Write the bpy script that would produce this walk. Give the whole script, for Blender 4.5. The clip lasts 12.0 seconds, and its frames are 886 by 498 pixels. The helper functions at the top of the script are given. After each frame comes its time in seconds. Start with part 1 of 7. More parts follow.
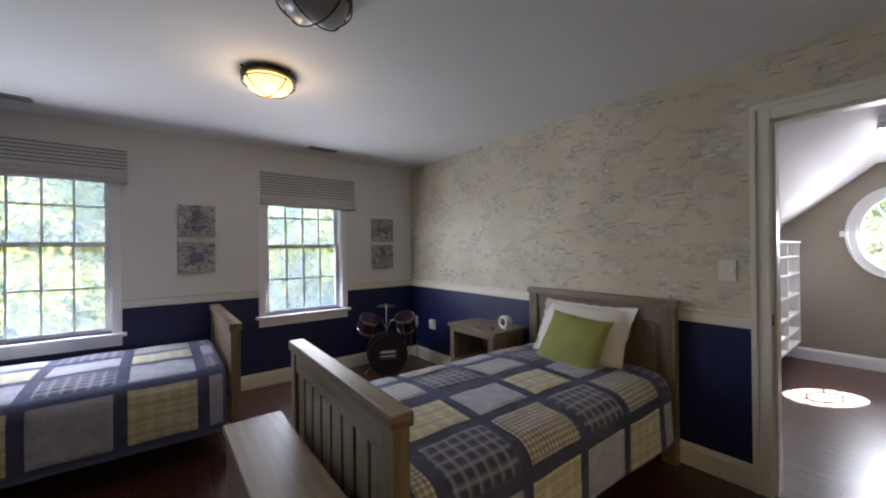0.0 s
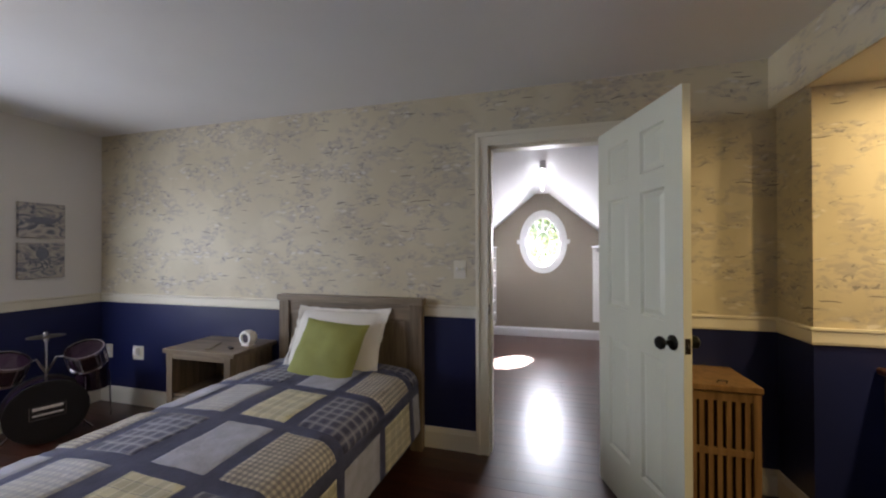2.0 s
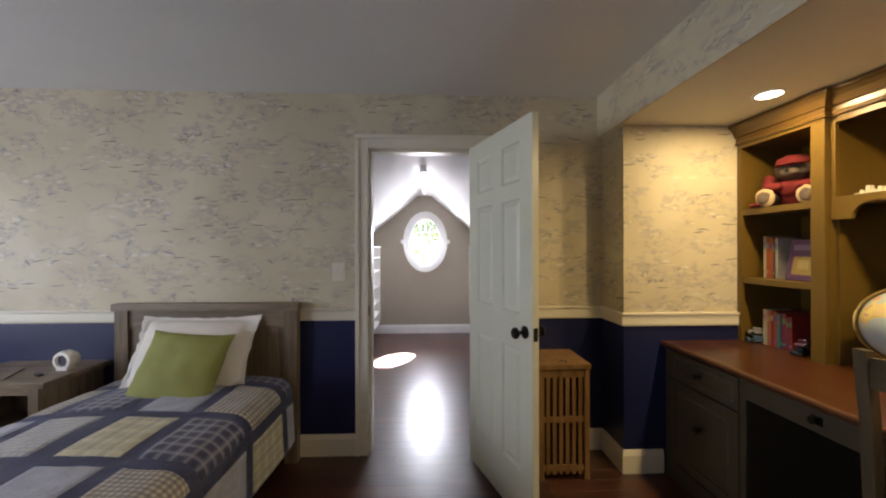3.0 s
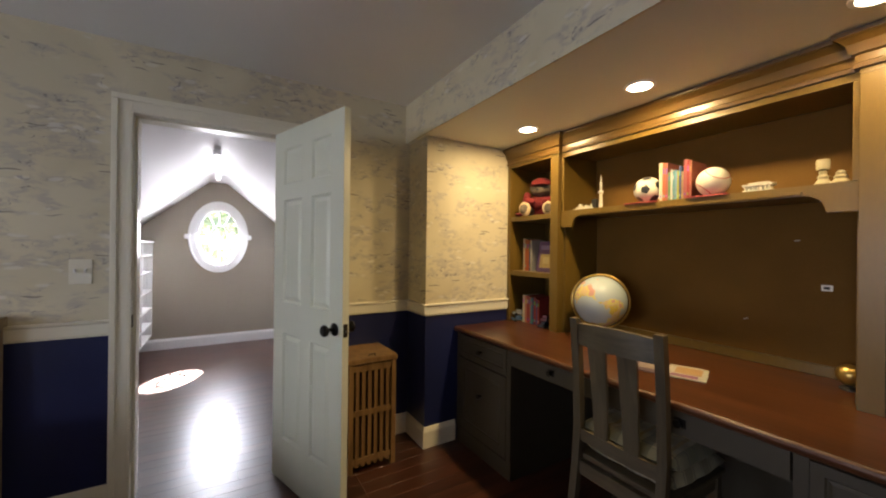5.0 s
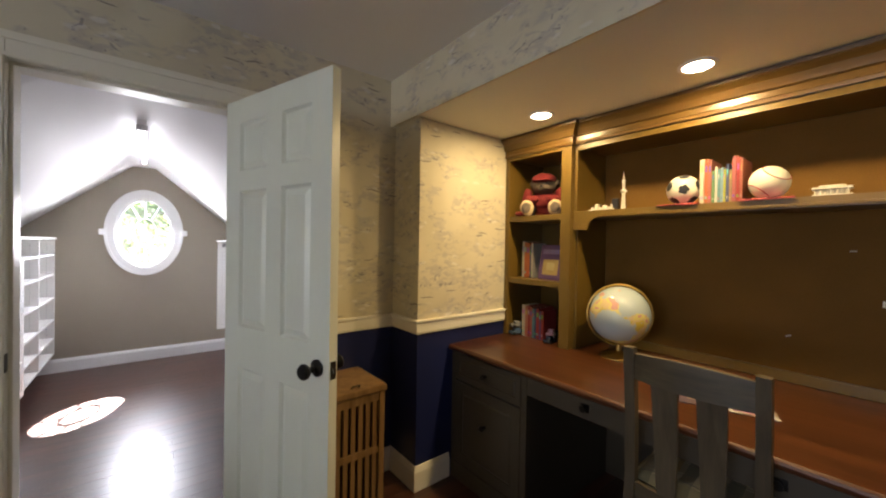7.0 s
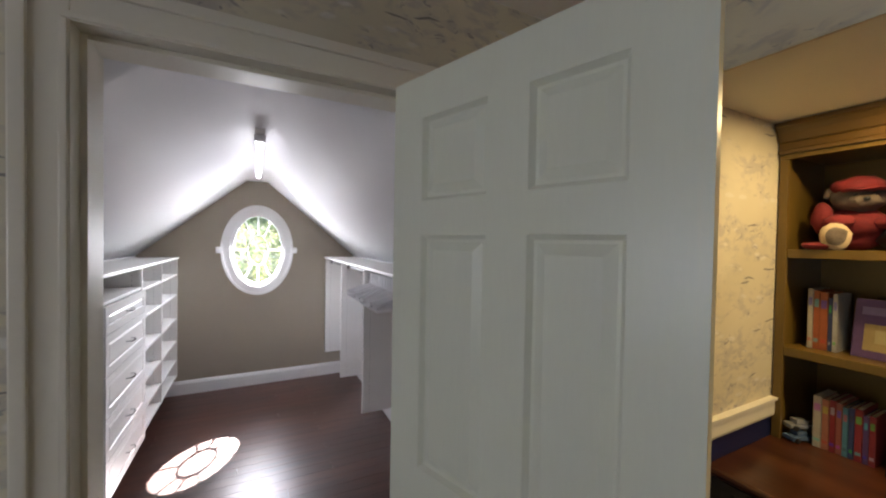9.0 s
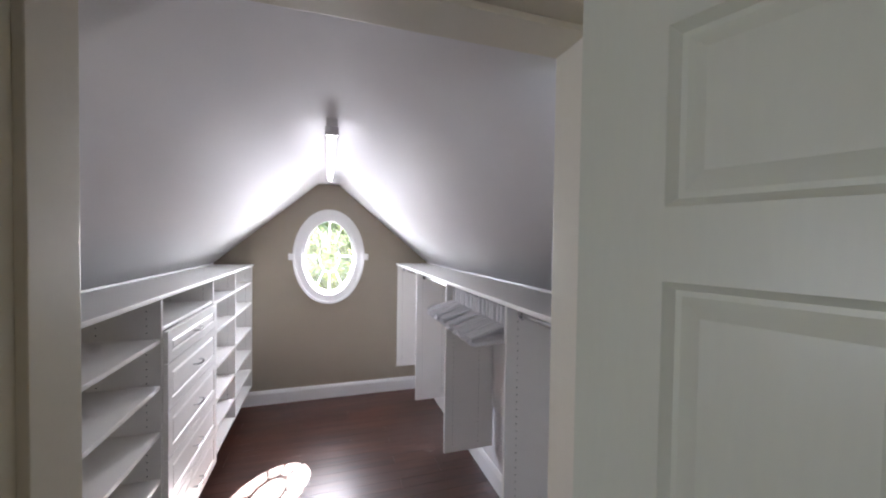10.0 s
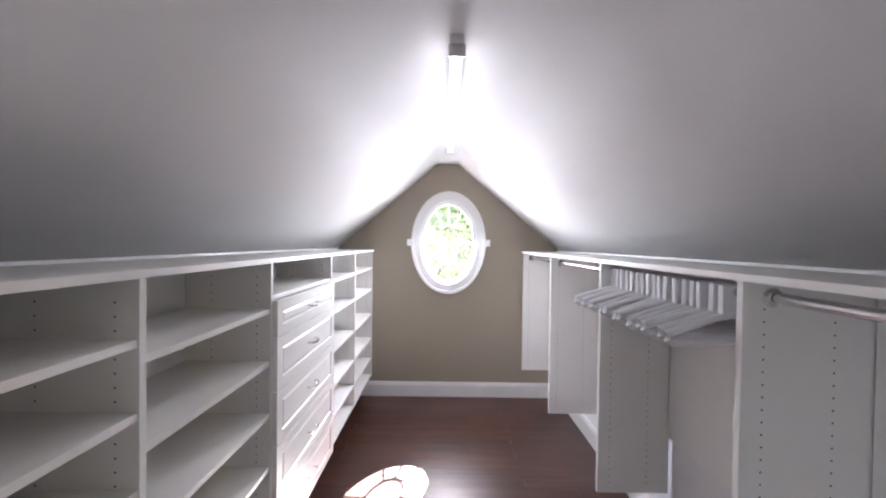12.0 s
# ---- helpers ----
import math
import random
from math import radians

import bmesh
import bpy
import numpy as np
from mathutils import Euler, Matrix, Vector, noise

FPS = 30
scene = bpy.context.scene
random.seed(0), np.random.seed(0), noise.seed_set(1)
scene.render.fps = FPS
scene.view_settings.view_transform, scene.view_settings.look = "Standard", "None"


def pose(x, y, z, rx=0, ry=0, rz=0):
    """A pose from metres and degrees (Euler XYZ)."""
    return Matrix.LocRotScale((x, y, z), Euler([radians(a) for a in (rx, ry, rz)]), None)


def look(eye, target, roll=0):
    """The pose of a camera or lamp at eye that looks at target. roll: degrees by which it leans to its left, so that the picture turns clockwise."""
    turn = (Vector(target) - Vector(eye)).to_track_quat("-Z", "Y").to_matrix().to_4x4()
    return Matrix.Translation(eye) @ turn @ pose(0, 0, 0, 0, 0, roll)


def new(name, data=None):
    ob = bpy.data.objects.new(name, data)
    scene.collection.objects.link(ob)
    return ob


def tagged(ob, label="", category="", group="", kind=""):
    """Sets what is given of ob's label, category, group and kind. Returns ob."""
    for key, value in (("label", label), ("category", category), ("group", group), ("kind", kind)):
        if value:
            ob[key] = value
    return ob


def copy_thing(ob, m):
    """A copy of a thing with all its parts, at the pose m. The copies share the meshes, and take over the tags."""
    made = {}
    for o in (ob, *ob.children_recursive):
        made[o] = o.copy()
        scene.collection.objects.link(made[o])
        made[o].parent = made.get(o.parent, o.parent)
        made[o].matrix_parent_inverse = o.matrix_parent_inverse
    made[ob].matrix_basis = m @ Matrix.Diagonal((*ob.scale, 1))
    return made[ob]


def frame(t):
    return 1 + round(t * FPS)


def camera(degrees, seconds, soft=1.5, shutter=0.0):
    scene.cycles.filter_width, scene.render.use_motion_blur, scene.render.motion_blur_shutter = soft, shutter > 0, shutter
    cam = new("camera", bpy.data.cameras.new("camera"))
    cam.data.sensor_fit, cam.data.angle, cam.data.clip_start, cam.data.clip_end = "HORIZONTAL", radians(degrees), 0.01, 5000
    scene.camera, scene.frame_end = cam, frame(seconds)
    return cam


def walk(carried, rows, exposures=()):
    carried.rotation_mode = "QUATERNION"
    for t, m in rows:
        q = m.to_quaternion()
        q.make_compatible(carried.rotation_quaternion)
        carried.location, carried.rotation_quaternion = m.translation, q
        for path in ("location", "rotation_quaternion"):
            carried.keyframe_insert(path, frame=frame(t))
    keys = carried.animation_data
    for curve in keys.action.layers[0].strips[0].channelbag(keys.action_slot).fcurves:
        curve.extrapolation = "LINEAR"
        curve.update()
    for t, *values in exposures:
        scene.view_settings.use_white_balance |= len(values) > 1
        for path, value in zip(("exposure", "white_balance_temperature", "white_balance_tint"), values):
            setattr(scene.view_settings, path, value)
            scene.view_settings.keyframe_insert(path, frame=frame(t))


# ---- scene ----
cam = camera(100.9, 12.0, soft=2.1)
EXPOSURES = [(0, 4.7, 6250, 17), (1, 4.75, 6250, 17), (2.5, 5.0, 6300, 17), (7, 5.05, 6350, 16), (9, 4.6, 6300, 16), (10, 4.75, 6250, 17), (11, 4.95, 6250, 17), (12, 5.0, 6250, 18)]
PATH = [
    (0, (1.682, 0.425, 1.348), (2.911, 2.003, 1.351), -0.6),
    (0.5, (1.794, 0.527, 1.348), (3.213, 1.936, 1.343), -0.5),
    (1, (1.854, 0.559, 1.337), (3.47, 1.737, 1.339), -0.3),
    (1.5, (1.873, 0.567, 1.333), (3.676, 1.433, 1.341), -0.3),
    (2, (1.867, 0.549, 1.337), (3.797, 1.072, 1.348), -0.2),
    (2.5, (1.861, 0.519, 1.345), (3.852, 0.702, 1.355), -0.2),
    (3, (1.828, 0.498, 1.359), (3.826, 0.414, 1.359), -0.1),
    (3.5, (1.819, 0.485, 1.361), (3.789, 0.139, 1.363), 0.1),
    (5.5, (1.829, 0.488, 1.338), (3.45, -0.683, 1.332), 0.8),
    (6, (1.945, 0.49, 1.338), (3.505, -0.762, 1.322), 0.9),
    (6.5, (2.117, 0.467, 1.37), (3.661, -0.804, 1.35), 0.9),
    (7, (2.308, 0.489, 1.398), (3.87, -0.76, 1.374), 1.0),
    (9, (3.261, 0.554, 1.597), (5.042, -0.355, 1.56), 1.0),
    (9.5, (3.524, 0.548, 1.641), (5.373, -0.213, 1.597), 0.7),
    (10, (3.774, 0.556, 1.657), (5.681, -0.046, 1.612), 0.8),
    (10.5, (3.994, 0.588, 1.649), (5.947, 0.16, 1.605), 0.8),
    (11, (4.145, 0.587, 1.618), (6.13, 0.338, 1.579), 0.8),
    (11.5, (4.221, 0.573, 1.552), (6.219, 0.498, 1.518), 0.6),
    (12, (4.254, 0.579, 1.469), (6.253, 0.584, 1.438), 0.7),
]
walk(cam, [(t, look(eye, target, roll)) for t, eye, target, roll in PATH], EXPOSURES)

# ---- world and light ----
SUN_WAY = Vector((-1.48, 0.38, -1.475)).normalized()
world = bpy.data.worlds.new("sky")
scene.world = world
world.use_nodes = True
wn = world.node_tree
sky = wn.nodes.new("ShaderNodeTexSky")
sky.sky_type, sky.sun_disc = "NISHITA", False
sky.sun_elevation = math.asin(-SUN_WAY.z)
sky.sun_rotation = math.atan2(-SUN_WAY.x, -SUN_WAY.y)
wn.links.new(sky.outputs[0], wn.nodes["Background"].inputs[0])
wn.nodes["Background"].inputs[1].default_value = 0.15
sun = new("sun", bpy.data.lights.new("sun", "SUN"))
sun.data.energy, sun.data.angle, sun.data.color = 5.0, radians(0.5), (1.0, 0.95, 0.88)
sun.matrix_world = look((0, 0, 0), SUN_WAY)


def area_light(name, place, target, sx, sy, watts, colour):
    d = bpy.data.lights.new(name, "AREA")
    d.shape, d.size, d.size_y, d.energy, d.color = "RECTANGLE", sx, sy, watts, colour
    ob = new(name, d)
    ob.matrix_world = look(place, target)
    return ob


SPOT_W = 0.50
# skylight in the two sash windows and the oval window
area_light("window_daylight", (2.93, 4.375, 1.28), (2.93, 2.0, 0.80), 0.72, 0.95, 0.80, (0.88, 0.93, 1.0))
area_light("window_daylight", (0.98, 4.375, 1.30), (0.98, 2.0, 0.80), 0.72, 0.95, 1.0, (0.88, 0.93, 1.0))

area_light("window_daylight", (7.78, 0.536, 1.475), (6.0, 0.536, 0.0), 0.44, 0.66, 1.0, (0.96, 0.97, 1.0))

# ---- materials ----
def mat(name, colour, rough=0.5, metal=0.0, var=0.12, scale=6.0, bump=0.0, bscale=80.0, stretch=(1, 1, 1), spec=0.5, coat=0.0):
    """Plain surface with colour drift at two scales and fine relief."""
    m = bpy.data.materials.new(name)
    m.use_nodes = True
    nt = m.node_tree
    n, l = nt.nodes, nt.links
    b = n["Principled BSDF"]
    b.inputs["Roughness"].default_value = rough
    b.inputs["Metallic"].default_value = metal
    b.inputs["Specular IOR Level"].default_value = spec
    b.inputs["Coat Weight"].default_value = coat
    tc = n.new("ShaderNodeTexCoord")
    mp = n.new("ShaderNodeMapping")
    mp.inputs["Scale"].default_value = stretch
    l.new(tc.outputs["Object"], mp.inputs[0])
    big, fine = n.new("ShaderNodeTexNoise"), n.new("ShaderNodeTexNoise")
    big.inputs["Scale"].default_value, fine.inputs["Scale"].default_value = scale, bscale
    big.inputs["Detail"].default_value = 4
    l.new(mp.outputs[0], big.inputs[0])
    l.new(mp.outputs[0], fine.inputs[0])
    add = n.new("ShaderNodeMath")
    add.operation = "MULTIPLY_ADD"
    l.new(fine.outputs[0], add.inputs[0])
    add.inputs[1].default_value = 0.4
    l.new(big.outputs[0], add.inputs[2])
    ramp = n.new("ShaderNodeMapRange")
    ramp.inputs[1].default_value, ramp.inputs[2].default_value = 0.4, 1.0
    ramp.inputs[3].default_value, ramp.inputs[4].default_value = 1 - var, 1 + var
    l.new(add.outputs[0], ramp.inputs[0])
    mul = n.new("ShaderNodeVectorMath")
    mul.operation = "SCALE"
    mul.inputs[0].default_value = colour
    l.new(ramp.outputs[0], mul.inputs["Scale"])
    l.new(mul.outputs[0], b.inputs["Base Color"])
    if bump:
        bp = n.new("ShaderNodeBump")
        bp.inputs["Strength"].default_value, bp.inputs["Distance"].default_value = bump, 0.004
        l.new(fine.outputs[0], bp.inputs["Height"])
        l.new(bp.outputs[0], b.inputs["Normal"])
    return m


def ramp_node(nt, stops, src):
    r = nt.nodes.new("ShaderNodeValToRGB")
    els = r.color_ramp.elements
    while len(els) < len(stops):
        els.new(0.5)
    for e, (p, c) in zip(els, stops):
        e.position, e.color = p, (*c, 1)
    nt.links.new(src, r.inputs[0])
    return r


def wood(name, dark, light, rough=0.35, axis="x", ring=1.0, coat=0.0, bump=0.15, per_piece=0.0, islands=False):
    """Wood with long grain along an axis, knots drift and pores."""
    m = bpy.data.materials.new(name)
    m.use_nodes = True
    nt = m.node_tree
    n, l = nt.nodes, nt.links
    b = n["Principled BSDF"]
    b.inputs["Roughness"].default_value, b.inputs["Coat Weight"].default_value = rough, coat
    b.inputs["Coat Roughness"].default_value = 0.28
    tc, mp = n.new("ShaderNodeTexCoord"), n.new("ShaderNodeMapping")
    sc = {"x": (1.2, 14, 14), "y": (14, 1.2, 14), "z": (14, 14, 1.2)}[axis]
    mp.inputs["Scale"].default_value = [v * ring for v in sc]
    l.new(tc.outputs["Object"], mp.inputs[0])
    info = n.new("ShaderNodeObjectInfo")
    chance = info.outputs["Random"]
    if islands:
        chance = n.new("ShaderNodeNewGeometry").outputs["Random Per Island"]
    off = n.new("ShaderNodeVectorMath")
    off.operation = "MULTIPLY_ADD"
    l.new(chance, off.inputs[0])
    off.inputs[1].default_value = (37, 53, 71)
    l.new(mp.outputs[0], off.inputs[2])
    a, f = n.new("ShaderNodeTexNoise"), n.new("ShaderNodeTexNoise")
    a.inputs["Scale"].default_value, a.inputs["Detail"].default_value, a.inputs["Distortion"].default_value = 1.2, 5, 0.6
    f.inputs["Scale"].default_value, f.inputs["Detail"].default_value = 6, 3
    l.new(off.outputs[0], a.inputs[0])
    l.new(off.outputs[0], f.inputs[0])
    mix = n.new("ShaderNodeMath")
    mix.operation = "MULTIPLY_ADD"
    l.new(f.outputs[0], mix.inputs[0])
    mix.inputs[1].default_value = 0.35
    l.new(a.outputs[0], mix.inputs[2])
    r = ramp_node(nt, [(0.45, dark), (0.85, light)], mix.outputs[0])
    out = r.outputs[0]
    if per_piece:
        mr = n.new("ShaderNodeMapRange")
        mr.inputs[3].default_value, mr.inputs[4].default_value = 1 - per_piece, 1 + per_piece
        l.new(chance, mr.inputs[0])
        sm = n.new("ShaderNodeVectorMath")
        sm.operation = "SCALE"
        l.new(out, sm.inputs[0])
        l.new(mr.outputs[0], sm.inputs["Scale"])
        out = sm.outputs[0]
    l.new(out, b.inputs["Base Color"])
    bp = n.new("ShaderNodeBump")
    bp.inputs["Strength"].default_value, bp.inputs["Distance"].default_value = bump, 0.002
    l.new(f.outputs[0], bp.inputs["Height"])
    l.new(bp.outputs[0], b.inputs["Normal"])
    return m


def wallpaper_material():
    """Cream paper with drifting strokes: grey-blue marks, white floes, few dark dashes, in clusters."""
    m = bpy.data.materials.new("wallpaper")
    m.use_nodes = True
    nt = m.node_tree
    n, l = nt.nodes, nt.links
    b = n["Principled BSDF"]
    b.inputs["Roughness"].default_value = 0.55
    tc = n.new("ShaderNodeTexCoord")
    warp = n.new("ShaderNodeTexNoise")
    warp.inputs["Scale"].default_value, warp.inputs["Detail"].default_value = 5, 3
    l.new(tc.outputs["Object"], warp.inputs[0])
    wv = n.new("ShaderNodeVectorMath")
    wv.operation = "MULTIPLY_ADD"
    l.new(warp.outputs["Color"], wv.inputs[0])
    wv.inputs[1].default_value = (0.07, 0.07, 0.07)
    l.new(tc.outputs["Object"], wv.inputs[2])

    def layer(scale, stretch, lo, hi, dist=0.8, shift=0.0):
        mp = n.new("ShaderNodeMapping")
        mp.inputs["Scale"].default_value = stretch
        mp.inputs["Location"].default_value = (shift, shift * 0.7, shift * 1.3)
        l.new(wv.outputs[0], mp.inputs[0])
        t = n.new("ShaderNodeTexNoise")
        t.inputs["Scale"].default_value, t.inputs["Detail"].default_value, t.inputs["Distortion"].default_value = scale, 3, dist
        l.new(mp.outputs[0], t.inputs[0])
        r = n.new("ShaderNodeMapRange")
        r.interpolation_type = "SMOOTHSTEP"
        r.inputs[1].default_value, r.inputs[2].default_value = lo, hi
        l.new(t.outputs[0], r.inputs[0])
        return r.outputs[0]

    def over(base, col, fac, k):
        mul = n.new("ShaderNodeMath")
        mul.operation = "MULTIPLY"
        l.new(fac, mul.inputs[0])
        mul.inputs[1].default_value = k
        mx = n.new("ShaderNodeMix")
        mx.data_type = "RGBA"
        l.new(mul.outputs[0], mx.inputs["Factor"])
        l.new(base, mx.inputs["A"])
        mx.inputs["B"].default_value = (*col, 1)
        return mx.outputs["Result"]

    def times(p, q):
        mul = n.new("ShaderNodeMath")
        mul.operation = "MULTIPLY"
        l.new(p, mul.inputs[0])
        l.new(q, mul.inputs[1])
        return mul.outputs[0]

    def dabs(stretch, turn, size, soft, chance):
        """Separate elongated brush marks, on a share of the cells of a stretched lattice."""
        mp = n.new("ShaderNodeMapping")
        mp.inputs["Scale"].default_value = stretch
        mp.inputs["Rotation"].default_value = (radians(turn), radians(turn), 0)
        l.new(wv.outputs[0], mp.inputs[0])
        v = n.new("ShaderNodeTexVoronoi")
        v.inputs["Scale"].default_value = 1.0
        l.new(mp.outputs[0], v.inputs["Vector"])
        r = n.new("ShaderNodeMapRange")
        r.interpolation_type = "SMOOTHSTEP"
        r.inputs[1].default_value, r.inputs[2].default_value = size + soft, size
        l.new(v.outputs["Distance"], r.inputs[0])
        sep, pick = n.new("ShaderNodeSeparateColor"), n.new("ShaderNodeMath")
        l.new(v.outputs["Color"], sep.inputs[0])
        pick.operation = "LESS_THAN"
        pick.inputs[1].default_value = chance
        l.new(sep.outputs[0], pick.inputs[0])
        return times(r.outputs[0], pick.outputs[0])

    base = ramp_node(nt, [(0.2, (0.55, 0.495, 0.36)), (0.8, (0.62, 0.565, 0.425))], layer(1.6, (1, 1, 1), 0.3, 0.7)).outputs[0]
    cluster = layer(6.0, (0.8, 0.8, 1.5), 0.45, 0.58, 0.6, 3.0)
    patchy = layer(26, (0.65, 0.65, 1.5), 0.40, 0.62, 0.5, 1.0)
    out = over(base, (0.31, 0.29, 0.31), times(cluster, patchy), 0.46)
    out = over(out, (0.78, 0.77, 0.76), times(cluster, dabs((11, 11, 30), 8, 0.22, 0.14, 0.40)), 0.42)
    out = over(out, (0.15, 0.135, 0.17), times(cluster, layer(26, (0.75, 0.75, 1.4), 0.60, 0.67, 1.2, 11.0)), 0.6)
    out = over(out, (0.74, 0.73, 0.71), dabs((8, 8, 26), -6, 0.16, 0.14, 0.14), 0.36)
    out = over(out, (0.085, 0.075, 0.10), dabs((6.5, 6.5, 75), 4, 0.20, 0.14, 0.075), 0.72)
    l.new(out, b.inputs["Base Color"])
    return m


def glass_material(name, haze_share):
    """Clear pane with a translucent share that paints daylight haze over the view."""
    m = bpy.data.materials.new(name)
    m.use_nodes = True
    nt = m.node_tree
    n, l = nt.nodes, nt.links
    n.remove(n["Principled BSDF"])
    tr, gl, fr, mx = n.new("ShaderNodeBsdfTransparent"), n.new("ShaderNodeBsdfGlossy"), n.new("ShaderNodeFresnel"), n.new("ShaderNodeMixShader")
    haze, hazed = n.new("ShaderNodeBsdfTranslucent"), n.new("ShaderNodeMixShader")
    haze.inputs[0].default_value = (0.95, 0.96, 0.88, 1)
    hazed.inputs[0].default_value = haze_share
    gl.inputs["Roughness"].default_value = 0.02
    l.new(tr.outputs[0], hazed.inputs[1])
    l.new(haze.outputs[0], hazed.inputs[2])
    l.new(fr.outputs[0], mx.inputs[0])
    l.new(hazed.outputs[0], mx.inputs[1])
    l.new(gl.outputs[0], mx.inputs[2])
    l.new(mx.outputs[0], n["Material Output"].inputs[0])
    return m


def glow(name, colour, strength):
    m = bpy.data.materials.new(name)
    m.use_nodes = True
    b = m.node_tree.nodes["Principled BSDF"]
    b.inputs["Base Color"].default_value = (*colour, 1)
    b.inputs["Emission Color"].default_value = (*colour, 1)
    b.inputs["Emission Strength"].default_value = strength
    return m


M_CEIL = mat("ceiling_paint", (0.74, 0.73, 0.72), 0.8, var=0.03, scale=2, bump=0.05, bscale=220)
M_WHITE = mat("wall_paint_white", (0.72, 0.71, 0.70), 0.7, var=0.03, scale=2, bump=0.05, bscale=220)
M_TRIM = mat("trim_paint", (0.74, 0.705, 0.60), 0.35, var=0.03, scale=4)
M_TRIMW = mat("closet_trim_paint", (0.80, 0.80, 0.80), 0.35, var=0.02, scale=4)
M_NAVY = mat("navy_paint", (0.011, 0.016, 0.074), 0.42, var=0.12, scale=3, bump=0.04, bscale=200)
M_PAPER = wallpaper_material()
M_CLOSET = mat("closet_paint_white", (0.86, 0.86, 0.87), 0.7, var=0.02, scale=2, bump=0.05, bscale=220)
M_TAUPE = mat("taupe_paint", (0.36, 0.315, 0.25), 0.7, var=0.03, scale=2, bump=0.05, bscale=220)
M_CREAM = mat("soffit_paint", (0.72, 0.68, 0.58), 0.6, var=0.03, scale=2)
M_LAM = mat("white_laminate", (0.88, 0.87, 0.845), 0.38, var=0.02, scale=3)
M_DOOR = mat("door_paint", (0.69, 0.70, 0.59), 0.33, var=0.04, scale=5, bump=0.05, bscale=120, stretch=(1, 1, 0.15))
M_FLOOR = wood("cherry_floor", (0.020, 0.0065, 0.004), (0.070, 0.023, 0.013), 0.33, "y", 1.0, 0.45, 0.06, 0.22)
M_FLOOR_REST = wood("cherry_floor_far", (0.020, 0.0065, 0.004), (0.070, 0.023, 0.013), 0.33, "y", 1.0, 0.45, 0.06, 0.22, True)
M_UNITD = mat("brown_pinboard", (0.145, 0.075, 0.016), 0.7, var=0.16, scale=4, bump=0.15, bscale=160, spec=0.12)
# Same paint as the bookcases, its colour darkened for the shade under the desktop.
M_BASE = mat("olive_paint_shaded", (0.046, 0.037, 0.024), 0.5, var=0.12, scale=5, bump=0.05, bscale=90, stretch=(1, 1, 0.3))
M_VENT = mat("vent_metal", (0.25, 0.23, 0.21), 0.5, 0.3)
M_GAP = mat("floor_joint", (0.012, 0.005, 0.003), 0.6)
M_BED = wood("grey_oak", (0.110, 0.080, 0.050), (0.245, 0.190, 0.128), 0.42, "x", 1.3)
M_BEDZ = wood("grey_oak_upright", (0.110, 0.080, 0.050), (0.245, 0.190, 0.128), 0.42, "z", 1.3)
M_BEDY = wood("grey_oak_cross", (0.110, 0.080, 0.050), (0.245, 0.190, 0.128), 0.42, "y", 1.3)
M_UNIT = mat("olive_brown_paint", (0.128, 0.078, 0.014), 0.34, var=0.14, scale=5, bump=0.05, bscale=90, stretch=(1, 1, 0.3), spec=0.5)
M_CROWN = mat("crown_paint", (0.100, 0.055, 0.012), 0.30, var=0.14, scale=5, bump=0.05, bscale=90, stretch=(0.3, 1, 1))
M_DESK = wood("cherry_top", (0.032, 0.010, 0.004), (0.080, 0.027, 0.010), 0.30, "x", 0.8, 0.2, 0.05)
M_BLACK = mat("black_metal", (0.012, 0.011, 0.010), 0.35, 0.6, var=0.2)
M_BRONZE = mat("bronze_metal", (0.045, 0.036, 0.028), 0.4, 0.8, var=0.2)
M_CHROME = mat("brushed_metal", (0.62, 0.62, 0.63), 0.25, 1.0, var=0.05)
M_GLASS, M_GLASSO = glass_material("window_glass", 0.17), glass_material("oval_glass", 0.006)
M_PILLOW = mat("white_cotton", (0.78, 0.76, 0.72), 0.85, var=0.04, scale=8, bump=0.3, bscale=300)
M_GREEN = mat("green_cushion", (0.28, 0.30, 0.085), 0.75, var=0.12, scale=9, bump=0.5, bscale=220)


# ---- building helpers ----
def box(bm, x0, x1, y0, y1, z0, z1, bevel=0.0):
    vs = [bm.verts.new((x, y, z)) for x in (x0, x1) for y in (y0, y1) for z in (z0, z1)]
    fs = []
    for a, b_, c, d in ((0, 1, 3, 2), (4, 6, 7, 5), (0, 4, 5, 1), (2, 3, 7, 6), (0, 2, 6, 4), (1, 5, 7, 3)):
        fs.append(bm.faces.new((vs[a], vs[b_], vs[c], vs[d])))
    if bevel:
        es = list({e for f in fs for e in f.edges})
        bmesh.ops.bevel(bm, geom=es, offset=bevel, segments=2, affect="EDGES", profile=0.7)
    return fs


def finish(name, bm, material, parent=None, label="", smooth=False):
    bmesh.ops.recalc_face_normals(bm, faces=bm.faces)
    me = bpy.data.meshes.new(name)
    bm.to_mesh(me)
    bm.free()
    for m in (material if isinstance(material, (list, tuple)) else [material]):
        me.materials.append(m)
    if smooth:
        me.shade_smooth()
        me.set_sharp_from_angle(angle=radians(38))
    ob = new(name, me)
    ob.parent = parent
    if label:
        ob["label"] = label
    return ob


def part(name, bm, material, parent, label="", smooth=False):
    return finish(name, bm, material, parent, label, smooth)


def box_part(name, dims, material, parent, label="", bevel=0.003):
    bm = bmesh.new()
    box(bm, *dims, bevel=bevel)
    return part(name, bm, material, parent, label)


def piece(name, mesh, parent, m):
    ob = new(name, mesh)
    ob.parent = parent
    ob.matrix_local = m
    return ob


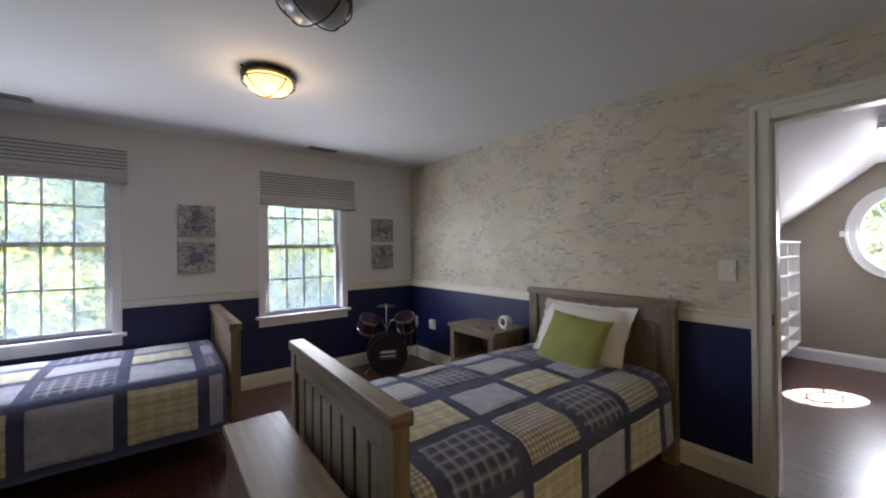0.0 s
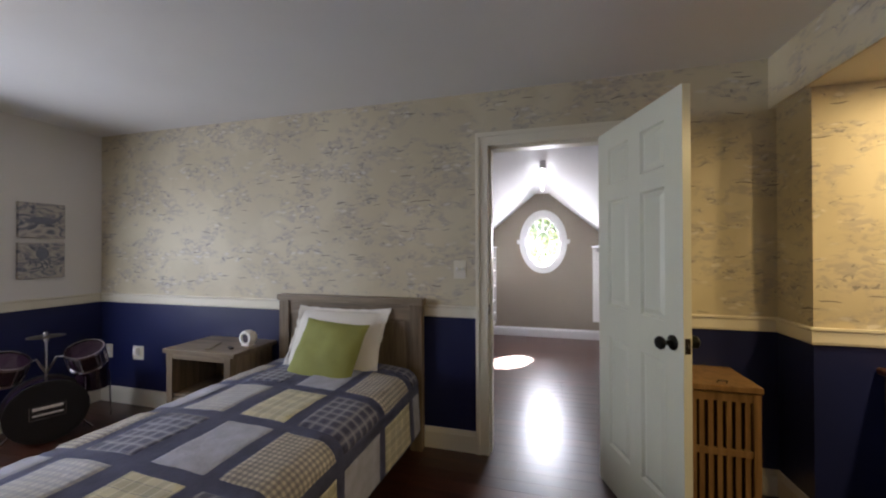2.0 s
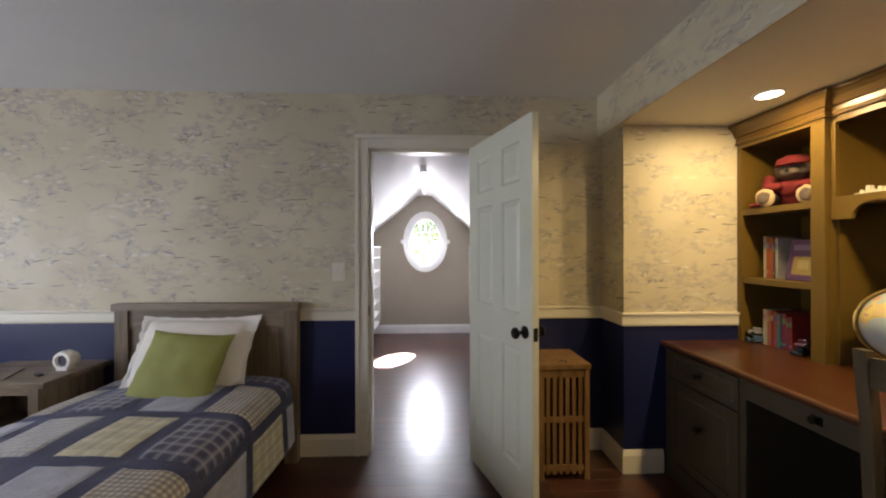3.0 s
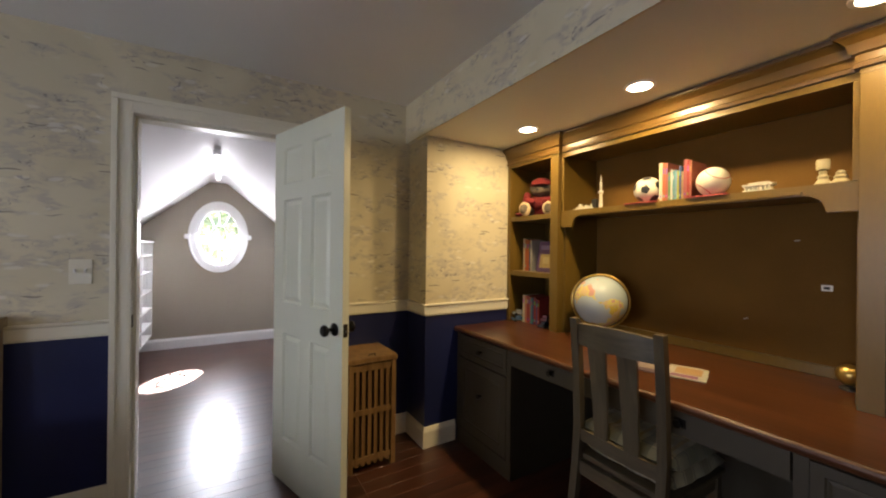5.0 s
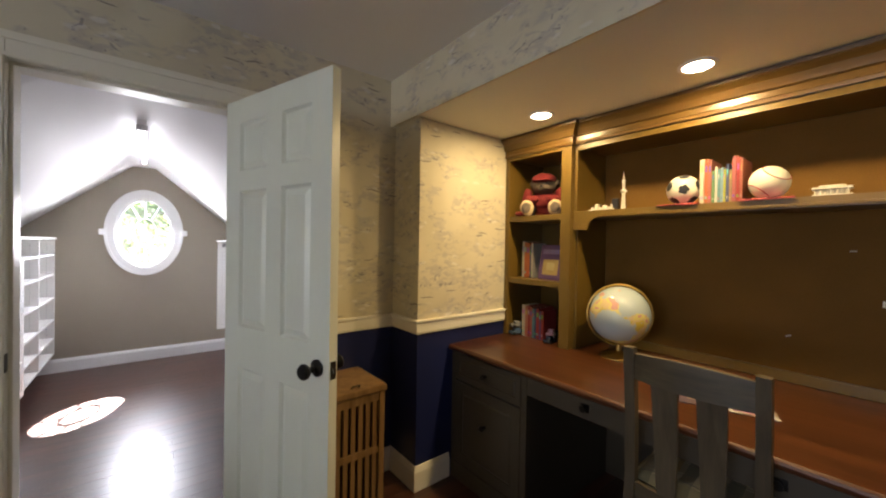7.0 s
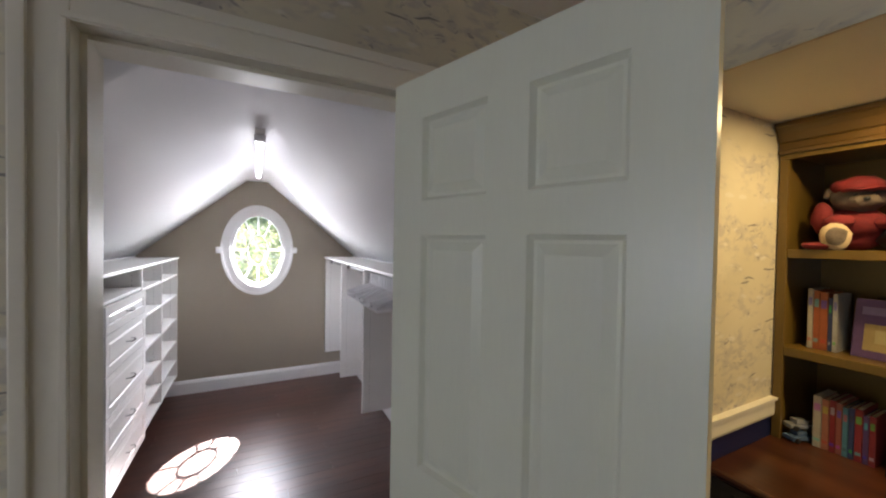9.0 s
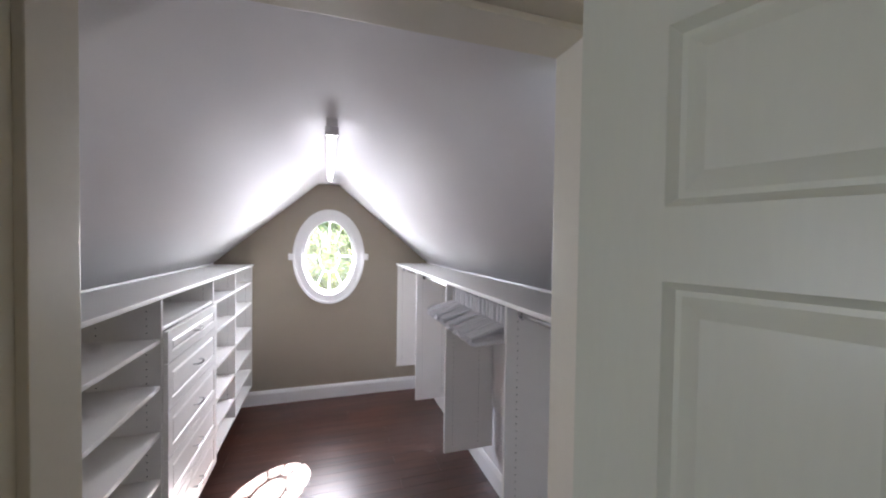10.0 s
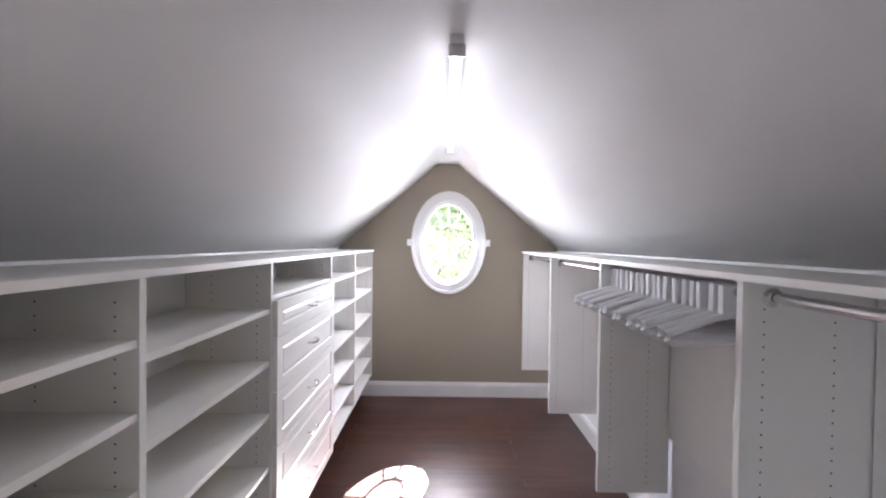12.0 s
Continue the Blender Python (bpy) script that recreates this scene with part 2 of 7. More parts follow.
def thing(name, label, category, m=None, group=""):
    ob = new(name)
    ob.empty_display_size = 0.1
    if m is not None:
        ob.matrix_world = m
    return tagged(ob, label, category, group)


def structure(name, bm, material, label="", smooth=False):
    return tagged(finish(name, bm, material, None, "", smooth), label, kind="structure")


def lathe(bm, prof, seg=24, m=Matrix()):
    """Turns a profile of (radius, height) round the z axis."""
    rings = []
    for r, z in prof:
        if r < 1e-5:
            rings.append([bm.verts.new(m @ Vector((0, 0, z)))])
        else:
            rings.append([bm.verts.new(m @ Vector((r * math.cos(a), r * math.sin(a), z))) for a in (math.tau * k / seg for k in range(seg))])
    for a, b_ in zip(rings, rings[1:]):
        for k in range(seg):
            k2 = (k + 1) % seg
            if len(a) == 1 and len(b_) == 1:
                continue
            if len(a) == 1:
                bm.faces.new((a[0], b_[k], b_[k2]))
            elif len(b_) == 1:
                bm.faces.new((a[k], a[k2], b_[0]))
            else:
                bm.faces.new((a[k], a[k2], b_[k2], b_[k]))
    return rings


def tube(bm, pts, r, seg=10, closed=False):
    """A round bar along points."""
    pts = [Vector(p) for p in pts]
    rings = []
    for i, p in enumerate(pts):
        q0 = pts[i - 1] if (i or closed) else p
        q1 = pts[(i + 1) % len(pts)] if (i + 1 < len(pts) or closed) else p
        d = (q1 - q0).normalized()
        s = d.orthogonal().normalized() if abs(d.z) > 0.95 else d.cross(Vector((0, 0, 1))).normalized()
        u = s.cross(d)
        rings.append([bm.verts.new(p + r * (math.cos(a) * s + math.sin(a) * u)) for a in (math.tau * k / seg for k in range(seg))])
    pairs = list(zip(rings, rings[1:])) + ([(rings[-1], rings[0])] if closed else [])
    for a, b_ in pairs:
        for k in range(seg):
            bm.faces.new((a[k], a[(k + 1) % seg], b_[(k + 1) % seg], b_[k]))
    if not closed:
        bm.faces.new(rings[0][::-1])
        bm.faces.new(rings[-1])


def sweep(bm, prof, path, closed=False):
    """Sweeps a profile of (out, up) along a level path; out is to the right of the way."""
    n = len(path)
    rings = []
    for i, p in enumerate(path):
        p = Vector(p)
        d0 = (p - Vector(path[i - 1])).normalized() if (i or closed) else None
        d1 = (Vector(path[(i + 1) % n]) - p).normalized() if (i + 1 < n or closed) else None
        d0 = d0 or d1
        d1 = d1 or d0
        r0, r1 = Vector((d0.y, -d0.x, 0)), Vector((d1.y, -d1.x, 0))
        o = (r0 + r1) / (1 + r0.dot(r1))
        rings.append([bm.verts.new(p + o * a + Vector((0, 0, h))) for a, h in prof])
    for a, b_ in zip(rings, rings[1:]):
        for k in range(len(prof)):
            k2 = (k + 1) % len(prof)
            bm.faces.new((a[k], a[k2], b_[k2], b_[k]))
    bm.faces.new(rings[0][::-1])
    bm.faces.new(rings[-1])


# ---- the shell ----
XW, YN, YS, XB, CEIL = 4.272, 4.425, -0.69, -2.3, 2.388
YF = -0.655                                 # face of the soffit
RAIL0, RAIL1 = 0.890, 0.970
DY0, DY1, DZ = 0.135, 0.875, 2.013          # closet doorway
W1, W2 = (0.571, 1.388), (2.526, 3.333)      # the two sash openings
WZ0, WZ1 = 0.706, 2.032
COLX, SOFZ = 4.0, 2.11
CX0, CX1 = 4.425, 7.75                      # closet, inside
CYL, CYR, RIDGE = 1.62, -0.535, 2.222


def pieces_wall(name, boxes, material, label):
    bm = bmesh.new()
    for b_ in boxes:
        box(bm, *b_)
    return structure(name, bm, material, label)


floor_bm = bmesh.new()
box(floor_bm, XB - 0.1, 4.398, -2.1, YN + 0.2, -0.2, -0.012)
box(floor_bm, 4.398, CX1 + 0.15, CYR - 0.12, CYL + 0.12, -0.2, -0.012)
floor = structure("floor", floor_bm, M_GAP, "dark red-brown polished cherry plank floor")

bm = bmesh.new()
box(bm, XB - 0.1, XW + 0.12, -2.0, YN + 0.2, CEIL, CEIL + 0.12)
structure("ceiling", bm, M_CEIL, "flat white painted bedroom ceiling")

# window wall: upper white paint, lower navy
xs = [XB, W1[0], W1[1], W2[0], W2[1], XW + 0.12]
for nm, z0, z1, mm, lab in (("wall_north_upper", RAIL0, CEIL, M_WHITE, "off-white painted upper wall with two sash windows"), ("wall_north_lower", -0.01, RAIL0, M_NAVY, "navy blue painted lower wall below the chair rail")):
    bxs = []
    for i in range(5):
        a, b_ = xs[i], xs[i + 1]
        if i in (1, 3):
            if z0 < WZ0:
                bxs.append((a, b_, YN, YN + 0.2, z0, WZ0))
            if z1 > WZ1:
                bxs.append((a, b_, YN, YN + 0.2, WZ1, z1))
        else:
            bxs.append((a, b_, YN, YN + 0.2, z0, z1))
    pieces_wall(nm, bxs, mm, lab)

# papered wall with the closet doorway
pieces_wall("wall_east_upper", [(XW, XW + 0.123, -0.81, DY0 - 0.02, RAIL0, CEIL), (XW, XW + 0.123, DY1 + 0.02, YN, RAIL0, CEIL), (XW, XW + 0.123, DY0 - 0.02, DY1 + 0.02, DZ + 0.02, CEIL)], M_PAPER, "cream wallpaper with grey-blue drifting bird strokes")
pieces_wall("wall_east_lower", [(XW, XW + 0.123, -0.81, DY0 - 0.02, -0.01, RAIL0), (XW, XW + 0.123, DY1 + 0.02, YN, -0.01, RAIL0)], M_NAVY, "navy blue painted lower wall below the chair rail")
# column beside the desk alcove
pieces_wall("column_upper", [(COLX, XW, -2.0, YS, RAIL0, SOFZ)], M_PAPER, "wallpapered column beside the desk alcove")
pieces_wall("column_lower", [(COLX, XW, -2.0, YS, -0.01, RAIL0)], M_NAVY, "navy painted foot of the column")
# soffit over the desk
bm = bmesh.new()
box(bm, XB, XW, YF - 0.012, YF, SOFZ, CEIL)
structure("soffit_face", bm, M_PAPER, "wallpapered face of the soffit over the desk")
bm = bmesh.new()
box(bm, XB, XW, -2.0, YF - 0.012, SOFZ + 0.002, CEIL)
structure("soffit", bm, M_CREAM, "cream painted soffit underside with recessed lights")
pieces_wall("wall_alcove_back", [(XB, XW, -2.1, -2.0, -0.01, CEIL)], M_UNIT, "olive brown wall behind the desk unit")
pieces_wall("wall_south_upper", [(XB, 1.45, -0.81, YS, RAIL0, SOFZ)], M_PAPER, "cream wallpaper with grey-blue drifting bird strokes")
pieces_wall("wall_south_lower", [(XB, 1.45, -0.81, YS, -0.01, RAIL0)], M_NAVY, "navy blue painted lower wall")
pieces_wall("wall_west_upper", [(XB - 0.12, XB, -2.0, YN + 0.2, RAIL0, CEIL)], M_WHITE, "off-white painted upper wall")
pieces_wall("wall_west_lower", [(XB - 0.12, XB, -2.0, YN + 0.2, -0.01, RAIL0)], M_NAVY, "navy blue painted lower wall")

# chair rail and baseboard, swept round the room
RAIL = [(0, 0), (0.012, 0.0), (0.016, 0.012), (0.016, 0.062), (0.026, 0.07), (0.026, 0.08), (0, 0.08)]
BASE = [(0, 0), (0.016, 0), (0.016, 0.108), (0.011, 0.125), (0.006, 0.14), (0, 0.14)]


def trim(name, prof, z, runs, material, label):
    bm = bmesh.new()
    for run in runs:
        sweep(bm, [(a, h) for a, h in prof], [(x, y, z) for x, y in run])
    return structure(name, bm, material, label)


CAS, DCAS = 0.058, 0.086                    # width of the window and door casings
wl = [(W1[0] - CAS, W1[1] + CAS), (W2[0] - CAS, W2[1] + CAS)]
rail_runs = [[(XB, YN), (wl[0][0], YN)], [(wl[0][1], YN), (wl[1][0], YN)], [(wl[1][1], YN), (XW, YN), (XW, DY1 + 0.012 + DCAS)],
             [(XW, DY0 - 0.012 - DCAS), (XW, YS), (COLX, YS), (COLX, -1.40)], [(1.45, YS), (XB, YS), (XB, YN)]]
trim("chair_rail_north", RAIL, RAIL0, rail_runs[:2], M_WHITE, "white painted chair rail between the windows")
trim("chair_rail", RAIL, RAIL0, rail_runs[2:], M_TRIM, "cream painted chair rail")
base_runs = [[(XB, YN), (XW, YN), (XW, DY1 + 0.012 + DCAS)], [(XW, DY0 - 0.012 - DCAS), (XW, YS), (COLX, YS), (COLX, -0.93)], [(1.45, YS), (XB, YS), (XB, YN)]]
trim("baseboard", BASE, 0.0, base_runs, M_TRIM, "cream painted baseboard")

# closet shell: gable with an oval window, two slopes, knee walls
WC, WA, WB = Vector((CX1, 0.536, 1.475)), 0.270, 0.400


def gable(name, x0, x1, hole, material, label):
    c = Vector((0, WC.y, WC.z))
    poly = [(CYL, -0.01), (CYL, 1.392), (0.65, RIDGE), (0.447, RIDGE), (CYR, 1.392), (CYR, -0.01)]
    angs = {math.tau * k / 64 for k in range(64)} | {math.atan2(z - c.z, y - c.y) % math.tau for y, z in poly}
    loops = []
    for a in sorted(angs):
        d = Vector((math.cos(a), math.sin(a)))
        best = 9
        for (y0, z0), (y1, z1) in zip(poly, poly[1:] + poly[:1]):
            e, w = Vector((y1 - y0, z1 - z0)), Vector((y0 - c.y, z0 - c.z))
            den = d.x * e.y - d.y * e.x
            if abs(den) > 1e-9:
                s = (w.x * e.y - w.y * e.x) / den
                u = (w.x * d.y - w.y * d.x) / den
                if s > 0 and -1e-6 <= u <= 1 + 1e-6:
                    best = min(best, s)
        r = 1 / math.sqrt((d.x / hole[0]) ** 2 + (d.y / hole[1]) ** 2)
        loops.append(((c.y + d.x * r, c.z + d.y * r), (c.y + d.x * best, c.z + d.y * best)))
    bm = bmesh.new()
    rows = [[bm.verts.new((x, *p[i])) for x, i in ((x0, 0), (x0, 1), (x1, 1), (x1, 0))] for p in loops]
    for a, b_ in zip(rows, rows[1:] + rows[:1]):
        for k in range(4):
            bm.faces.new((a[k], b_[k], b_[(k + 1) % 4], a[(k + 1) % 4]))
    return structure(name, bm, material, label)


gable("closet_wall_gable", CX1, CX1 + 0.15, (WA, WB), M_TAUPE, "taupe painted gable wall with an oval window")
bm = bmesh.new()
va = []


def slope_z(y, y0, y1):
    return RIDGE + (1.392 - RIDGE) * (y - y0) / (y1 - y0)


for x, k in ((CX0, 1.0), (4.56, 0.6), (4.72, 0.25), (4.95, 0.0), (CX1, 0.0)):         # eased up over the doorway
    low = []
    for y0, y1, yd in ((0.65, CYL, DY1 + 0.025), (0.447, CYR, DY0 - 0.025)):
        zd = slope_z(yd, y0, y1)
        zd += (DZ + 0.012 - zd) * k
        ym = y0 + (yd - y0) * 0.55
        half = [(y1, 1.392), (yd, zd), (ym, RIDGE + (zd - RIDGE) * 0.55), (y0, RIDGE)]
        low += half if y0 > 0.5 else half[::-1]
    va.append([bm.verts.new((x, y, z)) for y, z in low] + [bm.verts.new((x, y, z + 0.12)) for y, z in low[::-1]])
for a, b_ in zip(va, va[1:]):
    for k in range(16):
        f = bm.faces.new((a[k], b_[k], b_[(k + 1) % 16], a[(k + 1) % 16]))
        f.smooth = k < 7
bm.faces.new(va[0])
bm.faces.new(va[-1][::-1])
bmesh.ops.recalc_face_normals(bm, faces=bm.faces)
structure("closet_ceiling", bm, M_CLOSET, "white sloped closet ceiling with a narrow flat ridge")
pieces_wall("closet_wall_left", [(CX0, CX1, CYL, CYL + 0.12, -0.01, 1.48)], M_CLOSET, "white closet knee wall behind the shelves")
pieces_wall("closet_wall_right", [(CX0, CX1, CYR - 0.12, CYR, -0.01, 1.48)], M_CLOSET, "white closet knee wall behind the hanging units")
pieces_wall("closet_wall_front", [(CX0 - 0.028, CX0, CYR - 0.12, DY0 - 0.03, -0.01, 2.5), (CX0 - 0.028, CX0, DY1 + 0.03, CYL + 0.12, -0.01, 2.5), (CX0 - 0.028, CX0, DY0 - 0.03, DY1 + 0.03, DZ + 0.04, 2.5)], M_CLOSET, "white closet wall round the doorway")
trim("closet_baseboard", BASE, 0.0, [[(CX0, CYL), (CX1, CYL), (CX1, CYR), (CX0, CYR)]], M_TRIMW, "white closet baseboard")


# ---- doorway, windows ----
def casing_frame(name, parent, y0, y1, z1, x, material):
    """Flat casing with a raised outer band on three sides of a doorway, on the wall face at x, facing -x."""
    for nm, d in (("left_casing", (y1, y1 + DCAS, 0.0, z1 + DCAS)), ("right_casing", (y0 - DCAS, y0, 0.0, z1 + DCAS)), ("head_casing", (y0 + 0.0005, y1 - 0.0005, z1, z1 + DCAS))):
        bm = bmesh.new()
        box(bm, x - 0.018, x, d[0], d[1], d[2], d[3], 0.003)
        if nm == "head_casing":
            box(bm, x - 0.028, x - 0.016, y0 - DCAS, y1 + DCAS, z1 + DCAS - 0.026, z1 + DCAS + 0.002, 0.004)
            box(bm, x - 0.022, x - 0.016, y0 - 0.014, y1 + 0.014, z1 + 0.003, z1 + 0.017, 0.003)
        else:
            s = 1 if nm == "left_casing" else -1
            e = y1 + DCAS if s > 0 else y0 - DCAS
            box(bm, x - 0.028, x - 0.016, min(e, e - s * 0.026), max(e, e - s * 0.026), 0, z1 + DCAS - 0.027, 0.004)
            i = y1 if s > 0 else y0
            box(bm, x - 0.022, x - 0.016, min(i + s * 0.003, i + s * 0.017), max(i + s * 0.003, i + s * 0.017), 0, z1 + 0.002, 0.003)
        part(nm, bm, material, parent)


frame_ob = new("door_frame_1")
tagged(frame_ob, "cream painted door casing and jamb of the closet", kind="structure")
casing_frame("casing", frame_ob, DY0 - 0.012, DY1 + 0.012, DZ + 0.012, XW, M_TRIM)
JX0, JX1 = XW - 0.017, XW + 0.1235
box_part("left_jamb", (JX0, JX1, DY1 + 0.0125, DY1 + 0.0195, 0, DZ + 0.02), M_TRIM, frame_ob)
box_part("right_jamb", (JX0, JX1, DY0 - 0.0195, DY0 - 0.0125, 0, DZ + 0.02), M_TRIM, frame_ob)
box_part("head_jamb", (JX0, JX1, DY0 - 0.012, DY1 + 0.012, DZ + 0.0125, DZ + 0.0195), M_TRIM, frame_ob)
box_part("door_stop", (XW + 0.030, JX1 - 0.001, DY1, DY1 + 0.0122, 0, DZ + 0.0118), M_TRIM, frame_ob, "", 0.002)
box_part("door_stop", (XW + 0.030, JX1 - 0.001, DY0 - 0.0122, DY0, 0, DZ + 0.0118), M_TRIM, frame_ob, "", 0.002)
box_part("door_stop", (XW + 0.030, JX1 - 0.001, DY0 + 0.0003, DY1 - 0.0003, DZ, DZ + 0.0122), M_TRIM, frame_ob, "", 0.002)
box_part("strike_plate", (XW - 0.014, XW + 0.016, DY1 + 0.0095, DY1 + 0.0123, 0.92, 0.985), M_BRONZE, frame_ob, "dark bronze strike plate", 0.0005)
for z in (0.2, 1.0, 1.80):
    bm = bmesh.new()
    box(bm, XW - 0.034, XW + 0.008, DY0 - 0.0123, DY0 - 0.0095, z, z + 0.105, 0.0008)
    tube(bm, [(XW - 0.038, DY0 - 0.008, z - 0.002), (XW - 0.038, DY0 - 0.008, z + 0.107)], 0.0065)
    part("hinge", bm, M_BLACK, frame_ob, "black butt hinge")



def panel_slab(bm, w, h, t, cols, rows, inset, depth):
    """A slab standing on z=0 along x, with raised panels on both faces."""
    xs_ = sorted({0, w} | {v for c in cols for v in c})
    zs_ = sorted({0, h} | {v for r in rows for v in r})
    for y, flip in ((0, False), (t, True)):
        vs = [[bm.verts.new((x, y, z)) for z in zs_] for x in xs_]
        cells = []
        for i in range(len(xs_) - 1):
            for j in range(len(zs_) - 1):
                q = [vs[i][j], vs[i + 1][j], vs[i + 1][j + 1], vs[i][j + 1]]
                f = bm.faces.new(q[::-1] if flip else q)
                if (xs_[i], xs_[i + 1]) in cols and (zs_[j], zs_[j + 1]) in rows:
                    cells.append(f)
        bm.normal_update()
        bmesh.ops.inset_individual(bm, faces=cells, thickness=inset * 0.45, depth=-depth)
        bmesh.ops.inset_individual(bm, faces=cells, thickness=inset * 0.3, depth=0)
        bmesh.ops.inset_individual(bm, faces=cells, thickness=inset, depth=depth * 0.75)
    for a, b_ in (((0, 0), (0, h)), ((0, h), (w, h)), ((w, h), (w, 0)), ((w, 0), (0, 0))):
        q = [bm.verts.new((a[0], 0, a[1])), bm.verts.new((b_[0], 0, b_[1])), bm.verts.new((b_[0], t, b_[1])), bm.verts.new((a[0], t, a[1]))]
        bm.faces.new(q)
    bmesh.ops.remove_doubles(bm, verts=bm.verts, dist=1e-5)


door = tagged(new("door_1"), "white six-panel closet door standing wide open", kind="structure")
door.matrix_world = pose(4.202, 0.224, 0.004, 0, 0, 198.3)
bm = bmesh.new()
panel_slab(bm, 0.702, 2.005, 0.035, [(0.110, 0.312), (0.412, 0.592)], [(0.245, 0.85), (1.025, 1.61), (1.695, 1.90)], 0.03, 0.012)
part("door_leaf", bm, M_DOOR, door)
for side, sy in (("knob", -1), ("knob", 1)):
    bm = bmesh.new()
    m = Matrix.Translation((0.640, 0.0 if sy < 0 else 0.035, 0.948)) @ Matrix.Rotation(radians(90 if sy < 0 else -90), 4, "X")
    lathe(bm, [(0, 0), (0.031, 0), (0.031, 0.006), (0.022, 0.011), (0.011, 0.014), (0.010, 0.034), (0.018, 0.040), (0.027, 0.050), (0.028, 0.060), (0.022, 0.068), (0, 0.071)], 24, m)
    part("door_knob", bm, M_BLACK, door, "black round door knob", True)
box_part("latch_plate", (0.7015, 0.7040, 0.006, 0.029, 0.915, 0.978), M_BRONZE, door, "dark bronze latch plate", 0.0005)
box_part("latch_bolt", (0.7040, 0.712, 0.012, 0.023, 0.938, 0.956), M_CHROME, door, "", 0.002)



def striped_linen():
    m = bpy.data.materials.new("striped_linen")
    m.use_nodes = True
    nt = m.node_tree
    n, l = nt.nodes, nt.links
    b = n["Principled BSDF"]
    b.inputs["Roughness"].default_value = 0.9
    tc, sep, nz = n.new("ShaderNodeTexCoord"), n.new("ShaderNodeSeparateXYZ"), n.new("ShaderNodeTexNoise")
    uv = n.new("ShaderNodeUVMap")
    l.new(uv.outputs[0], sep.inputs[0])
    ml, fr, lt = n.new("ShaderNodeMath"), n.new("ShaderNodeMath"), n.new("ShaderNodeMath")
    ml.operation, fr.operation, lt.operation = "MULTIPLY", "FRACT", "LESS_THAN"
    ml.inputs[1].default_value = 1 / 0.033
    lt.inputs[1].default_value = 0.24
    l.new(sep.outputs[1], ml.inputs[0])
    l.new(ml.outputs[0], fr.inputs[0])
    l.new(fr.outputs[0], lt.inputs[0])
    nz.inputs["Scale"].default_value, nz.inputs["Detail"].default_value = 160, 3
    l.new(tc.outputs["Object"], nz.inputs[0])
    pale = ramp_node(nt, [(0.3, (0.44, 0.43, 0.42)), (0.7, (0.58, 0.565, 0.55))], nz.outputs[0])
    mx = n.new("ShaderNodeMix")
    mx.data_type = "RGBA"
    l.new(lt.outputs[0], mx.inputs["Factor"])
    l.new(pale.outputs[0], mx.inputs["A"])
    mx.inputs["B"].default_value = (0.055, 0.05, 0.05, 1)
    hem, both = n.new("ShaderNodeMath"), n.new("ShaderNodeMath")
    hem.operation, both.operation = "GREATER_THAN", "MULTIPLY"
    hem.inputs[1].default_value = 0.125
    l.new(sep.outputs[1], hem.inputs[0])
    l.new(hem.outputs[0], both.inputs[0])
    l.new(lt.outputs[0], both.inputs[1])
    l.new(both.outputs[0], mx.inputs["Factor"])
    l.new(mx.outputs["Result"], b.inputs["Base Color"])
    return m


M_LINEN = striped_linen()
PANE = {}


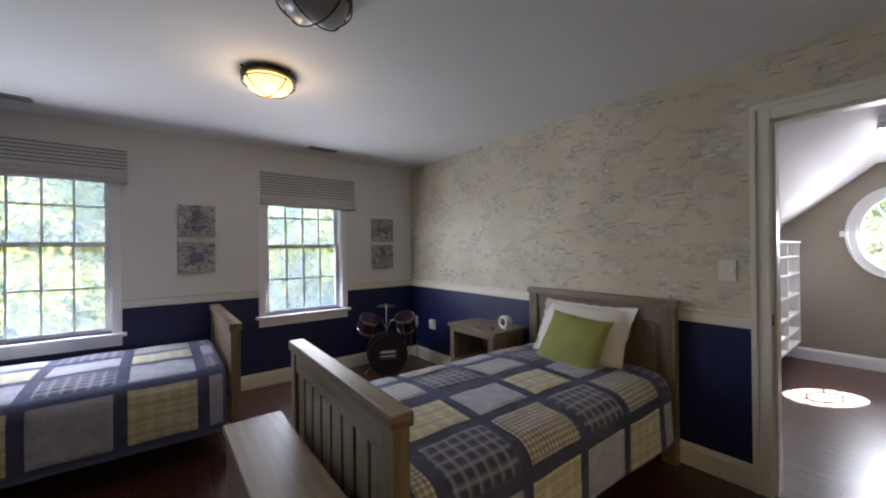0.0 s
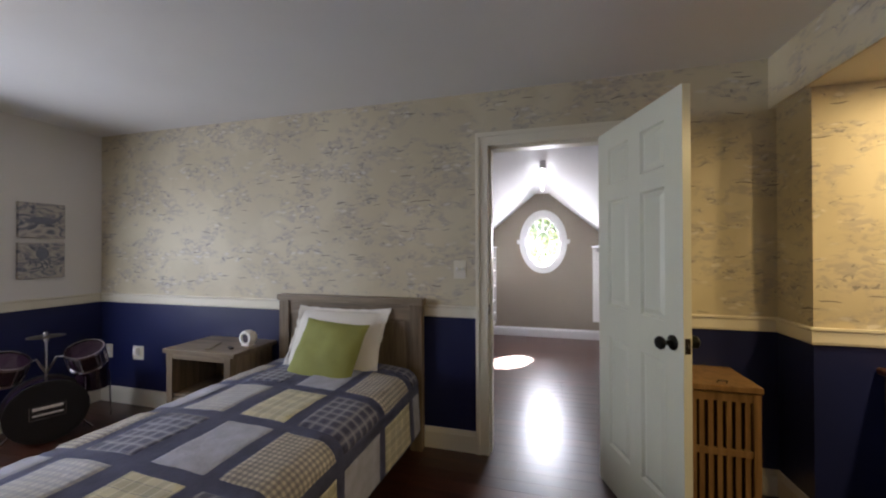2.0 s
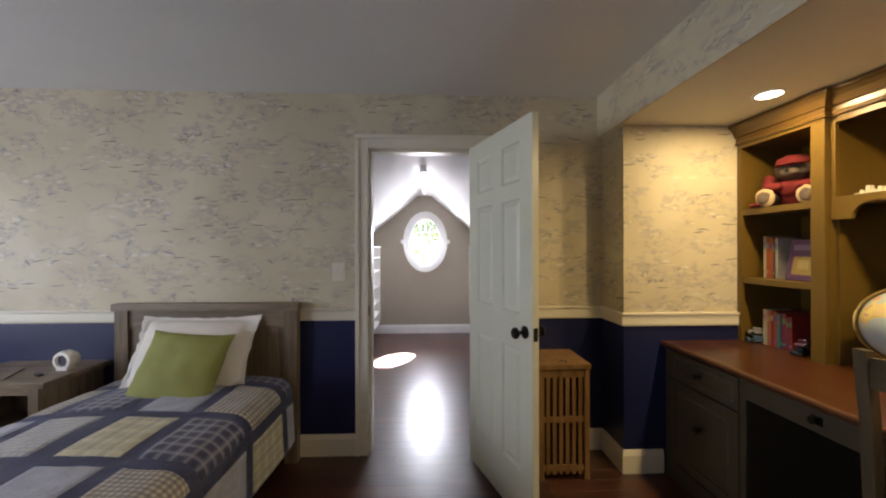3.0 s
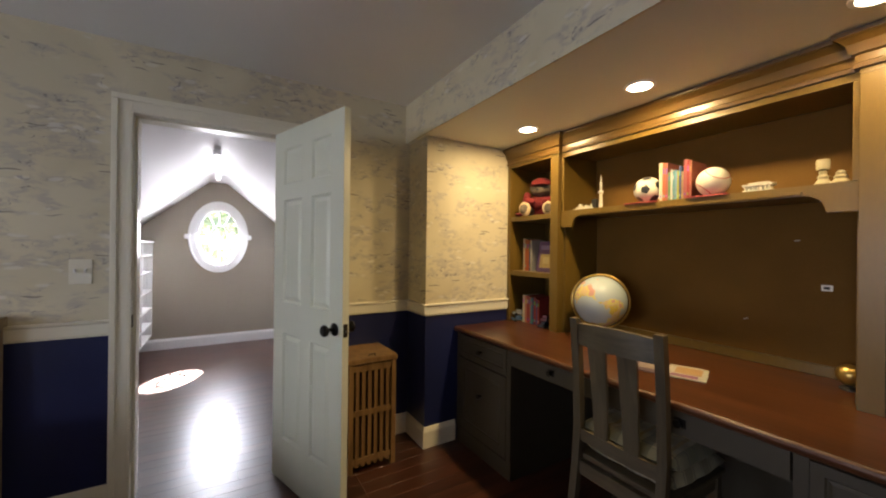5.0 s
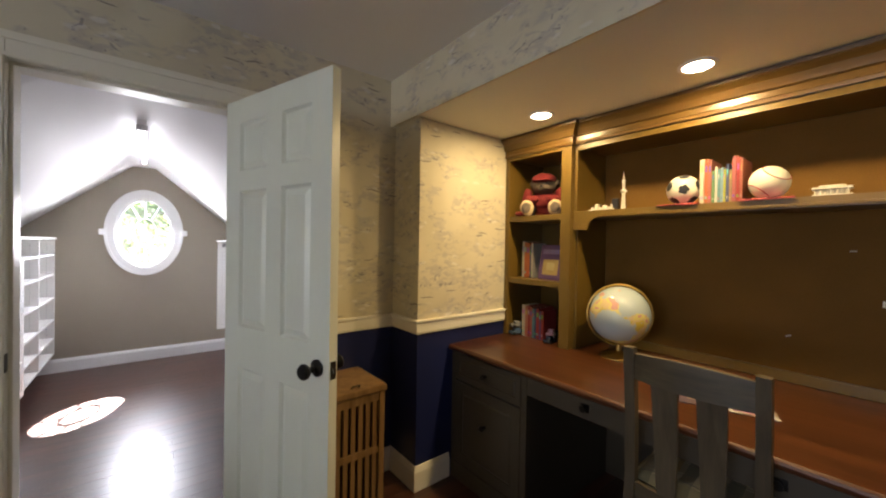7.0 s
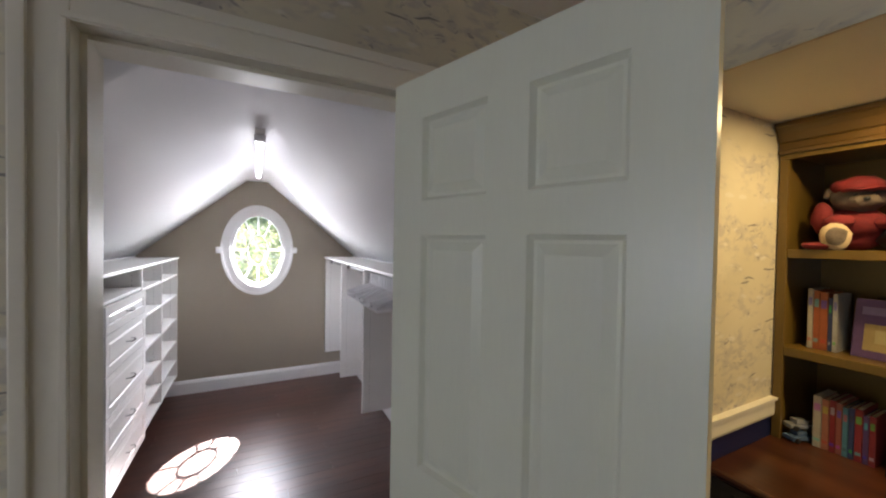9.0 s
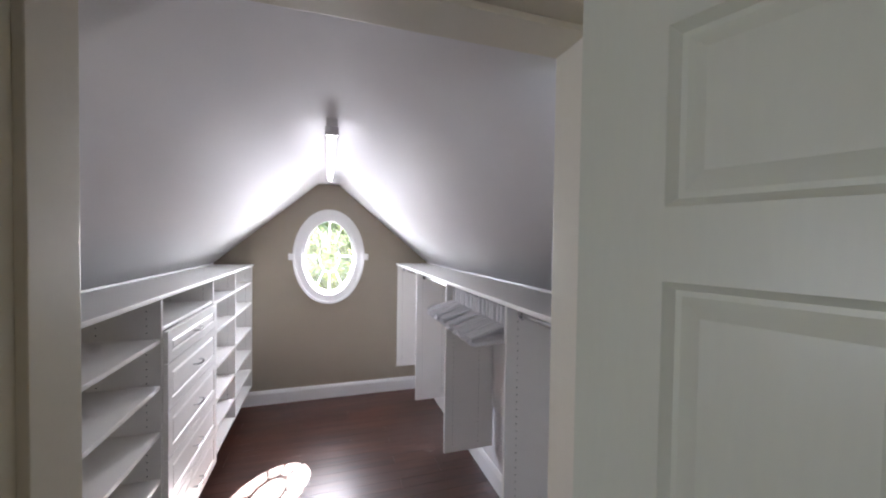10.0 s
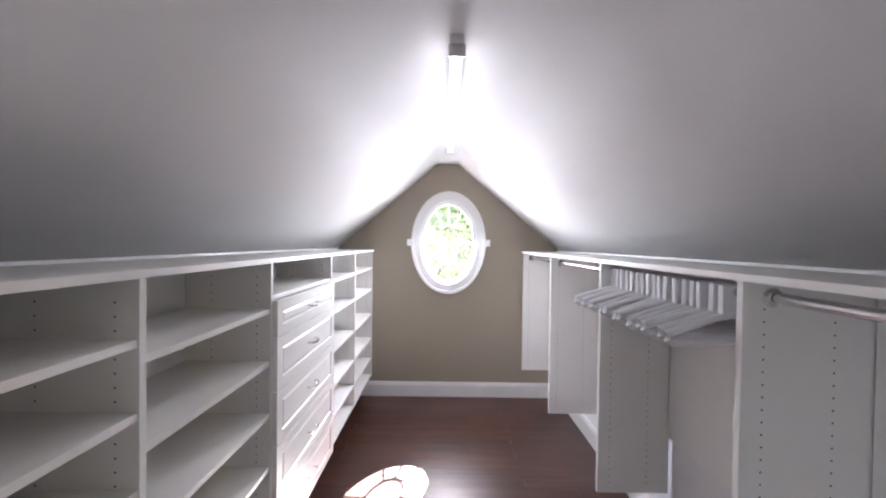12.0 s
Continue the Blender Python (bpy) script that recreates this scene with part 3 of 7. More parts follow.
def sash_window(name, x0, x1, z0, z1, cols, label):
    """Double-hung window in the north wall with casing, stool, apron, two sashes and panes."""
    w = tagged(new(name), label, kind="structure")
    w.matrix_world = pose(0, 0, 0)
    box_part("left_casing", (x0 - CAS, x0 + 0.004, YN - 0.02, YN, z0 - 0.01, z1 + CAS), M_TRIMW, w)
    box_part("right_casing", (x1 - 0.004, x1 + CAS, YN - 0.02, YN, z0 - 0.01, z1 + CAS), M_TRIMW, w)
    box_part("head_casing", (x0 + 0.0045, x1 - 0.0045, YN - 0.02, YN, z1 - 0.004, z1 + CAS), M_TRIMW, w)
    box_part("window_sill", (x0 - CAS - 0.03, x1 + CAS + 0.03, YN - 0.055, YN + 0.1, z0 - 0.035, z0 - 0.010), M_TRIMW, w, "", 0.006)
    box_part("apron", (x0 - CAS, x1 + CAS, YN - 0.016, YN, z0 - 0.115, z0 - 0.0355), M_TRIMW, w)
    bm = bmesh.new()
    for d in ((x0, x0 + 0.015), (x1 - 0.015, x1)):
        box(bm, *d, YN + 0.002, YN + 0.19, z0 - 0.009, z1)
    box(bm, x0 + 0.015, x1 - 0.015, YN + 0.002, YN + 0.19, z1 - 0.015, z1)
    box(bm, x0 + 0.015, x1 - 0.015, YN + 0.101, YN + 0.19, z0 - 0.03, z0 + 0.005)
    part("window_frame", bm, M_TRIMW, w)
    mid = (z0 + z1) / 2 + 0.03
    for nm, a, b_, y in (("lower_sash", z0 - 0.008, mid + 0.018, YN + 0.05), ("upper_sash", mid - 0.018, z1 - 0.015, YN + 0.09)):
        xa, xb, r = x0 + 0.016, x1 - 0.016, 0.036
        bm = bmesh.new()
        box(bm, xa, xa + r, y, y + 0.035, a, b_, 0.002)
        box(bm, xb - r, xb, y, y + 0.035, a, b_, 0.002)
        box(bm, xa + r, xb - r, y, y + 0.035, a, a + r, 0.002)
        box(bm, xa + r, xb - r, y, y + 0.035, b_ - r, b_, 0.002)
        sash = part(nm, bm, M_TRIMW, w)
        gx0, gx1, gz0, gz1 = xa + r, xb - r, a + r, b_ - r
        pw, ph = (gx1 - gx0) / cols, (gz1 - gz0) / 2
        for i in range(1, cols):
            box_part("muntin", (gx0 + i * pw - 0.007, gx0 + i * pw + 0.007, y + 0.004, y + 0.031, gz0, gz1), M_TRIMW, sash, "", 0.003)
        box_part("muntin", (gx0, gx1, y + 0.006, y + 0.029, gz0 + ph - 0.007, gz0 + ph + 0.007), M_TRIMW, sash, "", 0.003)
        key = (round(pw, 4), round(ph, 4))
        if key not in PANE:
            bm = bmesh.new()
            box(bm, -pw / 2 + 0.004, pw / 2 - 0.004, 0, 0.003, -ph / 2 + 0.004, ph / 2 - 0.004)
            me = bpy.data.meshes.new("pane")
            bm.to_mesh(me)
            bm.free()
            me.materials.append(M_GLASS)
            PANE[key] = me
        for i in range(cols):
            for j in range(2):
                p = piece("pane", PANE[key], sash, Matrix.Translation((gx0 + (i + 0.5) * pw, y + 0.016, gz0 + (j + 0.5) * ph)))
                p.visible_shadow = False
    return w


sash_window("window_1", *W1, WZ0, 2.07, 4, "white double-hung window with a grid of panes above the bed")
sash_window("window_2", *W2, WZ0, WZ1, 4, "white double-hung window with a grid of panes")


def roman_shade(x0, x1, z0, z1):
    """Roman shade gathered at the window head: a flat striped fall with soft folds stacked below."""
    t = thing("roman_shade", "grey linen roman shade with dark stripes, drawn up", "window shade", Matrix.Translation(((x0 + x1) / 2, YN - 0.02, z0)), "roman shades")
    h, hw = z1 - z0, (x1 - x0) / 2
    prof, n = [], 40
    for k in range(n + 1):
        s = k / n
        fold = max(0.0, 1 - s / 0.42)
        prof.append((-0.035 - 0.028 * fold * abs(math.sin(s * math.pi * 7.2)) - 0.012 * fold, s * h))
    bm = bmesh.new()
    uv = bm.loops.layers.uv.new("UVMap")
    cols = 12
    grid = []
    for i in range(cols + 1):
        x = -hw + 2 * hw * i / cols
        sag = 0.008 * math.sin(i * 1.1) * 0.4 - 0.008 * (1 - (2 * i / cols - 1) ** 2)
        grid.append([bm.verts.new((x, y, z + sag * (1 - z / h))) for y, z in prof] + [bm.verts.new((x, -0.004, h)), bm.verts.new((x, -0.004, 0.004))])
    for a, b_ in zip(grid, grid[1:]):
        for k in range(len(a)):
            k2 = (k + 1) % len(a)
            f = bm.faces.new((a[k], b_[k], b_[k2], a[k2]))
            for lp in f.loops:
                lp[uv].uv = (lp.vert.co.x, lp.vert.co.z * 1.15 + (0.0 if lp.vert.co.z > 0.06 else -0.004))
    bm.faces.new(grid[0])
    bm.faces.new(grid[-1][::-1])
    part("fabric", bm, M_LINEN, t, "", True)
    box_part("head_rail", (-hw + 0.01, hw - 0.01, -0.003, 0.019, h - 0.04, h), M_TRIMW, t)
    return t


roman_shade(2.485, 3.469, 1.806, 2.145)
roman_shade(0.475, 1.484, 1.912, 2.181)


# ---- closet ----
def ellipse_ring(bm, a0, b0, a1, b1, x0, x1, seg=64):
    """A ring between two ellipses in the yz plane, from x0 to x1."""
    rows = []
    for k in range(seg):
        t = math.tau * k / seg
        c, s = math.cos(t), math.sin(t)
        rows.append([bm.verts.new((x, a * c, b_ * s)) for x, a, b_ in ((x0, a0, b0), (x0, a1, b1), (x1, a1, b1), (x1, a0, b0))])
    for p, q in zip(rows, rows[1:] + rows[:1]):
        for k in range(4):
            bm.faces.new((p[k], q[k], q[(k + 1) % 4], p[(k + 1) % 4]))


oval = tagged(new("window_3"), "white oval closet window with curved muntins and keystones", kind="structure")
oval.matrix_world = Matrix.Translation(WC)
bm = bmesh.new()
ellipse_ring(bm, WA + 0.002, WB + 0.002, 0.335, 0.468, -0.02, 0.0)
ellipse_ring(bm, 0.330, 0.463, 0.354, 0.487, -0.034, 0.0)
ellipse_ring(bm, WA - 0.004, WB - 0.004, WA + 0.012, WB + 0.012, -0.026, -0.001)
part("casing", bm, M_TRIMW, oval, "", True)
for s in (-1, 1):
    box_part("keystone", (-0.042, 0, s * 0.365 - 0.028, s * 0.365 + 0.028, -0.032, 0.032), M_TRIMW, oval)
bm = bmesh.new()
ellipse_ring(bm, WA - 0.03, WB - 0.03, WA - 0.001, WB - 0.001, 0.02, 0.13)
part("window_frame", bm, M_TRIMW, oval, "", True)
bm = bmesh.new()
GA, GB = WA - 0.03, WB - 0.03
ellipse_ring(bm, 0.094, 0.158, 0.108, 0.172, 0.055, 0.08, 40)
part("muntin_ring", bm, M_TRIMW, oval, "", True)
for k in range(8):
    t = math.tau * k / 8 + (0 if k % 2 == 0 else (0.22 if k in (1, 5) else -0.22))
    p0, p1 = Vector((0.0675, 0.10 * math.cos(t), 0.165 * math.sin(t))), Vector((0.0675, GA * 1.01 * math.cos(t), GB * 1.01 * math.sin(t)))
    bm = bmesh.new()
    tube(bm, [p0, p1], 0.0085, 8)
    part("muntin", bm, M_TRIMW, oval)
bm = bmesh.new()
vs = [bm.verts.new((0.066, GA * math.cos(math.tau * k / 48), GB * math.sin(math.tau * k / 48))) for k in range(48)]
f = bm.faces.new(vs)
bmesh.ops.solidify(bm, geom=[f], thickness=0.003)
part("pane", bm, M_GLASSO, oval).visible_shadow = False

M_TUBE = glow("lit_tube", (0.97, 0.97, 1.0), 0.135)
lamp = thing("tube_light", "white ceiling tube light fixture, lit, at the closet ridge", "ceiling light", Matrix.Translation((0, 0.540, RIDGE)))
bm = bmesh.new()
box(bm, 5.58, 6.99, -0.026, 0.026, -0.034, 0.0, 0.004)
part("housing", bm, M_LAM, lamp)
for x, s in ((5.588, 1), (6.982, -1)):
    bm = bmesh.new()
    box(bm, x - 0.012, x + 0.012, -0.031, 0.031, -0.078, -0.0362, 0.006)
    lathe(bm, [(0, 0), (0.015, 0), (0.016, 0.012), (0.011, 0.03), (0.008, 0.05)], 16, Matrix.Translation((x + s * 0.012, 0, -0.062)) @ Matrix.Rotation(radians(90 * s), 4, "Y"))
    part("lamp_holder", bm, M_CHROME, lamp, "grey lamp holder", True)
bm = bmesh.new()
lathe(bm, [(0, 0), (0.019, 0.0), (0.021, 0.01), (0.021, 1.31), (0.019, 1.32), (0, 1.32)], 20, Matrix.Translation((5.64, 0, -0.062)) @ Matrix.Rotation(radians(90), 4, "Y"))
part("tube", bm, M_TUBE, lamp, "glowing white tube", True)

LF, LBK, RF, RBK, TOPZ = 1.258, 1.60, -0.178, -0.52, 1.402
# Shade inside the peg holes, painted as flat dark discs on the panels.
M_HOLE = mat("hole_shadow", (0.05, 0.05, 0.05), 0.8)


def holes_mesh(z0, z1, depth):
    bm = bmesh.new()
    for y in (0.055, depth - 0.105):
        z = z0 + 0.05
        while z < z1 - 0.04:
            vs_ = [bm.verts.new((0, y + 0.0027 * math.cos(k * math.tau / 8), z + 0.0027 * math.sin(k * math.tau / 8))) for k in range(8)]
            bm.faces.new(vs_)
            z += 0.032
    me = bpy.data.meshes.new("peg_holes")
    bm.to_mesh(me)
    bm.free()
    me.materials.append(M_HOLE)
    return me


HOLES_L, HOLES_R = holes_mesh(0.19, 1.38, 0.34), holes_mesh(0.27, 1.38, 0.34)


def side_panel(parent, x, right, z0):
    y0, y1 = (RBK, RF) if right else (LF, LBK)
    p = box_part("side_panel", (x, x + 0.019, y0, y1, z0, TOPZ - 0.02), M_LAM, parent, "", 0.0015)
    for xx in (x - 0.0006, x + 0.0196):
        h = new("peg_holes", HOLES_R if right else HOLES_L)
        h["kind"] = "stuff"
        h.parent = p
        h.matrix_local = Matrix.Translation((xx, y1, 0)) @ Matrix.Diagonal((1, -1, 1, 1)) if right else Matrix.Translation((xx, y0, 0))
    return p


def shelf_bay(x0, x1, zs_, label):
    """Wall-hung shelf tower: back, one side panel at its near end, shelves."""
    t = thing("closet_shelf_unit", label, "shelf unit", None, "closet shelf units")
    side_panel(t, x1, False, 0.19)
    box_part("back_panel", (x0, x1 - 0.006, LBK - 0.008, LBK, 0.19, TOPZ - 0.02), M_LAM, t, "", 0)
    for z in zs_:
        bm = bmesh.new()
        box(bm, x0 + 0.001, x1 - 0.001, LF + 0.004, LBK - 0.009, z - 0.019, z, 0.0015)
        part("shelf", bm, M_LAM, t)
    return t


shelf_bay(4.435, 5.068, (1.246, 1.08, 0.905, 0.73, 0.55, 0.21), "white laminate closet shelf tower, empty")
shelf_bay(5.087, 5.69, (1.203, 0.995, 0.787, 0.575, 0.39, 0.21), "white laminate closet shelf tower, empty, peg holes")
shelf_bay(6.479, 7.06, (1.235, 1.035, 0.792, 0.565, 0.37, 0.21), "white laminate closet shelf tower, empty")
shelf_bay(7.079, 7.729, (1.235, 1.035, 0.792, 0.565, 0.37, 0.21), "white laminate closet shelf tower by the gable wall")

chest = thing("drawer_unit", "white closet drawer unit with five raised-panel drawers", "drawers")
side_panel(chest, 6.46, False, 0.19)
box_part("back_panel", (5.709, 6.46, LBK - 0.008, LBK, 0.19, TOPZ - 0.02), M_LAM, chest, "", 0)
box_part("top_board", (5.711, 6.459, LF + 0.004, LBK - 0.009, 1.232, 1.251), M_LAM, chest)
for z0, z1 in ((1.085, 1.230), (0.868, 1.081), (0.645, 0.864), (0.42, 0.641), (0.195, 0.416)):
    bm = bmesh.new()
    panel_slab(bm, 0.755, z1 - z0, 0.019, [(0.05, 0.705)], [(0.042, z1 - z0 - 0.042)], 0.014, 0.006)
    bmesh.ops.transform(bm, matrix=Matrix.Translation((5.705, LF - 0.020, z0)), verts=bm.verts)
    dr = part("drawer", bm, M_LAM, chest)
    bm = bmesh.new()
    zc = (z0 + z1) / 2
    tube(bm, [(6.035, LF - 0.018, zc), (6.037, LF - 0.038, zc), (6.055, LF - 0.046, zc - 0.003), (6.083, LF - 0.048, zc - 0.004), (6.111, LF - 0.046, zc - 0.003), (6.129, LF - 0.038, zc), (6.131, LF - 0.018, zc)], 0.0045, 8)
    part("handle", bm, M_CHROME, dr, "brushed metal bow handle", True)

for ya, yb, e, lab in ((LF - 0.008, CYL - 0.002, -1, "long white laminate top board over the shelf towers"), (CYR + 0.002, RF + 0.008, 1, "long white laminate top board over the hanging bays")):
    t = thing("closet_counter", lab, "counter")
    box_part("board", (CX0 + 0.005, CX1 - 0.002, ya, yb, TOPZ - 0.0195, TOPZ), M_LAM, t, "", 0.001)
    f_, w_ = (ya, yb) if e < 0 else (yb, ya)
    box_part("edge_band", (CX0 + 0.005, CX1 - 0.002, min(f_, f_ + e * 0.006), max(f_, f_ + e * 0.006), TOPZ - 0.0185, TOPZ + 0.0005), M_LAM, t, "", 0.002)
    box_part("back_trim", (CX0 + 0.005, CX1 - 0.002, min(w_, w_ + e * 0.03), max(w_, w_ + e * 0.03), TOPZ + 0.0005, TOPZ + 0.012), M_TRIMW, t, "", 0.005)


def hanging_bay(x0, x1, label):
    t = thing("hanging_unit", label, "hanging unit", None, "closet hanging units")
    side_panel(t, x1, True, 0.27)
    box_part("back_panel", (x0, x1 - 0.006, RBK, RBK + 0.008, 0.55, TOPZ - 0.02), M_LAM, t, "", 0)
    bm = bmesh.new()
    tube(bm, [(x0 + 0.001, -0.252, 1.342), (x1 - 0.001, -0.252, 1.342)], 0.0135, 14)
    rod = part("hanging_rod", bm, M_CHROME, t, "brushed metal hanging rod", True)
    for x, s in ((x0 + 0.001, 1), (x1 - 0.001, -1)):
        bm = bmesh.new()
        lathe(bm, [(0, 0), (0.025, 0), (0.025, 0.003), (0.019, 0.005), (0.017, 0.014), (0.0137, 0.014)], 18, Matrix.Translation((x, -0.252, 1.342)) @ Matrix.Rotation(radians(90 * s), 4, "Y"))
        part("rod_flange", bm, M_CHROME, rod, "", True)
    return t


for a, b_, lab in ((4.435, 5.179, "white closet hanging bay with an empty metal rod"), (5.198, 6.012, "white closet hanging bay with white hangers"), (6.031, 6.835, "white closet hanging bay with an empty metal rod"), (6.854, 7.728, "white closet hanging bay by the gable wall")):
    hanging_bay(a, b_, lab)

M_HANG = mat("white_plastic", (0.80, 0.80, 0.82), 0.4, var=0.02)


def hanger():
    """Tubular hanger across y, hooked over a rod at its origin."""
    t = thing("clothes_hanger", "white plastic clothes hanger on the closet rod", "hanger", None, "closet hangers")
    bm = bmesh.new()
    arm = []
    for k in range(-8, 9):
        s = k / 8
        arm.append((0, s * 0.205, -0.058 - 0.055 * abs(s) ** 1.25))
    low = [(0, 0.205, -0.127), (0, 0.19, -0.139), (0, 0, -0.139), (0, -0.19, -0.139), (0, -0.205, -0.127)]
    tube(bm, arm + low, 0.0115, 8, True)
    part("body", bm, M_HANG, t, "", True)
    bm = bmesh.new()
    box(bm, -0.0085, 0.0085, -0.046, 0.046, -0.066, 0.024, 0.004)
    part("neck", bm, M_HANG, t)
    bm = bmesh.new()
    tube(bm, [(0, 0.0175 * math.sin(a), 0.001 + 0.0195 * math.cos(a)) for a in [radians(d) for d in range(-100, 101, 20)]] + [(0, 0.004, -0.02)], 0.003, 8)
    part("hook", bm, M_HANG, t, "", True)
    return t


rnd = random.Random(4)
hg = hanger()
hx = [5.30 + 0.041 * k + rnd.uniform(-0.008, 0.008) for k in range(17)]
hg.matrix_world = pose(hx[0], -0.252, 1.3365, 0, 0, 6)
for x in hx[1:]:
    copy_thing(hg, pose(x, -0.252, 1.3365, rnd.uniform(-2, 2), 0, rnd.uniform(-13, 13)))


# ---- beds ----
def uv_grid(bm, fn, u0, u1, v0, v1, nu, nv, lift=0.0, edge=None):
    """A sheet fn(u, v) with uv in metres; edge lowers its border."""
    uv = bm.loops.layers.uv.verify()
    g = []
    for i in range(nu + 1):
        row = []
        for j in range(nv + 1):
            u, v = u0 + (u1 - u0) * i / nu, v0 + (v1 - v0) * j / nv
            e = 1e-3
            p = fn(u, v)
            nrm = (fn(u + e, v) - p).cross(fn(u, v + e) - p).normalized()
            border = i in (0, nu) or j in (0, nv)
            row.append((bm.verts.new(p + nrm * (edge if border and edge is not None else lift)), (u, v)))
        g.append(row)
    for i in range(nu):
        for j in range(nv):
            q = [g[i][j], g[i + 1][j], g[i + 1][j + 1], g[i][j + 1]]
            f = bm.faces.new([a[0] for a in q])
            f.smooth = True
            for lp, a in zip(f.loops, q):
                lp[uv].uv = a[1]


def cloth(name, base, lines, rough=0.9):
    """Woven cloth: base colour, then stripes over it: (axis, period, duty, phase, colour, strength)."""
    m = bpy.data.materials.new(name)
    m.use_nodes = True
    nt = m.node_tree
    n, l = nt.nodes, nt.links
    b = n["Principled BSDF"]
    b.inputs["Roughness"].default_value = rough
    b.inputs["Sheen Weight"].default_value = 0.2
    uvn, sep = n.new("ShaderNodeUVMap"), n.new("ShaderNodeSeparateXYZ")
    nz = n.new("ShaderNodeTexNoise")
    nz.inputs["Scale"].default_value, nz.inputs["Detail"].default_value = 14, 4
    l.new(uvn.outputs[0], nz.inputs[0])
    wob = n.new("ShaderNodeVectorMath")
    wob.operation = "MULTIPLY_ADD"
    l.new(nz.outputs["Color"], wob.inputs[0])
    wob.inputs[1].default_value = (0.006, 0.006, 0)
    l.new(uvn.outputs[0], wob.inputs[2])
    l.new(wob.outputs[0], sep.inputs[0])
    out = ramp_node(nt, [(0.3, tuple(c * 0.85 for c in base)), (0.7, tuple(c * 1.12 for c in base))], nz.outputs[0]).outputs[0]
    for ax, per, duty, ph, col, k in lines:
        ma, fr, lt, st = (n.new("ShaderNodeMath") for _ in range(4))
        ma.operation, fr.operation, lt.operation, st.operation = "MULTIPLY_ADD", "FRACT", "LESS_THAN", "MULTIPLY"
        ma.inputs[1].default_value, ma.inputs[2].default_value = 1 / per, ph
        lt.inputs[1].default_value, st.inputs[1].default_value = duty, k
        l.new(sep.outputs[ax], ma.inputs[0])
        l.new(ma.outputs[0], fr.inputs[0])
        l.new(fr.outputs[0], lt.inputs[0])
        l.new(lt.outputs[0], st.inputs[0])
        mx = n.new("ShaderNodeMix")
        mx.data_type = "RGBA"
        l.new(st.outputs[0], mx.inputs["Factor"])
        l.new(out, mx.inputs["A"])
        mx.inputs["B"].default_value = (*col, 1)
        out = mx.outputs["Result"]
    l.new(out, b.inputs["Base Color"])
    qb, wv = n.new("ShaderNodeBump"), n.new("ShaderNodeTexNoise")
    wv.inputs["Scale"].default_value, wv.inputs["Detail"].default_value = 45, 3
    l.new(uvn.outputs[0], wv.inputs[0])
    qb.inputs["Strength"].default_value, qb.inputs["Distance"].default_value = 0.6, 0.006
    l.new(wv.outputs[0], qb.inputs["Height"])
    l.new(qb.outputs[0], b.inputs["Normal"])
    return m


C_BASE = cloth("quilt_blue", (0.125, 0.145, 0.285), [])
C_DARK = cloth("plaid_navy", (0.045, 0.052, 0.115), [(0, 0.056, 0.46, 0.1, (0.16, 0.17, 0.26), 0.5), (1, 0.056, 0.46, 0.3, (0.16, 0.17, 0.26), 0.5), (0, 0.056, 0.20, 0.0, (0.37, 0.38, 0.43), 0.36), (1, 0.056, 0.20, 0.2, (0.37, 0.38, 0.43), 0.36)])
C_CREAM = cloth("plaid_cream", (0.56, 0.54, 0.40), [(0, 0.085, 0.36, 0.0, (0.36, 0.36, 0.27), 0.5), (1, 0.085, 0.36, 0.4, (0.36, 0.36, 0.27), 0.5), (0, 0.0425, 0.12, 0.2, (0.20, 0.22, 0.24), 0.5), (1, 0.0425, 0.12, 0.1, (0.70, 0.68, 0.58), 0.6)])
C_PLAIN = cloth("plain_pale_blue", (0.36, 0.385, 0.49), [])
C_CHECK = cloth("check_cream", (0.52, 0.49, 0.42), [(0, 0.024, 0.5, 0.0, (0.10, 0.10, 0.15), 0.5), (1, 0.024, 0.5, 0.0, (0.10, 0.10, 0.15), 0.5)])
C_GREY = cloth("check_grey", (0.46, 0.46, 0.47), [(0, 0.03, 0.45, 0.0, (0.26, 0.28, 0.36), 0.5), (1, 0.03, 0.45, 0.0, (0.26, 0.28, 0.36), 0.5)])


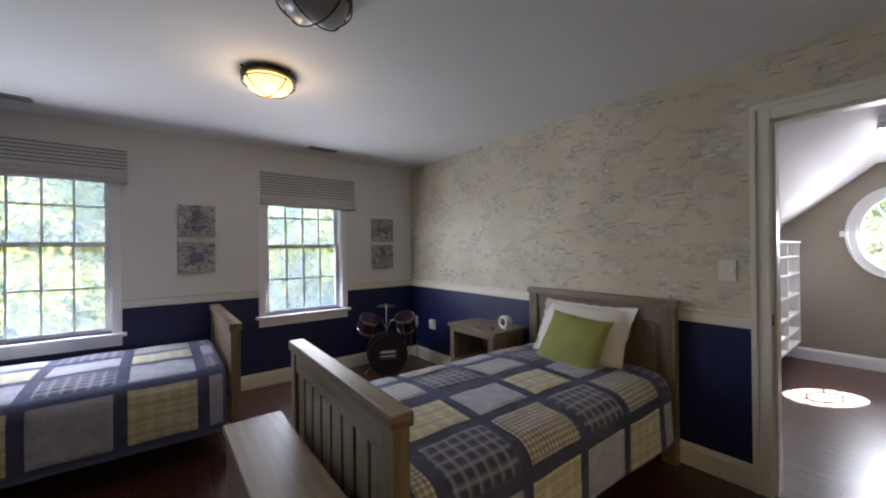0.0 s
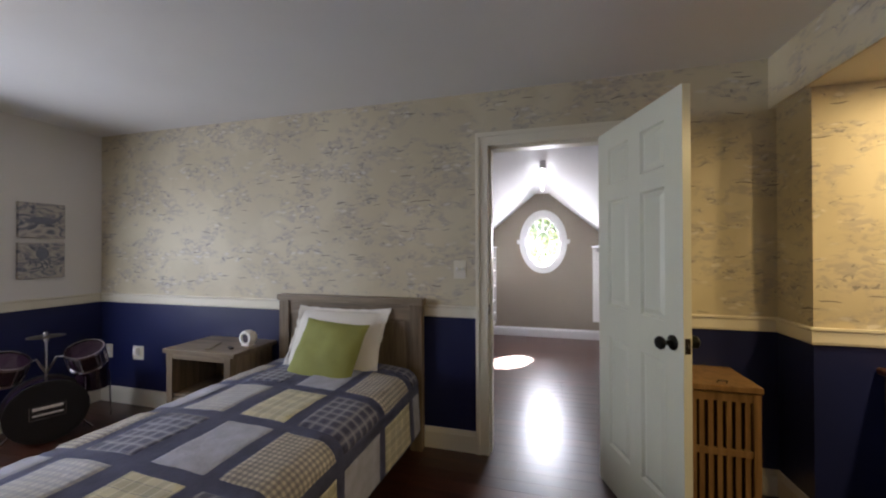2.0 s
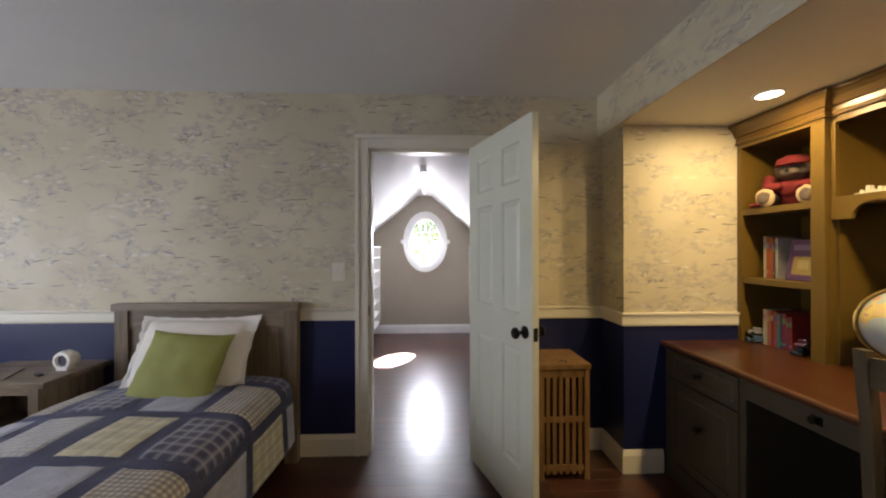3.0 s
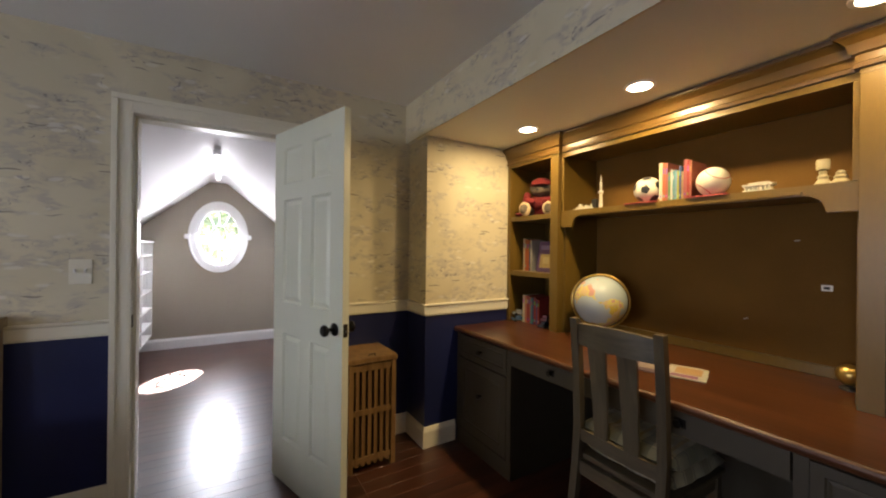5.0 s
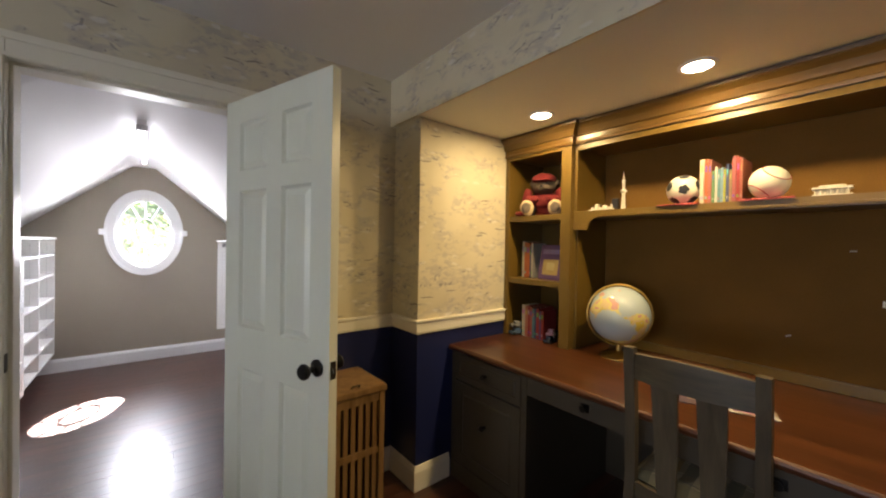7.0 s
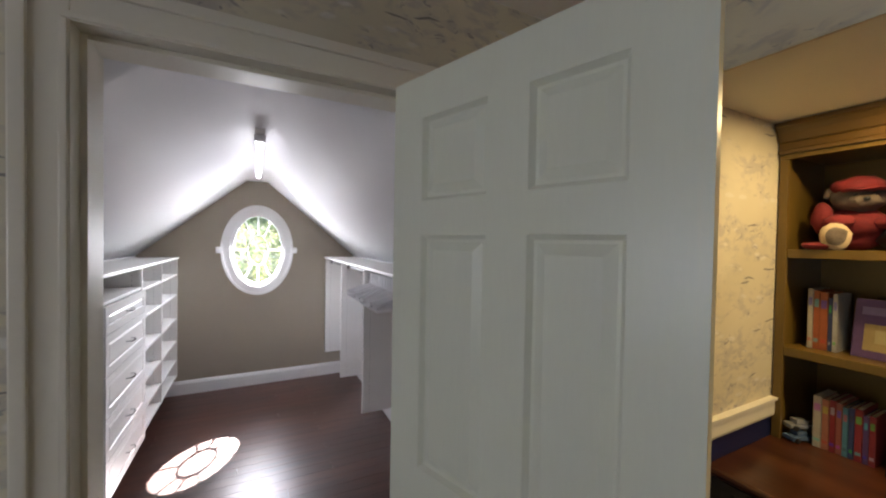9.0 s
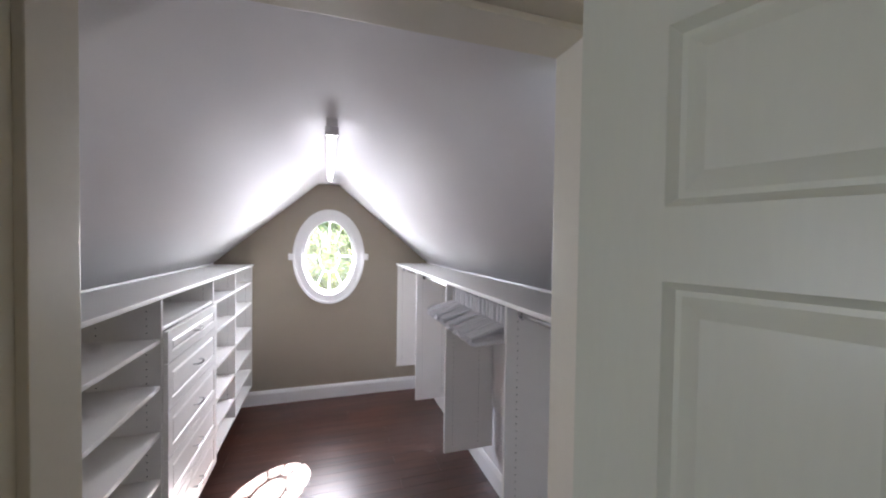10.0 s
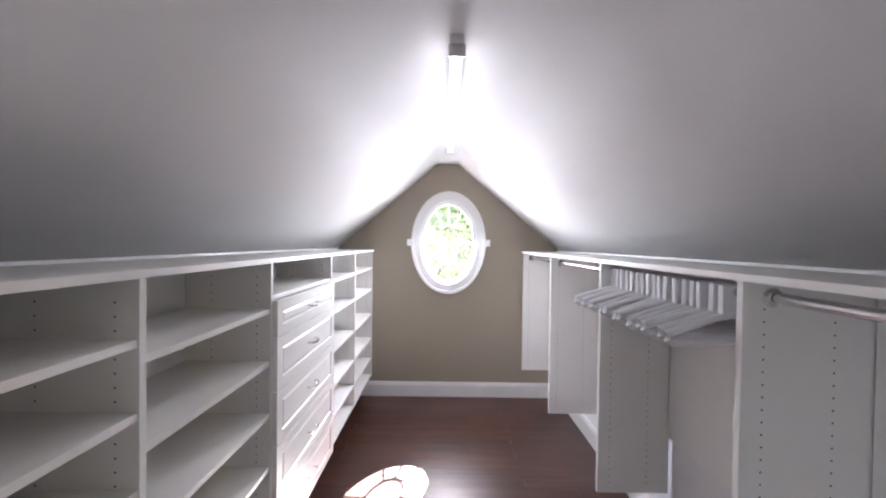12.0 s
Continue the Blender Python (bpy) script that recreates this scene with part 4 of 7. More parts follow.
def twin_bed(label):
    """Twin bed along x, head at +x; origin on the floor under its middle."""
    t = thing("twin_bed", label, "bed", None, "twin beds")
    hw = 0.58
    for s in (-1, 1):
        bm = bmesh.new()
        box(bm, 0.985, 1.045, min(s * hw, s * (hw - 0.085)), max(s * hw, s * (hw - 0.085)), 0, 0.972, 0.004)
        part("head_post", bm, M_BEDZ, t)
        bm = bmesh.new()
        box(bm, -1.050, -0.990, min(s * hw, s * (hw - 0.075)), max(s * hw, s * (hw - 0.075)), 0, 0.815, 0.005)
        part("foot_post", bm, M_BEDZ, t)
        box_part("side_rail", (-0.990, 0.985, min(s * 0.52, s * 0.55), max(s * 0.52, s * 0.55), 0.2, 0.36), M_BED, t)
    box_part("head_cap", (0.972, 1.048, -hw - 0.012, hw + 0.012, 0.972, 1.018), M_BEDY, t, "", 0.005)
    bm = bmesh.new()
    box(bm, 0.998, 1.03, -hw + 0.086, hw - 0.086, 0.86, 0.971, 0.003)
    part("head_rail", bm, M_BEDY, t)
    for k in range(5):
        w = (2 * (hw - 0.086)) / 5
        box_part("head_panel", (1.008, 1.026, -hw + 0.087 + k * w, -hw + 0.085 + (k + 1) * w, 0.22, 0.859), M_BEDZ, t, "", 0.004)
    box_part("foot_cap", (-1.06, -0.980, -hw - 0.01, hw + 0.01, 0.815, 0.862), M_BEDY, t, "", 0.006)
    box_part("foot_rail", (-1.044, -0.996, -hw + 0.076, hw - 0.076, 0.710, 0.814), M_BEDY, t)
    box_part("foot_rail", (-1.042, -0.998, -hw + 0.076, hw - 0.076, 0.17, 0.27), M_BEDY, t)
    w = 2 * (hw - 0.076) / 8
    for k in range(8):
        box_part("foot_slat", (-1.034, -1.004, -hw + 0.076 + k * w + 0.012, -hw + 0.076 + (k + 1) * w - 0.012, 0.27, 0.710), M_BEDZ, t, "", 0.004)
    return t


QW, QR, QTOP, QHANG = 0.575, 0.10, 0.565, 0.30


def quilt_at(u, v):
    """Quilt surface: u along the bed from the foot, v over it from side to side."""
    a = QW - QR
    s, d = (1 if v >= 0 else -1), abs(v)
    if d <= a:
        y, z = d, QTOP + 0.022 * (1 - (d / a) ** 2)
    elif d <= a + QR * math.pi / 2:
        t = (d - a) / QR
        y, z = a + QR * math.sin(t), QTOP - QR * (1 - math.cos(t))
    else:
        e = d - a - QR * math.pi / 2
        y, z = QW + 0.010 * math.sin(u * 5.0 + s) * (e / QHANG) + 0.02 * e, QTOP - QR - e
    k = noise.noise(Vector((u * 3.1, v * 3.1, 2.0))) * 0.010 + noise.noise(Vector((u * 9, v * 9, 5.0))) * 0.004
    return Vector((-0.962 + u, s * y, z + k))


QL, QV = 1.895, QW - QR + QR * math.pi / 2 + QHANG


ROWS_A = [(-0.91, -0.69, (C_CREAM, C_PLAIN)), (-0.60, -0.345, (C_CHECK, C_DARK)), (-0.255, -0.03, (C_PLAIN, C_CREAM)), (0.095, 0.32, (C_DARK, C_GREY)), (0.41, 0.66, (C_CHECK, C_PLAIN)), (0.74, 0.91, (C_CREAM, C_DARK))]
ROWS_B = [(0.575, 0.865, (C_PLAIN, C_CREAM)), (0.22, 0.475, (C_DARK, C_PLAIN)), (-0.12, 0.13, (C_PLAIN, C_CREAM)), (-0.46, -0.21, (C_DARK, C_GREY)), (-0.865, -0.56, (C_CHECK, C_PLAIN))]


def quilt(label, rows):
    t = thing("quilt", label, "quilt", None, "quilts")
    bm = bmesh.new()
    uv_grid(bm, quilt_at, 0, QL, -QV, QV, 60, 60)
    bmesh.ops.solidify(bm, geom=list(bm.faces), thickness=0.012)
    part("cover", bm, C_BASE, t, "blue-grey quilted cover")
    labels = {C_CREAM: "cream plaid patch", C_PLAIN: "pale blue plain patch", C_CHECK: "small cream check patch", C_DARK: "navy plaid patch", C_GREY: "grey check patch"}
    for v0, v1, mats in rows:
        for k in range(-1, 5):
            u1 = min(1.715 - k * 0.405, QL - 0.02)
            u0 = max(1.715 - k * 0.405 - 0.342, 0.02)
            if u1 - u0 < 0.05:
                continue
            mm = mats[k % 2]
            bm = bmesh.new()
            uv_grid(bm, quilt_at, u0, u1, v0 - 0.012, v1 + 0.012, 20, 16, 0.006, 0.0015)
            part("patch", bm, mm, t, labels[mm], True)
    return t


bed = twin_bed("grey-brown wooden twin bed with a slatted footboard")
BED_A = pose(3.246, 1.915, 0, 0, 0, -1.2) @ Matrix.Diagonal((0.963, 0.98, 1, 1))
bed.matrix_world = pose(3.262, 1.945, 0)
bed_b = copy_thing(bed, pose(1.072, 3.828, 0, 0, 0, 180))
bed.matrix_world = BED_A
bed_b["label"] = "grey-brown wooden twin bed beside the window wall"
for x, y, r in ((3.315, 1.945, 0), (1.072, 3.828, 180)):
    bm = bmesh.new()
    box(bm, -0.955, 0.97, -0.51, 0.51, 0.30, 0.545, 0.05)
    mt = tagged(finish("mattress", bm, M_PILLOW), "white mattress under the patchwork quilt", "mattress", "mattresses")
    mt.matrix_world = BED_A if r == 0 else pose(x, y, 0, 0, 0, r)
q1 = quilt("blue patchwork quilt with plaid and check squares on the bed", ROWS_A)
q1.matrix_world = BED_A
q2 = quilt("blue patchwork quilt with cream plaid side squares on the bed", ROWS_B)
q2.matrix_world = pose(1.072, 3.828, 0, 0, 0, 180)


def cushion(name, w, h, th, material, label, category, flange=0.0, seed=1):
    """A stuffed pillow in the xz plane, front to -y."""
    bm = bmesh.new()
    n = 22
    for side in (-1, 1):
        g = []
        for i in range(n + 1):
            row = []
            for j in range(n + 1):
                a, b_ = 2 * i / n - 1, 2 * j / n - 1
                pin = 1 - 0.07 * (1 - a * a) * abs(b_) ** 3 - 0.07 * (1 - b_ * b_) * abs(a) ** 3
                e = max(abs(a), abs(b_))
                fa, fb = min(1.0, abs(a) / (1 - flange)), min(1.0, abs(b_) / (1 - flange))
                puff = max(0.0, (1 - fa ** 2.6) * (1 - fb ** 2.6)) ** 0.55
                k = noise.noise(Vector((a * 2.2, b_ * 2.2, seed))) * 0.012 + noise.noise(Vector((a * 6, b_ * 6, seed + 4))) * 0.004
                if flange and e > 1 - flange:
                    k += 0.006 * math.sin((a - b_) * 17 + 2 * math.sin((a + b_) * 5)) * (e - 1 + flange) / flange
                    pin *= 1 + 0.007 * math.sin((a + b_) * 23)
                row.append(bm.verts.new((a * w / 2 * pin, side * (th / 2 * puff + 0.002) + k, b_ * h / 2 * pin)))
            g.append(row)
        for i in range(n):
            for j in range(n):
                bm.faces.new((g[i][j], g[i + 1][j], g[i + 1][j + 1], g[i][j + 1]))
    bmesh.ops.remove_doubles(bm, verts=bm.verts, dist=0.005)
    ob = finish(name, bm, material, None, "", True)
    return tagged(ob, label, category)


pl = cushion("pillow", 0.72, 0.48, 0.17, M_PILLOW, "white ruffled bed pillow leaning on the headboard", "pillow", 0.1, seed=2)
pl.matrix_world = pose(4.072, 1.905, 0.735, -30, 0, -90) 
gc = cushion("throw_pillow", 0.47, 0.42, 0.14, M_GREEN, "lime green square throw pillow on the bed", "pillow", seed=7)
gc.matrix_world = pose(3.915, 1.868, 0.700, -34, 3, -92)


def bench():
    t = thing("storage_bench", "grey-brown wooden storage bench at the bed foot", "bench", pose(2.055, 1.893, 0) @ Matrix.Diagonal((0.80, 1, 1, 1)))
    box_part("top", (-0.165, 0.16, -0.585, 0.585, 0.475, 0.51), M_BEDY, t, "", 0.006)
    box_part("front_panel", (-0.15, -0.13, -0.50, 0.50, 0.10, 0.4745), M_BEDY, t)
    box_part("back_panel", (0.13, 0.15, -0.50, 0.50, 0.10, 0.4745), M_BEDY, t)
    for s in (-1, 1):
        box_part("side_panel", (-0.13, 0.13, min(s * 0.545, s * 0.565), max(s * 0.545, s * 0.565), 0.10, 0.4745), M_BED, t)
        for x in (-1, 1):
            box_part("leg", (min(x * 0.15, x * 0.105), max(x * 0.15, x * 0.105), min(s * 0.57, s * 0.51), max(s * 0.57, s * 0.51), 0, 0.4745), M_BEDZ, t)
    box_part("lower_shelf", (-0.128, 0.128, -0.543, 0.543, 0.10, 0.12), M_BEDY, t)
    return t


bench()


def nightstand():
    """Open-fronted bedside table, front to -x."""
    t = thing("nightstand", "grey-brown wooden nightstand with an open shelf and drawer", "nightstand", pose(4.058, 2.838, 0) @ Matrix.Diagonal((1, 1, 1.03, 1)))
    box_part("top", (-0.21, 0.205, -0.31, 0.31, 0.605, 0.635), M_BEDY, t, "", 0.005)
    for s in (-1, 1):
        box_part("side_panel", (-0.195, 0.195, min(s * 0.245, s * 0.275), max(s * 0.245, s * 0.275), 0.06, 0.6045), M_BEDZ, t)
        box_part("front_stile", (-0.205, -0.1955, min(s * 0.225, s * 0.277), max(s * 0.225, s * 0.277), 0.0, 0.6045), M_BEDZ, t)
        box_part("back_leg", (0.15, 0.195, min(s * 0.235, s * 0.2755), max(s * 0.235, s * 0.2755), 0.0, 0.0595), M_BEDZ, t)
    box_part("back_panel", (0.18, 0.195, -0.2445, 0.2445, 0.06, 0.6045), M_BEDY, t)
    box_part("shelf", (-0.19, 0.1795, -0.2445, 0.2445, 0.31, 0.33), M_BEDY, t)
    box_part("drawer_front", (-0.2, -0.18, -0.2235, 0.2235, 0.10, 0.305), M_BEDY, t, "", 0.006)
    box_part("bottom_board", (-0.18, 0.1795, -0.2445, 0.2445, 0.06, 0.08), M_BEDY, t)
    box_part("front_rail", (-0.203, -0.19, -0.2245, 0.2245, 0.57, 0.6045), M_BEDY, t)
    return t


nightstand()


M_HAMP = wood("honey_pine", (0.15, 0.080, 0.030), (0.27, 0.160, 0.066), 0.4, "z", 1.3)
M_LINER = mat("dark_liner", (0.03, 0.016, 0.010), 0.9)


def hamper():
    t = thing("laundry_hamper", "slatted wooden laundry hamper with a hinged lid", "hamper", pose(3.945, -0.455, 0))
    W_, D_, H_ = 0.40, 0.30, 0.68          # x, y, z
    mz = M_HAMP
    for x in (0.0, W_ - 0.03):
        for y in (0.0, D_ - 0.03):
            box_part("leg", (x, x + 0.03, y, y + 0.03, 0, H_ - 0.032), mz, t)
    for z in (0.05, 0.335, H_ - 0.08):
        h = 0.035 if z < 0.5 else 0.045
        for y in (0.004, D_ - 0.018):
            box_part("rail", (0.0305, W_ - 0.0305, y, y + 0.014, z, z + h), mz, t)
        for x in (0.004, W_ - 0.018):
            box_part("rail", (x, x + 0.014, 0.0305, D_ - 0.0305, z, z + h), mz, t)
    for k in range(6):
        y = 0.042 + k * 0.0385
        box_part("slat", (0.006, 0.016, y, y + 0.022, 0.03, H_ - 0.04), mz, t, "", 0.002)
    for k in range(8):
        x = 0.043 + k * 0.041
        for y in (0.006, D_ - 0.016):
            box_part("slat", (x, x + 0.023, y, y + 0.010, 0.03, H_ - 0.04), mz, t, "", 0.002)
    box_part("lid", (-0.008, W_ + 0.004, -0.008, D_ + 0.008, H_ - 0.03, H_), mz, t, "", 0.005)
    box_part("liner", (0.022, W_ - 0.022, 0.022, D_ - 0.022, 0.03, H_ - 0.05), M_LINER, t, "dark brown cloth liner", 0.004)
    bm = bmesh.new()
    tube(bm, [(0.03, 0.13, H_ + 0.001), (0.02, 0.13, H_ + 0.015), (0.02, 0.17, H_ + 0.015), (0.03, 0.17, H_ + 0.001)], 0.004, 8)
    part("lid_handle", bm, M_BRONZE, t, "dark metal lid handle", True)




hamper()


# ---- desk alcove ----
DTOP, FC, FE, DB = 0.80, -1.43, -1.40, -1.80
UX = (1.60, 2.17, 3.50, 3.995)


def bookcase(x0, x1, shelves, label):
    """Tall open bookcase standing on the desk, face to +y."""
    t = thing("bookcase", label, "bookcase", None, "bookcases over the desk")
    box_part("left_side", (x1 - 0.02, x1, DB + 0.012, FE - 0.02, DTOP, 2.0), M_UNIT, t, "", 0.001)
    box_part("right_side", (x0, x0 + 0.02, DB + 0.012, FE - 0.02, DTOP, 2.0), M_UNIT, t, "", 0.001)
    box_part("back_panel", (x0, x1, DB, DB + 0.0115, DTOP, 2.105), M_UNIT, t, "", 0)
    a = 0.065 if x0 > 3 else 0.04
    b_ = 0.03 if x0 > 3 else 0.065
    box_part("stile", (x0, x0 + a, FE - 0.0195, FE, DTOP, 1.965), M_UNIT, t, "", 0.003)
    box_part("stile", (x1 - b_, x1, FE - 0.0195, FE, DTOP, 1.965), M_UNIT, t, "", 0.003)
    box_part("header", (x0, x1, FE - 0.0195, FE, 1.9655, 2.105), M_UNIT, t, "", 0.002)
    box_part("top_board", (x0 + 0.021, x1 - 0.021, DB + 0.012, FE - 0.02, 1.98, 2.0), M_UNIT, t, "", 0.001)
    for z in shelves:
        bm = bmesh.new()
        box(bm, x0 + 0.0205, x1 - 0.0205, DB + 0.012, FE - 0.0198, z - 0.03, z, 0.001)
        box(bm, x0 + a + 0.0005, x1 - b_ - 0.0005, FE - 0.0195, FE - 0.006, z - 0.034, z + 0.001, 0.003)
        part("shelf", bm, M_UNIT, t)
    return t


bookcase(UX[2], UX[3], (1.592, 1.185), "olive brown painted bookcase with toys and books on the desk")
bookcase(UX[0], UX[1], (1.592, 1.21), "olive brown painted bookcase holding books, on the desk")

bridge = thing("bridge_shelf", "olive brown display shelf bridging the two bookcases", "shelf")
x0, x1 = UX[1] + 0.001, UX[2] - 0.001
box_part("back_panel", (x0, x1, DB, DB + 0.0115, DTOP, 2.105), M_UNITD, bridge, "darker brown pinboard back", 0)
box_part("header", (x0, x1, FC - 0.0195, FC, 1.955, 2.105), M_UNIT, bridge, "", 0.002)
box_part("top_board", (x0, x1, DB + 0.012, FC - 0.02, 1.98, 2.0), M_UNIT, bridge, "", 0.001)
box_part("shelf", (x0, x1, DB + 0.012, FC - 0.02, 1.572, 1.60), M_UNIT, bridge, "", 0.001)
bm = bmesh.new()
outline = [(x0, 1.602), (x1, 1.602), (x1, 1.495), (x1 - 0.085, 1.495)]
for k in range(9):
    a = math.pi / 2 * k / 8
    outline.append((x1 - 0.085 - 0.062 * (1 - math.cos(a)), 1.495 + 0.066 * math.sin(a)))
for k in range(9):
    a = math.pi / 2 * (8 - k) / 8
    outline.append((x0 + 0.085 + 0.062 * (1 - math.cos(a)), 1.495 + 0.066 * math.sin(a)))
outline.append((x0 + 0.085, 1.495))
outline.append((x0, 1.495))
clean = [p for i, p in enumerate(outline) if i == 0 or (Vector(p) - Vector(outline[i - 1])).length > 1e-4]
f0 = [bm.verts.new((x, FC, z)) for x, z in clean]
f1 = [bm.verts.new((x, FC - 0.0195, z)) for x, z in clean]
bm.faces.new(f0)
bm.faces.new(f1[::-1])
for i in range(len(clean)):
    j = (i + 1) % len(clean)
    bm.faces.new((f0[i], f1[i], f1[j], f0[j]))
part("valance", bm, M_UNIT, bridge)
box_part("ledge", (x0 + 0.15, x1 - 0.15, FC + 0.0005, FC + 0.012, 1.566, 1.578), M_UNIT, bridge, "", 0.003)
for s, x in ((1, x0), (-1, x1)):
    box_part("post", (min(x, x + s * 0.02), max(x, x + s * 0.02), FC - 0.0195, FC, 1.603, 1.954), M_UNIT, bridge, "", 0.002)
    box_part("side_panel", (min(x, x + s * 0.012), max(x, x + s * 0.012), DB + 0.012, FC - 0.03, DTOP + 0.001, 1.57), M_UNIT, bridge, "", 0.001)

bm = bmesh.new()
CROWN = [(0.0005, 0), (0.012, 0), (0.014, 0.014), (0.008, 0.02), (0.008, 0.045), (0.018, 0.05), (0.022, 0.062), (0.03, 0.082), (0.046, 0.1), (0.056, 0.106), (0.058, 0.122), (0.0005, 0.122)]
sweep(bm, CROWN, [(UX[3], FE, 1.985), (UX[2] - 0.001, FE, 1.985), (UX[2] - 0.001, FC, 1.985), (UX[1] + 0.001, FC, 1.985), (UX[1] + 0.001, FE, 1.985), (UX[0], FE, 1.985)])
tagged(finish("crown_molding", bm, M_CROWN), "olive brown crown molding along the bookcase tops", "molding", kind="structure")

desk = thing("built_in_desk", "long built-in desk with a polished cherry top", "desk")
bm = bmesh.new()
prof = [(0, -0.032), (0.012, -0.032), (0.018, -0.026), (0.021, -0.014), (0.018, -0.006), (0.010, 0.0), (0, 0.0)]
fr = -0.938
rings = [[bm.verts.new((x, fr + a, DTOP + h)) for a, h in prof] + [bm.verts.new((x, DB + 0.0005, DTOP)), bm.verts.new((x, DB + 0.0005, DTOP - 0.032))] for x in (UX[0], UX[3] + 0.003)]
k_ = len(rings[0])
for i in range(k_):
    bm.faces.new((rings[0][i], rings[0][(i + 1) % k_], rings[1][(i + 1) % k_], rings[1][i]))
bm.faces.new(rings[0])
bm.faces.new(rings[1][::-1])
bmesh.ops.remove_doubles(bm, verts=bm.verts, dist=1e-5)
part("desktop", bm, M_DESK, desk, "polished cherry wood top", False)


box_part("backsplash", (UX[1] + 0.014, UX[2] - 0.014, DB + 0.0121, DB + 0.026, DTOP + 0.0005, DTOP + 0.05), M_UNIT, desk, "low olive brown strip along the pinboard", 0.003)


def front(name, x0, x1, z0, z1, parent, inset=0.045, recess=True):
    bm = bmesh.new()
    panel_slab(bm, x1 - x0, z1 - z0, 0.019, [(inset, x1 - x0 - inset)] if recess else [], [(inset, z1 - z0 - inset)] if recess else [], 0.012, 0.006)
    bmesh.ops.transform(bm, matrix=pose(x1, -0.942, z0, 0, 0, 180), verts=bm.verts)
    return part(name, bm, M_BASE, parent)


def knob(parent, x, z, square=False):
    bm = bmesh.new()
    m = Matrix.Translation((x, -0.942, z)) @ Matrix.Rotation(radians(-90), 4, "X")
    if square:
        box(bm, x - 0.02, x + 0.02, -0.9425, -0.939, z - 0.016, z + 0.016, 0.001)
        lathe(bm, [(0.006, 0), (0.006, 0.012), (0.014, 0.016), (0.014, 0.024), (0, 0.026)], 14, m)
    else:
        lathe(bm, [(0.010, 0), (0.007, 0.006), (0.007, 0.014), (0.016, 0.020), (0.017, 0.026), (0.012, 0.031), (0, 0.032)], 18, m)
    part("knob", bm, M_BLACK, parent, "black knob", True)


for xa, xb, lab in ((3.43, 3.992, "cab"), (1.60, 2.21, "cab")):
    body = box_part("cabinet", (xa, xb, -1.76, -0.9625, 0.0, DTOP - 0.0325), M_BASE, desk, "", 0.001)
    box_part("plinth", (xa - 0.001, xb, -0.9622, -0.947, 0.0, 0.10), M_BASE, body)
    for sx in (xa, xb - 0.035):
        box_part("stile", (sx, sx + 0.035, -0.9623, -0.945, 0.1005, DTOP - 0.033), M_BASE, body, "", 0.002)
    d1 = front("drawer", xa + 0.037, xb - 0.037, 0.605, 0.755, body, 0.03)
    knob(d1, (xa + xb) / 2, 0.68)
    d2 = front("drawer", xa + 0.037, xb - 0.037, 0.115, 0.59, body, 0.055)
    knob(d2, (xa + xb) / 2, 0.40)
for xa, xb in ((2.82, 3.428), (2.212, 2.818)):
    box_part("drawer_box", (xa + 0.004, xb - 0.004, -1.5, -0.962, 0.665, DTOP - 0.034), M_BASE, desk)
    d = front("drawer", xa + 0.003, xb - 0.003, 0.675, 0.765, desk, 0.02, False)
    knob(d, (xa + xb) / 2, 0.722, True)
box_part("back_panel", (2.212, 3.428, -1.75, -1.735, 0.0, DTOP - 0.034), M_BASE, desk, "", 0)


def ball(bm, c, r, m=Matrix(), seg=20, mi=0, squash=(1, 1, 1)):
    res = bmesh.ops.create_uvsphere(bm, u_segments=seg, v_segments=seg // 2 + 2, radius=1.0, matrix=Matrix.Translation(c) @ m @ Matrix.Diagonal((r * squash[0], r * squash[1], r * squash[2], 1)))
    for f in {f for v in res["verts"] for f in v.link_faces}:
        f.material_index = mi
        f.smooth = True


